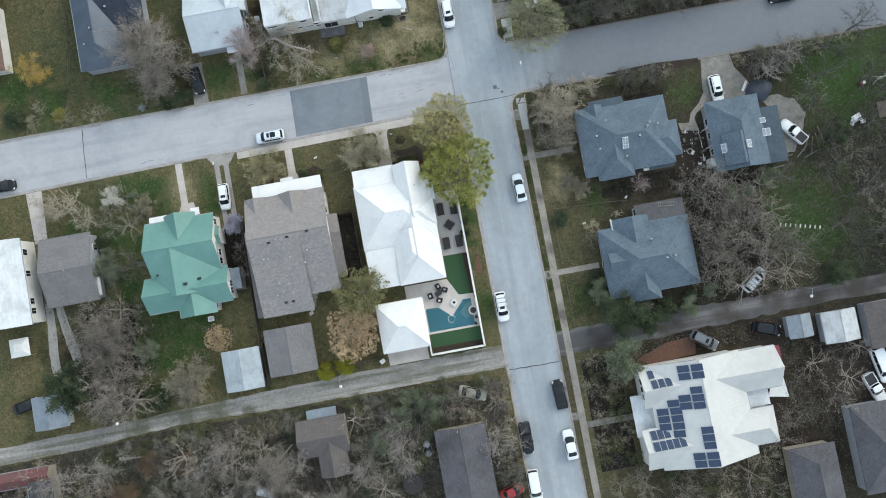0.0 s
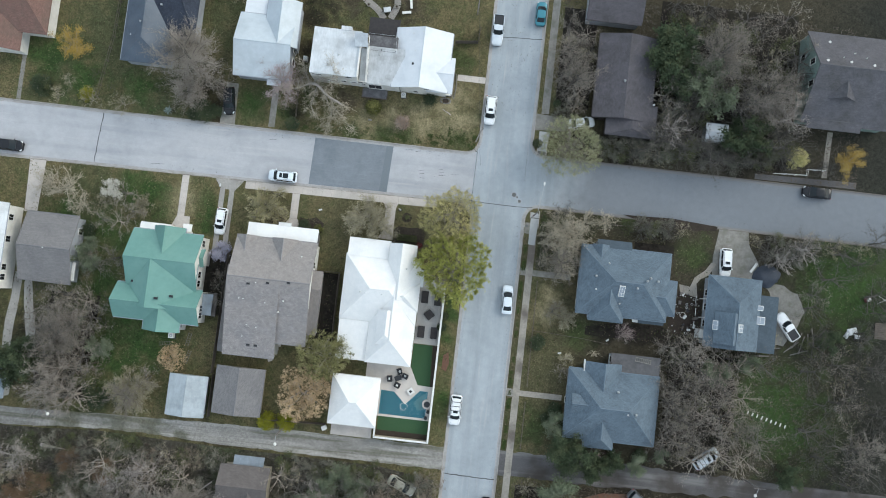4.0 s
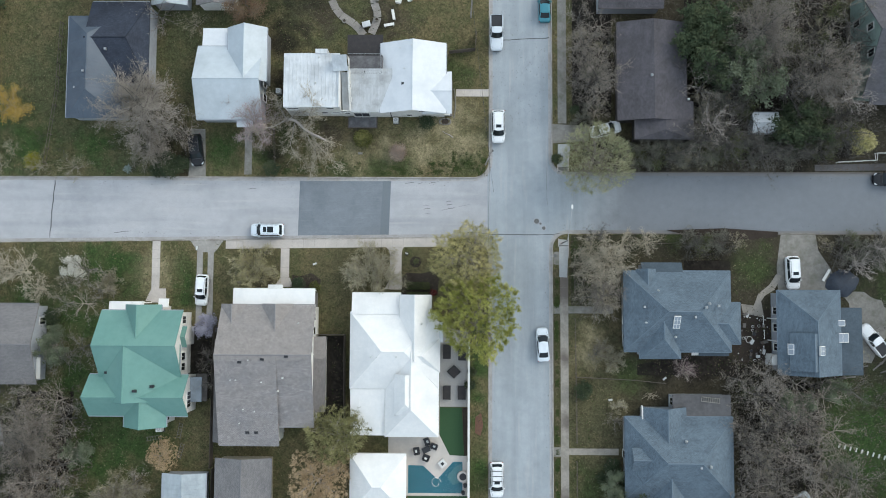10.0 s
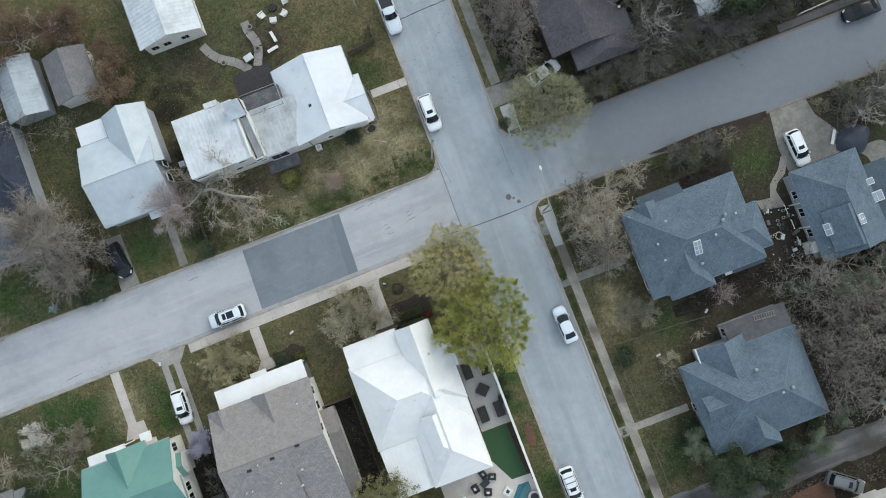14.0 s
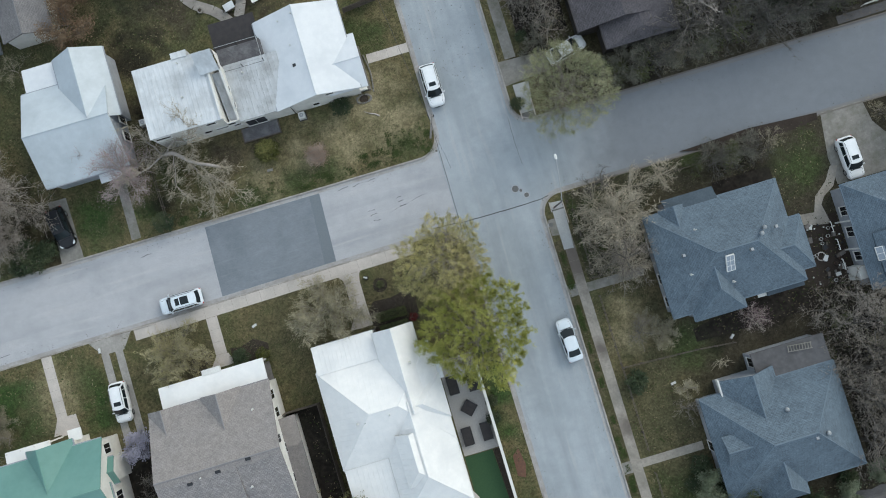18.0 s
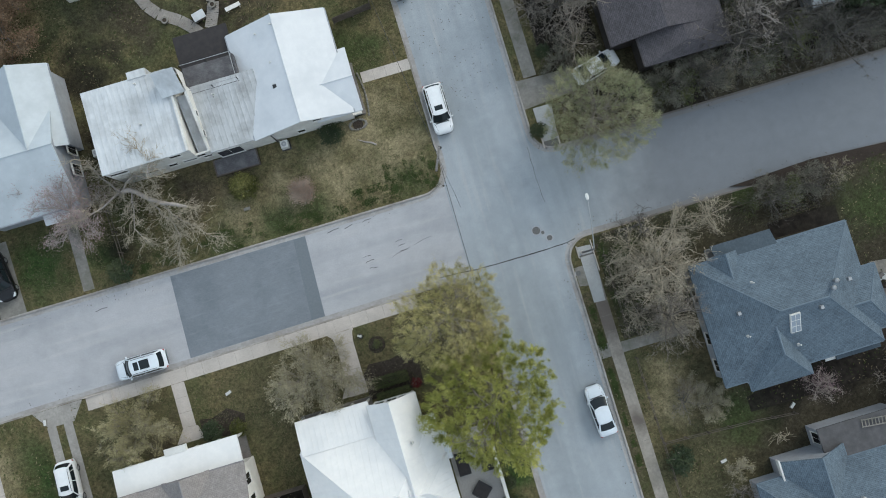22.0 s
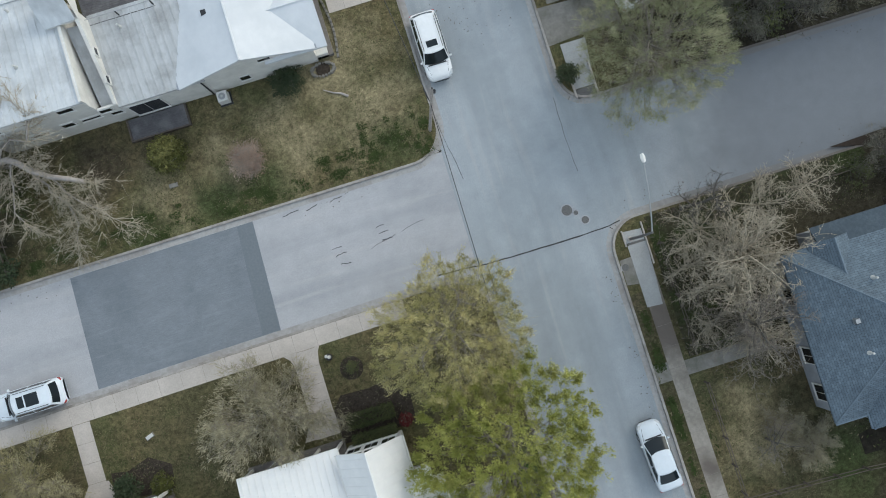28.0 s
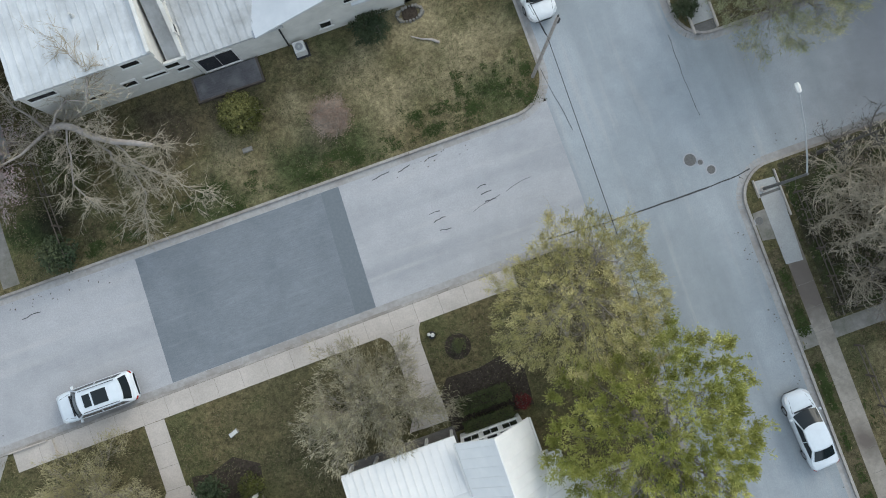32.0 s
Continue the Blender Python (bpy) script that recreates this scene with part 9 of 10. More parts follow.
def post_fence(name, pts, h, label, mat="fence", board=0.0, step=2.4, cat="fence"):
    """A fence along points: posts, rails and boards as parts; board 0 leaves wire rails only."""
    f = thing(name, label, cat, "fences")
    seen = None
    for a, b in zip(pts[:-1], pts[1:]):
        d = Vector((b[0] - a[0], b[1] - a[1]))
        n = max(1, round(d.length / step))
        ang = math.degrees(math.atan2(d.y, d.x))
        for k in range(n + 1):
            p = (a[0] + d.x * k / n, a[1] + d.y * k / n)
            if p != seen:
                part("post", Mesh().box(-0.05, 0.05, -0.05, 0.05, -0.1, h + 0.04, 0.01), M[mat], f, at=pose(p[0], p[1], GZ, 0, 0, ang))
            seen = p
        if board:
            for k in range(n):
                s = d.length / n
                part("fence_panel", Mesh().box(0.05, s - 0.05, 0.03, 0.05, 0.04, h), M[mat], f, at=pose(a[0] + d.x * k / n, a[1] + d.y * k / n, GZ, 0, 0, ang))
        for z in (h * 0.35, h * 0.92):
            part("rail", Mesh().box(0, d.length, -0.02, 0.025, z - 0.03, z + 0.03), M[mat], f, at=pose(a[0], a[1], GZ, 0, 0, ang))
    return f


post_fence("wooden_fence", [(-17.6, 15.2), (-13.6, 15.2), (-13.5, 1.5)], 1.8, "brown wooden fence between two houses", board=1)
post_fence("wooden_fence", [(-31.9, 17.4), (-32.1, -3.2)], 1.7, "dark wooden fence beside the grey house", board=1)
post_fence("wooden_fence", [(-31.8, -3.4), (-31.8, -10.2)], 1.6, "dark wooden fence between garage and shed", board=1)
post_fence("wooden_fence", [(-22.6, -9.6), (-13.0, -9.3)], 1.6, "dark wooden fence along the alley", board=1)
post_fence("wire_fence", [(18.7, 27.4), (18.75, 20.2)], 1.0, "low dark fence along the sidewalk", step=2.0)
post_fence("wire_fence", [(18.75, 17.6), (18.9, 0.4)], 1.0, "low dark fence along the sidewalk", step=2.0)
post_fence("wire_fence", [(18.9, -2.2), (18.9, -9.6)], 1.0, "low dark fence along the sidewalk", step=2.0)
post_fence("wire_fence", [(18.9, 9.5), (27.1, 9.1), (31.2, 8.7)], 1.0, "low brown wooden fence across the yard", step=2.0)
post_fence("wire_fence", [(27.0, 28.2), (40.5, 28.4)], 1.1, "wire fence behind the bare trees", step=2.2)
post_fence("wire_fence", [(-57.0, 39.5), (-55.6, 50.0), (-55.2, 60.0)], 1.2, "wire fence between two yards", step=2.2)
post_fence("wire_fence", [(-23.9, 38.4), (-24.1, 44.5)], 1.1, "thin wire fence between two yards", step=2.0)
post_fence("picket_fence", [(56.0, 39.9), (61.4, 40.2), (61.5, 41.2), (64.2, 41.3)], 0.9, "low white fence by the sidewalk", mat="trim", step=1.6)
post_fence("wooden_fence", [(0.9, 55.6), (4.6, 56.0), (4.8, 58.5)], 1.5, "wooden yard fence beside the house", board=1)
slab("sidewalk_far_east", [(53, 38.7), (70, 38.9), (70, 40.0), (53, 39.6)], M["gravel_east"], "dark stained sidewalk", "pavement", 0.014)
slab("path_northeast", [(64.1, 40.2), (65.0, 40.2), (65.4, 48.0), (64.5, 48.0)], M["walk_concrete"], "pale concrete path to the house", "path", 0.013)
# dark brown strip, slightly raised, on the south edge of the east street
slab("eroded_bank", [(31.9, 30.2), (36, 29.2), (44, 28.9), (47.5, 29.3), (47.6, 30.0), (40, 30.5)], M["dirt"], "eroded dirt edge of the street", "ground", 0.05)

# garden wall round the pool yard
W = thing("garden_wall", "pale garden wall with a white cap round the pool yard", "wall")
for x0, x1, y0, y1 in ((3.72, 3.92, -10.4, 14.6), (-4.9, 3.72, -10.4, -10.2), (-4.95, -4.8, -10.2, -8.3)):
    w_ = part("wall", Mesh().box(x0, x1, y0, y1, 0, 1.5), M["tan_wall"], W)
    part("cap", Mesh().box(x0 - 0.05, x1 + 0.05, y0 - 0.05, y1 + 0.05, 1.5, 1.58), M["trim"], w_)

# patio with planters
slab("patio_gravel", rect(-0.2, 3.7, 5.2, 15.8), M["patio"], "pale gravel patio beside the white house", "patio", 0.02)
for x, y, w_, h_, a in ((0.75, 12.9, 1.1, 2.0, 0), (2.9, 12.7, 1.1, 2.0, 0), (1.75, 10.1, 1.35, 1.35, 45), (0.75, 7.2, 1.1, 1.9, 0), (2.85, 7.2, 1.1, 1.9, 0)):
    p = thing("planter", "low dark rectangular planter box with soil", "planter", "planters on the patio", pose(x, y, GZ + 0.02, 0, 0, a))
    for s in (-1, 1):
        part("side", Mesh().box(min(s * w_ / 2, s * (w_ / 2 - 0.06)), max(s * w_ / 2, s * (w_ / 2 - 0.06)), -h_ / 2, h_ / 2, 0, 0.45), M["dark"], p)
        part("end", Mesh().box(-w_ / 2 + 0.06, w_ / 2 - 0.06, min(s * h_ / 2, s * (h_ / 2 - 0.06)), max(s * h_ / 2, s * (h_ / 2 - 0.06)), 0, 0.45), M["dark"], p)
    part("soil", Mesh().box(-w_ / 2 + 0.06, w_ / 2 - 0.06, -h_ / 2 + 0.06, h_ / 2 - 0.06, 0.02, 0.4), M["black_roof"], p)
slab("lawn_turf_north", [(-0.2, 1.3), (1.2, -1.5), (3.2, -1.6), (2.9, 5.1), (-0.2, 5.1)], M["turf"], "smooth green artificial turf", "lawn", 0.03)
slab("bed_wall", [(2.95, 5.1), (3.7, 5.1), (3.7, -1.5), (3.2, -1.6)], M["mulch"], "narrow planting bed along the wall", "flower bed", 0.032)
slab("lawn_turf_south", rect(-4.6, 3.6, -9.3, -7.1), M["turf"], "smooth green artificial turf beside the pool", "lawn", 0.03)
slab("bed_alley", rect(-4.7, 3.65, -10.15, -9.3), M["mulch"], "planting bed along the alley wall", "flower bed", 0.028)
# pool: deck pieces round a sunken basin with water
deck_z = GZ + 0.03
for o in (rect(-7.4, -4.6, -7.1, 1.4), rect(-4.6, -0.35, -2.4, 1.4), [(-0.35, 1.4), (-0.35, -2.4), (2.6, -2.4), (3.6, -2.4), (3.6, -1.6), (1.2, -1.5), (-0.2, 1.2)], rect(3.0, 3.7, -7.1, -2.4), rect(-4.6, 3.0, -7.1, -6.75), [(-4.6, -2.4), (-4.6, -2.9), (-2.5, -2.95), (-0.5, -4.8), (1.6, -2.5), (1.6, -2.4)]):
    slab("pool_deck", o, M["deck"], "pale stone pool deck", "pavement", 0.05)
slab("pool_floor", rect(-4.6, 3.0, -6.8, -2.4), M["pool_floor"], "blue-tiled pool floor", "pool", 0.012)
slab("water", [(-4.55, -6.72), (2.97, -6.72), (2.97, -2.45), (1.65, -2.45), (-0.5, -4.72), (-2.45, -2.9), (-4.55, -2.85)], M["water"], "still teal pool water", "water", 0.035)
slab("bathing_shelf", [(1.9, -3.2), (2.9, -2.6), (2.9, -5.2), (1.6, -5.6), (0.9, -4.4)], M["shelf"], "pale shallow shelf in the pool", "pool", 0.018)
sp = thing("spa", "round pale stone spa at the pool's edge", "spa", "", pose(3.05, -4.4, GZ))
part("rim", Mesh().disc(0, 0, 0, 0.35, 0.8, 22, 0.02), M["deck"], sp)
part("basin", Mesh().disc(0, 0, 0.3, 0.36, 0.5, 18), M["dark"], sp)
for x, y in ((3.35, -5.6), (3.1, -6.6)):
    e = thing("pool_equipment", "dark pool pump and filter beside the wall", "pool pump", "pool equipment", pose(x, y, GZ))
    part("tank", Mesh().disc(0, 0, 0, 0.7, 0.28, 14, 0.04), M["dark"], e)
    part("pipe", Mesh().tube([(0.2, 0, 0.2), (0.5, 0.2, 0.2), (0.5, 0.6, 0.2)], [0.05] * 3, 8), M["pvc"], e)
hose = thing("pool_hose", "pale curled cleaning hose floating in the pool", "hose", "", pose(-0.7, -5.2, GZ + 0.045))
part("hose", Mesh().tube([(0.7 * math.cos(a * 0.55) * (1 - a * 0.035), 0.6 * math.sin(a * 0.55), 0) for a in range(12)], [0.035] * 12, 6), M["trim"], hose)
for x, y, a in ((-2.0, 0.4, 20), (-1.0, -0.3, 70), (-3.4, -0.9, 190), (-2.1, -1.8, 250)):
    ch = thing("patio_chair", "dark cushioned patio chair with a pale pillow", "chair", "patio chairs", pose(x, y, deck_z + 0.03, 0, 0, a))
    part("seat", Mesh().box(-0.4, 0.4, -0.4, 0.4, 0.15, 0.42, 0.05), M["dark"], ch)
    part("backrest", Mesh().box(0.28, 0.46, -0.42, 0.42, 0.15, 0.8, 0.03), M["dark"], ch)
    part("pillow", Mesh().box(-0.05, 0.25, -0.2, 0.2, 0.42, 0.55, 0.06), M["trim"], ch)
    for s in (-1, 1):
        part("armrest", Mesh().box(-0.4, 0.4, s * 0.45 - 0.06, s * 0.45 + 0.06, 0.15, 0.6, 0.02), M["dark"], ch)
t = thing("patio_table", "low dark patio table", "table", "", pose(-2.1, -0.7, deck_z + 0.03, 0, 0, 25))
part("tabletop", Mesh().box(-0.55, 0.55, -0.4, 0.4, 0.36, 0.42, 0.01), M["dark"], t)
for sx in (-1, 1):
    for sy in (-1, 1):
        part("leg", Mesh().box(sx * 0.48 - 0.03, sx * 0.48 + 0.03, sy * 0.33 - 0.03, sy * 0.33 + 0.03, 0, 0.36), M["dark"], t)
fp = thing("fire_table", "square pale fire table on the deck", "fire pit", "", pose(0.2, -2.6, deck_z + 0.03, 0, 0, 40))
part("top", Mesh().box(-0.5, 0.5, -0.5, 0.5, 0, 0.4, 0.02), M["trim"], fp)
part("burner", Mesh().box(-0.2, 0.2, -0.2, 0.2, 0.39, 0.43), M["dark"], fp)

# back yard of the northwest house: stepping path, fire ring, pale chairs
for pts in ([(-16.2, 63.6), (-15.6, 62.3), (-14.8, 61.3), (-13.9, 60.7), (-13.0, 60.1), (-12.2, 59.3), (-11.5, 58.4)], [(-10.1, 64.6), (-10.0, 63.1), (-9.6, 62.0), (-9.5, 61.0), (-9.8, 60.0), (-10.4, 58.6)]):
    bw = thing("boardwalk", "curved walk of weathered grey boards in the back yard", "path", "garden walks", pose(0, 0, GZ))
    for a, b in zip(pts[:-1], pts[1:]):
        d = Vector((b[0] - a[0], b[1] - a[1]))
        n = max(2, round(d.length / 0.2))
        for k in range(n):
            f = (k + 0.5) / n
            part("board", Mesh().box(-d.length / n * 0.5 + 0.012, d.length / n * 0.5 - 0.012, -0.55, 0.55, -0.02, 0.07), M["board"], bw, at=pose(a[0] + d.x * f, a[1] + d.y * f, 0, 0, 0, math.degrees(math.atan2(d.y, d.x))))
for x, y in ((-14.3, 60.4), (-9.6, 60.6), (-9.6, 63.6)):
    o = thing("planter", "round pale planter with a dark plant on the garden walk", "planter", "planters on the walk", pose(x, y, GZ + 0.07))
    part("pot", Mesh().disc(0, 0, 0, 0.34, 0.3, 16, -0.04), M["old_concrete"], o)
    part("soil", Mesh().disc(0, 0, 0.3, 0.35, 0.2, 12), M["mulch"], o)
bn = thing("garden_chest", "pale flat wooden chest beside the garden walk", "chest", "", pose(-11.1, 59.9, GZ, 0, 0, 14))
part("body", Mesh().box(-0.55, 0.55, -0.38, 0.38, -0.02, 0.4, 0.02), M["board"], bn)
part("lid", Mesh().box(-0.6, 0.6, -0.42, 0.42, 0.4, 0.46, 0.01), M["old_metal"], bn)
fr = thing("fire_ring", "dark round fire ring on the lawn", "fire pit", "", pose(-6.0, 65.0, GZ))
part("ring", Mesh().disc(0, 0, 0, 0.3, 0.55, 18, 0.04), M["dark"], fr)
part("ash", Mesh().disc(0, 0, 0.28, 0.31, 0.38, 14), M["mulch"], fr)
for k in range(5):
    a = 200 + 55 * k
    ch = thing("garden_chair", "white wooden garden chair round the fire ring", "chair", "garden chairs", pose(-6.0 + 1.7 * math.cos(radians(a)), 65.0 + 1.7 * math.sin(radians(a)), GZ, 0, 0, a))
    part("seat", Mesh().box(-0.35, 0.3, -0.32, 0.32, 0.3, 0.36), M["trim"], ch)
    for j in range(4):
        part("back_slat", Mesh().box(0.28, 0.5, -0.3 + 0.155 * j, -0.17 + 0.155 * j, 0.32, 0.85), M["trim"], ch)
    for s in (-1, 1):
        part("armrest", Mesh().box(-0.35, 0.4, s * 0.38 - 0.06, s * 0.38 + 0.06, 0.5, 0.54), M["trim"], ch)
        part("leg", Mesh().box(-0.33, -0.25, s * 0.36 - 0.03, s * 0.36 + 0.03, 0, 0.5), M["trim"], ch)
for x, y, a in ((-7.2, 61.3, 100), (-7.8, 59.8, 10)):
    bn = thing("garden_bench", "pale wooden garden bench on the lawn", "bench", "garden benches", pose(x, y, GZ, 0, 0, a))
    part("seat", Mesh().box(-0.75, 0.75, -0.2, 0.2, 0.4, 0.46), M["trim"], bn)
    for s in (-1, 1):
        part("leg", Mesh().box(s * 0.6 - 0.04, s * 0.6 + 0.04, -0.18, 0.18, 0, 0.4), M["trim"], bn)

# small things
for x, y, a in ((-18.1, 25.2, 20), (-35.0, 27.4, 80), (23.7, 6.3, 10), (31.3, 9.3, 40), (-11.8, 41.1, 0)):
    bx = thing("utility_box", "small pale utility box on the lawn", "utility box", "utility boxes", pose(x, y, GZ, 0, 0, a))
    part("box", Mesh().box(-0.32, 0.32, -0.16, 0.16, -0.02, 0.1, 0.03), M["old_concrete"], bx)
    part("lid", Mesh().box(-0.26, 0.26, -0.12, 0.12, 0.09, 0.13), M["pvc"] if y < 30 else M["old_concrete"], bx)
lg = thing("fallen_branch", "short pale fallen branch on the lawn", "branch", "", pose(0.7, 43.9, GZ, 0, 0, -25))
part("limb", Mesh().tube([(-0.9, 0.1, 0.06), (-0.2, 0.0, 0.07), (0.4, 0.03, 0.06), (0.9, -0.1, 0.05)], [0.03, 0.05, 0.08, 0.09], 7), M["pale_bark"], lg)
pile = thing("stick_pile", "heap of pale cut sticks on the lawn", "brush pile", "", pose(29.4, 6.9, GZ))
rng_ = random.Random(44)
for k in range(30):
    x, y, a, L = rng_.gauss(0, 0.45), rng_.gauss(0, 0.28), rng_.gauss(10, 40), rng_.uniform(0.35, 0.8)
    z = 0.03 + 0.3 * max(0.0, 1 - abs(x) / 1.1) * rng_.random()
    L *= 0.55
    part("stick", Mesh().tube([(-L, 0, 0), (0, rng_.uniform(-0.06, 0.06), 0.04), (L, 0, 0.0)], [0.016, 0.02, 0.012], 5), M["tan_bark"], pile, at=pose(x, y, z, 0, rng_.uniform(-8, 8), a))
for x, y, a in ((40.6, 41.2, 20), (41.2, 40.9, -35), (41.6, 41.4, 5)):
    lg = thing("dead_branch", "pale dead branch lying in the brush", "branch", "dead branches", pose(x, y, GZ + 0.5, 0, 6, a))
    part("limb", Mesh().tube([(-1.1, 0, -0.5), (-0.2, 0.1, 0), (0.5, 0, 0.1), (1.2, -0.2, 0.2)], [0.09, 0.08, 0.06, 0.03], 7), M["tan_bark"], lg)
    part("fork", Mesh().tube([(0.2, 0.05, 0.05), (0.7, 0.5, 0.2), (1.0, 0.9, 0.3)], [0.05, 0.04, 0.02], 6), M["tan_bark"], lg)
wp = thing("white_panel", "narrow white panel leaning over the tarpaulin", "panel", "", pose(54.1, 23.9, GZ, 0, 0, 58))
part("sheet", Mesh().box(-0.95, 0.95, -0.2, 0.2, 0.28, 0.34, 0.02), M["trim"], wp)
part("prop", Mesh().box(-0.7, 0.7, -0.12, 0.12, -0.02, 0.28), M["wood"], wp)
orn = thing("garden_ornament", "small pale stone garden ornament by the path", "ornament", "", pose(-5.0, 26.7, GZ))
part("plinth", Mesh().disc(0, 0, 0, 0.2, 0.25, 10, 0.05), M["dark"], orn)
part("figure", Mesh().disc(0.05, 0, 0.2, 0.5, 0.14, 8, 0.06).disc(-0.15, 0.1, 0.15, 0.4, 0.12, 8, 0.05), M["trim"], orn)
tr = thing("trampoline", "round black trampoline in a back yard", "trampoline", "", pose(-11.6, -30.2, GZ))
part("mat", Mesh().disc(0, 0, 0.75, 0.8, 1.6, 24), M["black_roof"], tr)
part("frame", Mesh().tube([(1.7 * math.cos(6.2832 * k / 24), 1.7 * math.sin(6.2832 * k / 24), 0.78) for k in range(25)], [0.05] * 25, 6), M["dark"], tr)
for k in range(5):
    part("leg", Mesh().tube([(1.7 * math.cos(1.2566 * k), 1.7 * math.sin(1.2566 * k), 0), (1.7 * math.cos(1.2566 * k), 1.7 * math.sin(1.2566 * k), 0.78)], [0.04, 0.04], 6), M["steel"], tr)
for x, y in ((-8.4, -24.4), (-8.3, -25.8)):
    r = thing("rain_barrel", "round grey-green water barrel", "barrel", "barrels", pose(x, y, GZ))
    part("body", Mesh().disc(0, 0, 0, 1.0, 0.55, 18, 0.04), M["green_wall"], r)
    part("lid", Mesh().disc(0, 0, 0.99, 1.05, 0.5, 18, 0.03), M["grey_wall"], r)
for k in range(9):
    part("garden_marker", Mesh().box(-0.3, 0.3, -0.09, 0.09, -0.02, 0.12, 0.02), M["trim"], None, at=pose(55.4 + 0.78 * k, 0.2 - 0.2 * k, GZ, 0, 0, 70))
for o in [o for o in scene.objects if o.name.startswith("garden_marker")]:
    tagged(o, "pale flat block in a row on the grass", "edging block", "edging blocks")
# clutter between the two blue-roofed houses and in back yards
rnd = random.Random(9)
for k in range(46):
    x, y = rnd.uniform(41.4, 46.0), rnd.uniform(11.8, 18.6)
    if k % 3 == 0:
        o = thing("flower_pot", "small pot on the dark patio", "flower pot", "pots on the patio", pose(x, y, GZ))
        part("pot", Mesh().disc(0, 0, 0, 0.28, 0.15, 10, -0.04), M["red_shingle"] if k % 2 else M["pvc"], o)
        part("soil", Mesh().disc(0, 0, 0.25, 0.29, 0.15, 10), M["mulch"], o)
    else:
        s = rnd.uniform(0.1, 0.35)
        o = thing("crate", "small box standing on the patio", "box", "clutter on the patio", pose(x, y, GZ, 0, 0, rnd.uniform(0, 90)))
        part("box", Mesh().box(-s, s, -s * 0.6, s * 0.6, -0.02, s * 1.1, 0.02), rnd.choice((M["wood"], M["dark"], M["fence"])), o)
        part("lid", Mesh().box(-s, s, -s * 0.62, s * 0.62, s * 1.1, s * 1.1 + 0.03), rnd.choice((M["wood"], M["fence"], M["dark"], M["pvc"])), o)
M["tarp"] = surf("dark_navy_tarpaulin", (0.03, 0.04, 0.06), (0.02, 0.027, 0.042), 3, (0.045, 0.055, 0.075), 0.6, 0.55, bump=0.3, dist=0.05)
tp = thing("tarpaulin", "dark navy tarpaulin draped over a low heap in the yard", "tarpaulin", "", pose(56.4, 22.8, GZ, 0, 0, 14))
g, tr_ = Mesh(), random.Random(33)
top = {(i, j): 0.06 + 0.8 * max(0.0, 1 - ((i - 5) / 5) ** 2) * max(0.0, 1 - ((j - 4) / 4) ** 2) * (0.75 + 0.5 * tr_.random()) for i in range(11) for j in range(9)}
g.v = [((i - 5) * 0.5 * (1 - 0.045 * (j - 4) ** 2 * 0.6) + tr_.uniform(-0.16, 0.16), (j - 4) * 0.48 * (1 - 0.012 * (i - 5) ** 2) + tr_.uniform(-0.16, 0.16), top[i, j]) for i in range(11) for j in range(9)]
g.f = [(i * 9 + j, i * 9 + 9 + j, i * 9 + 10 + j, i * 9 + 1 + j) for i in range(10) for j in range(8)]
part("sheet", g, M["tarp"], tp, smooth=True)
for sx_ in (-1, 1):
    for sy_ in (-1, 1):
        part("tie_peg", Mesh().tube([(sx_ * 2.52, sy_ * 1.95, -0.05), (sx_ * 2.6, sy_ * 2.0, 0.16)], [0.03, 0.03], 6), M["steel"], tp)
rg = thing("fire_ring", "pale stone ring on the patio", "fire pit", "", pose(43.2, 14.8, GZ))
part("ring", Mesh().tube([(0.45 * math.cos(6.2832 * k / 18), 0.45 * math.sin(6.2832 * k / 18), 0.1) for k in range(19)], [0.07] * 19, 6), M["concrete"], rg)
for k, (x, y, a) in enumerate(((62.4, 12.8, 60), (63.2, 12.2, 75), (64.2, 12.6, 95), (61.5, 11.6, 40), (62.8, 10.8, 20), (64.9, 13.6, 100), (58.2, 11.0, 10), (56.4, 9.6, 5))):
    o = thing("lumber", "long weathered board lying in the yard", "board", "boards in the yard", pose(x, y, GZ + 0.02 * k, 0, 0, a))
    part("board", Mesh().box(-1.5, 1.5, -0.09, 0.09, 0, 0.05), M["wood"], o)
    part("batten", Mesh().box(-0.1, 0.1, -0.2, 0.2, -0.02, 0.0), M["wood"], o)
for x, y in ((45.2, 13.4), (45.3, 15.6), (45.2, 17.6)):
    o = thing("window_sash", "white window sash leaning by the house", "window", "stored windows", pose(x, y, GZ, 0, -20, 0))
    part("frame", Mesh().box(-0.04, 0.04, -0.6, 0.6, 0, 1.3), M["trim"], o)
    part("pane", Mesh().box(-0.05, -0.042, -0.5, -0.04, 0.1, 1.2).box(-0.05, -0.042, 0.04, 0.5, 0.1, 1.2), M["glass"], o)
for x, y, a in ((-40.4, 0.6, 10), (-36.8, 1.6, 80), (-36.6, -1.2, 75)):
    o = thing("ladder", "wooden ladder lying in the yard", "ladder", "ladders", pose(x, y, GZ + 0.02, 0, 0, a))
    for s in (-1, 1):
        part("rail", Mesh().box(-1.1, 1.1, s * 0.24 - 0.03, s * 0.24 + 0.03, 0, 0.06), M["wood"], o)
    for k in range(6):
        part("rung", Mesh().box(-0.95 + 0.38 * k, -0.9 + 0.38 * k, -0.24, 0.24, 0.01, 0.05), M["wood"], o)
dbn = thing("trash_bin", "pale wheeled bin behind the cottage", "bin", "", pose(-13.0, -9.9, GZ, 0, 0, 30))
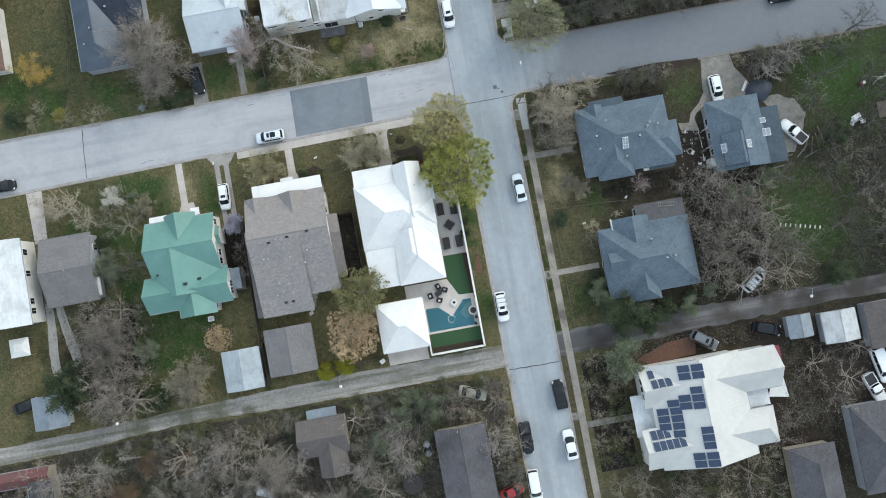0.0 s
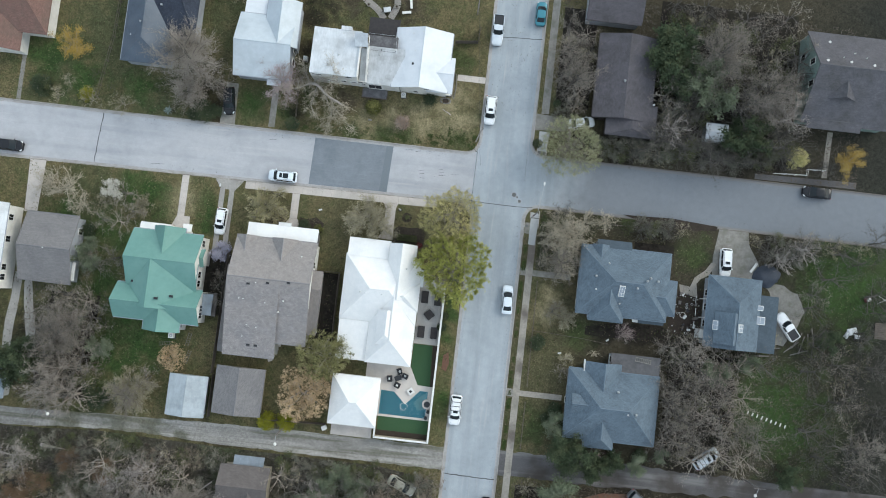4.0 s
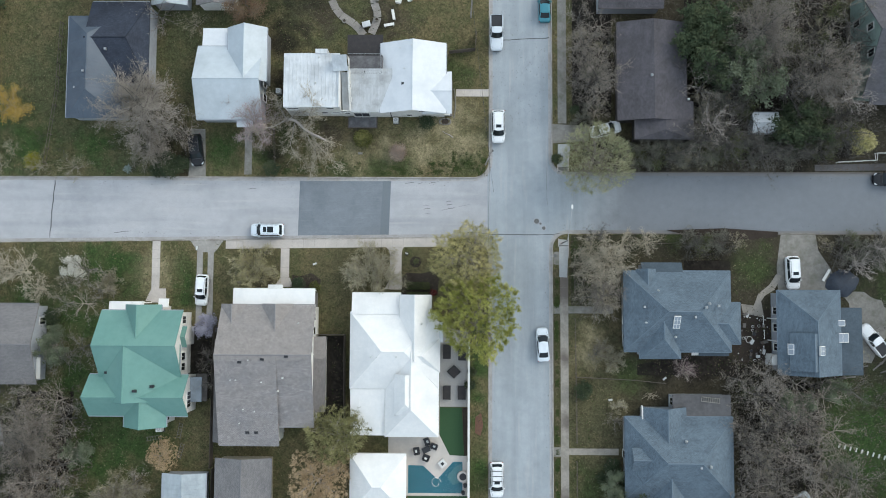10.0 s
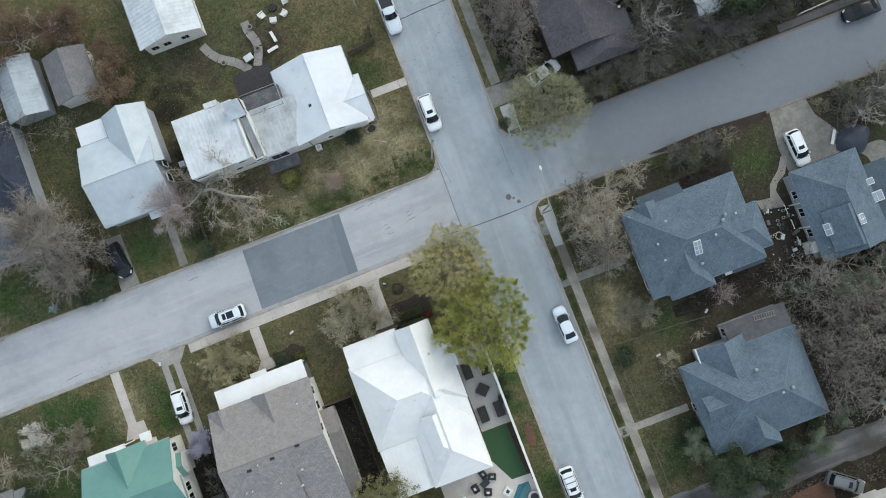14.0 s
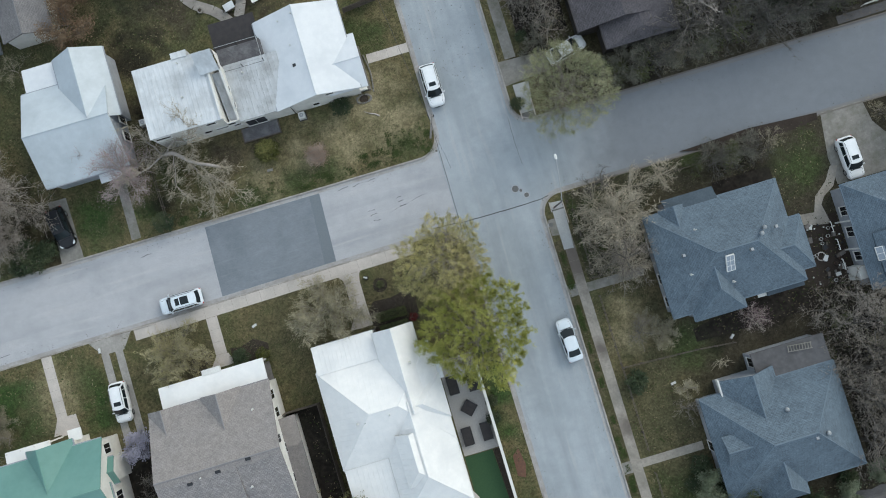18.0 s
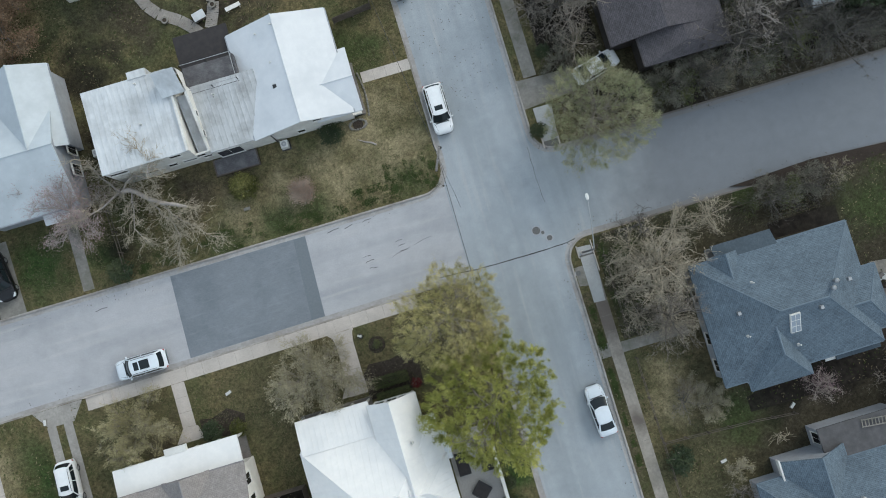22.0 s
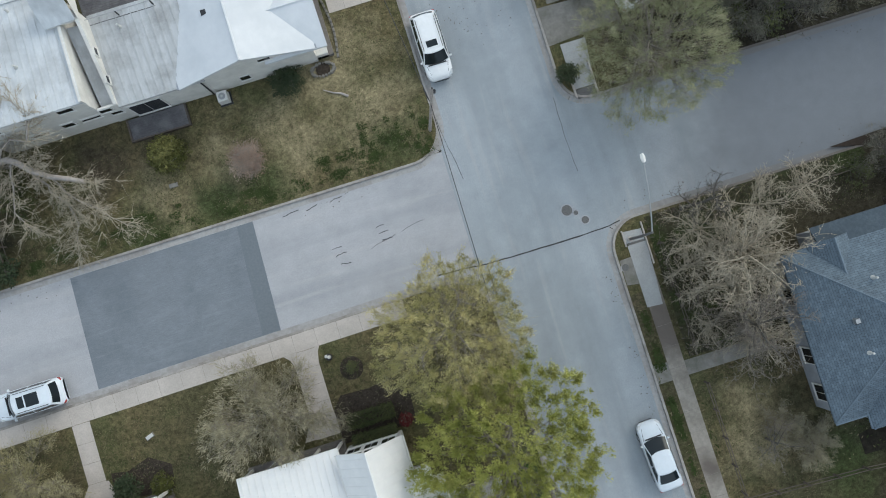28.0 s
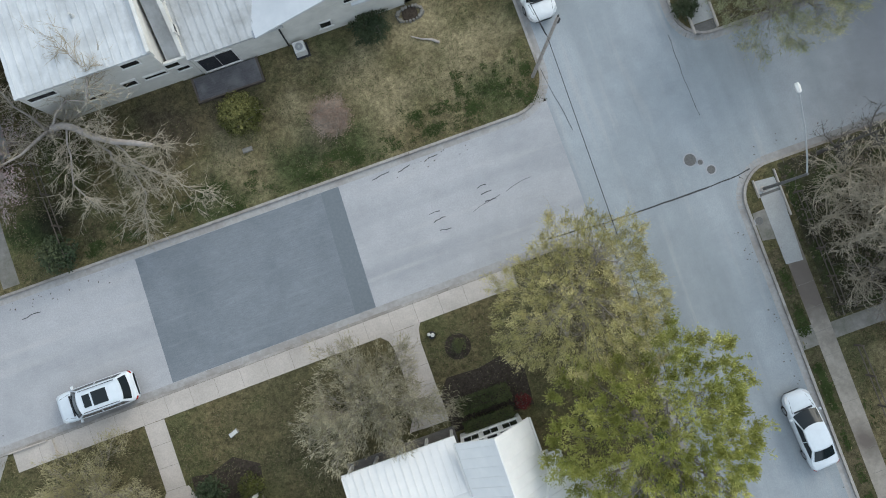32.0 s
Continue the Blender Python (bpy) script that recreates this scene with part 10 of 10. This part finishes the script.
part("body", Mesh().box(-0.35, 0.35, -0.3, 0.3, 0.05, 1.0, -0.03), M["pvc"], dbn)
part("lid", Mesh().box(-0.4, 0.4, -0.34, 0.34, 1.0, 1.07, 0.02), M["trim"], dbn)
bt = thing("gazebo", "white pop-up canopy beside the house", "canopy", "", pose(-70.4, 3.0, GZ))
part("cloth", Mesh().box(-1.6, 1.6, -1.5, 1.5, 2.0, 2.5, 0.9), M["trim"], bt)
for sx in (-1, 1):
    for sy in (-1, 1):
        part("leg", Mesh().tube([(sx * 1.5, sy * 1.4, 0), (sx * 1.5, sy * 1.4, 2.1)], [0.03, 0.03], 6), M["steel"], bt)

# ruins and clutter in the southwest brush
ru = thing("ruined_foundation", "pale broken concrete foundation among brush", "ruin", "", pose(-52.3, -25.4, GZ))
for x0, x1, y0, y1, h in ((0, 0.3, -2.4, 0, 0.6), (-0.9, 3.6, -2.5, -2.2, 0.4), (4.3, 4.7, -2.5, 0.2, 0.7), (3.6, 5.2, -2.3, -1.8, 0.5)):
    part("wall_stub", Mesh().box(x0, x1, y0, y1, -0.02, h, 0.03), M["concrete"], ru)
rg = thing("stone_ring", "grey ring of stones on the ground", "fire pit", "", pose(-48.5, -20.1, GZ))
part("ring", Mesh().tube([(0.95 * math.cos(6.2832 * k / 20), 0.95 * math.sin(6.2832 * k / 20), 0.12) for k in range(21)], [0.14] * 21, 6), M["old_concrete"], rg)
ta = thing("water_tank", "pale cylindrical tank in a back yard", "tank", "", pose(-35.4, -27.1, GZ, 0, 0, -20))
part("drum", Mesh().tube([(-1.3, 0, 0.8), (-1.2, 0, 0.8), (1.2, 0, 0.8), (1.3, 0, 0.8)], [0.5, 0.75, 0.75, 0.5], 18), M["old_metal"], ta)
for x in (-0.8, 0.8):
    part("cradle", Mesh().box(x - 0.1, x + 0.1, -0.6, 0.6, -0.02, 0.3), M["wood"], ta)
lo = thing("fallen_log", "long pale fallen log beside the alley", "log", "", pose(-55.5, -18.0, GZ, 0, 0, -3))
part("trunk", Mesh().tube([(-2.6, 0.1, 0.2), (-1.8, 0, 0.24), (0, 0, 0.18), (3.4, -0.15, 0.1)], [0.28, 0.24, 0.12, 0.05], 9), M["pale_bark"], lo)
for a, b in (((-43.0, -22.3), (-36.8, -25.7)), ((-36.8, -25.7), (-29.8, -20.4))):
    lo = thing("fallen_limb", "long pale fallen limb in the brush", "branch", "fallen limbs", pose(a[0], a[1], GZ))
    part("limb", Mesh().tube([(0, 0, 0.3), ((b[0] - a[0]) * 0.5, (b[1] - a[1]) * 0.5 - 0.4, 0.7), (b[0] - a[0], b[1] - a[1], 0.9)], [0.05, 0.09, 0.12], 7), M["pale_bark"], lo)

# stone border round the small bed at the porch corner, and edging along the porch
sb = thing("stone_border", "ring of pale rough stones round a small bed", "stone border", "", pose(0.35, 45.75, GZ))
rng_ = random.Random(21)
for k in range(22):
    a = 6.2832 * k / 22
    r = rng_.uniform(0.09, 0.17)
    part("stone", Mesh().disc(0, 0, -0.03, r * 1.3, r, 7, r * 0.35), M["old_concrete"], sb, at=pose(0.8 * math.cos(a), 0.45 * math.sin(a), 0, 0, 0, rng_.uniform(0, 90)))
part("soil", Mesh().disc(0, 0, -0.02, 0.06, 0.5, 12), M["mulch"], sb)
eb = thing("edging", "pale curved edging beside the porch", "edging", "", pose(0, 0, GZ))
for k in range(12):
    part("edging_stone", Mesh().box(-0.09, 0.09, -0.17, 0.17, -0.03, 0.14, 0.03), M["old_concrete"], eb, at=pose(1.62 + 0.22 * math.sin(math.pi * k / 11), 46.4 + 0.36 * k, 0, 0, 0, -8 * math.cos(math.pi * k / 11)))

# play things and heaps of the far east yard
toy = thing("play_house", "small orange and white toy on the grass", "toy", "", pose(73.4, 20.8, GZ, 0, 0, 20))
part("base", Mesh().box(-0.5, 0.5, -0.35, 0.35, -0.02, 0.5, 0.06), M["rust_roof"], toy)
part("top", Mesh().box(-0.3, 0.35, -0.25, 0.25, 0.5, 0.75, 0.06), M["trim"], toy)
sw = thing("swing_frame", "white metal swing frame on the grass", "swing", "", pose(76.3, 21.0, GZ))
for s_ in (-1, 1):
    for e_ in (-1, 1):
        part("leg", Mesh().tube([(s_ * 1.1, e_ * 0.7, -0.02), (s_ * 1.0, 0, 1.8)], [0.05, 0.05], 6), M["trim"], sw)
part("crossbar", Mesh().tube([(-1.05, 0, 1.8), (1.05, 0, 1.8)], [0.06, 0.06], 6), M["trim"], sw)
part("seat", Mesh().box(-0.5, 0.5, -0.2, 0.2, 0.45, 0.5), M["wood"], sw)
for x, y, a, s_ in ((71.3, 15.3, 20, 0.8), (70.4, 14.6, 60, 0.5), (72.2, 14.5, 5, 0.45)):
    o = thing("junk_heap", "pale sheet lying over a heap in the yard", "heap", "heaps in the yard", pose(x, y, GZ, 0, 0, a))
    part("sheet", Mesh().box(-s_, s_, -s_ * 0.7, s_ * 0.7, 0.2, 0.36, s_ * 0.3), M["old_metal"], o)
    part("base", Mesh().box(-s_ * 0.9, s_ * 0.9, -s_ * 0.6, s_ * 0.6, -0.02, 0.2), M["wood"], o)
dk = thing("deck_platform", "dark wooden platform on the grass", "platform", "", pose(76.4, 15.9, GZ))
for k in range(9):
    part("board", Mesh().box(-1.4, 1.4, -1.35 + 0.3 * k, -1.08 + 0.3 * k, 0.1, 0.16), M["fence"], dk)
for s_ in (-1.2, 1.2):
    part("joist", Mesh().box(s_ - 0.05, s_ + 0.05, -1.3, 1.3, -0.02, 0.1), M["fence"], dk)

# string lamps and pots on the dark patio, and a white lattice on the flat roof
for k, (x, y) in enumerate(((42.4, 18.0), (43.2, 17.9), (44.2, 17.8), (45.3, 17.6), (41.8, 16.4), (41.6, 14.2), (41.5, 12.9), (42.0, 12.0), (44.6, 13.4), (45.6, 16.6))):
    lp = thing("garden_light", "small white globe light on a short stake", "garden light", "patio lights", pose(x, y, GZ))
    part("stake", Mesh().tube([(0, 0, -0.05), (0, 0, 0.5)], [0.02, 0.02], 5), M["dark"], lp)
    part("globe", Mesh().disc(0, 0, 0.48, 0.64, 0.09, 10, 0.04), M["trim"], lp)
lt = thing("lattice", "pale wooden lattice lying on the flat roof", "lattice", "", pose(36.6, 6.8, 3.24, 0, 0, -6))
for k in range(9):
    part("slat", Mesh().box(-1.2 + 0.3 * k - 0.04, -1.2 + 0.3 * k + 0.04, -0.35, 0.35, 0.0, 0.05), M["old_concrete"], lt)
for s_ in (-0.3, 0.3):
    part("rail", Mesh().box(-1.3, 1.3, s_ - 0.04, s_ + 0.04, 0.05, 0.09), M["old_concrete"], lt)
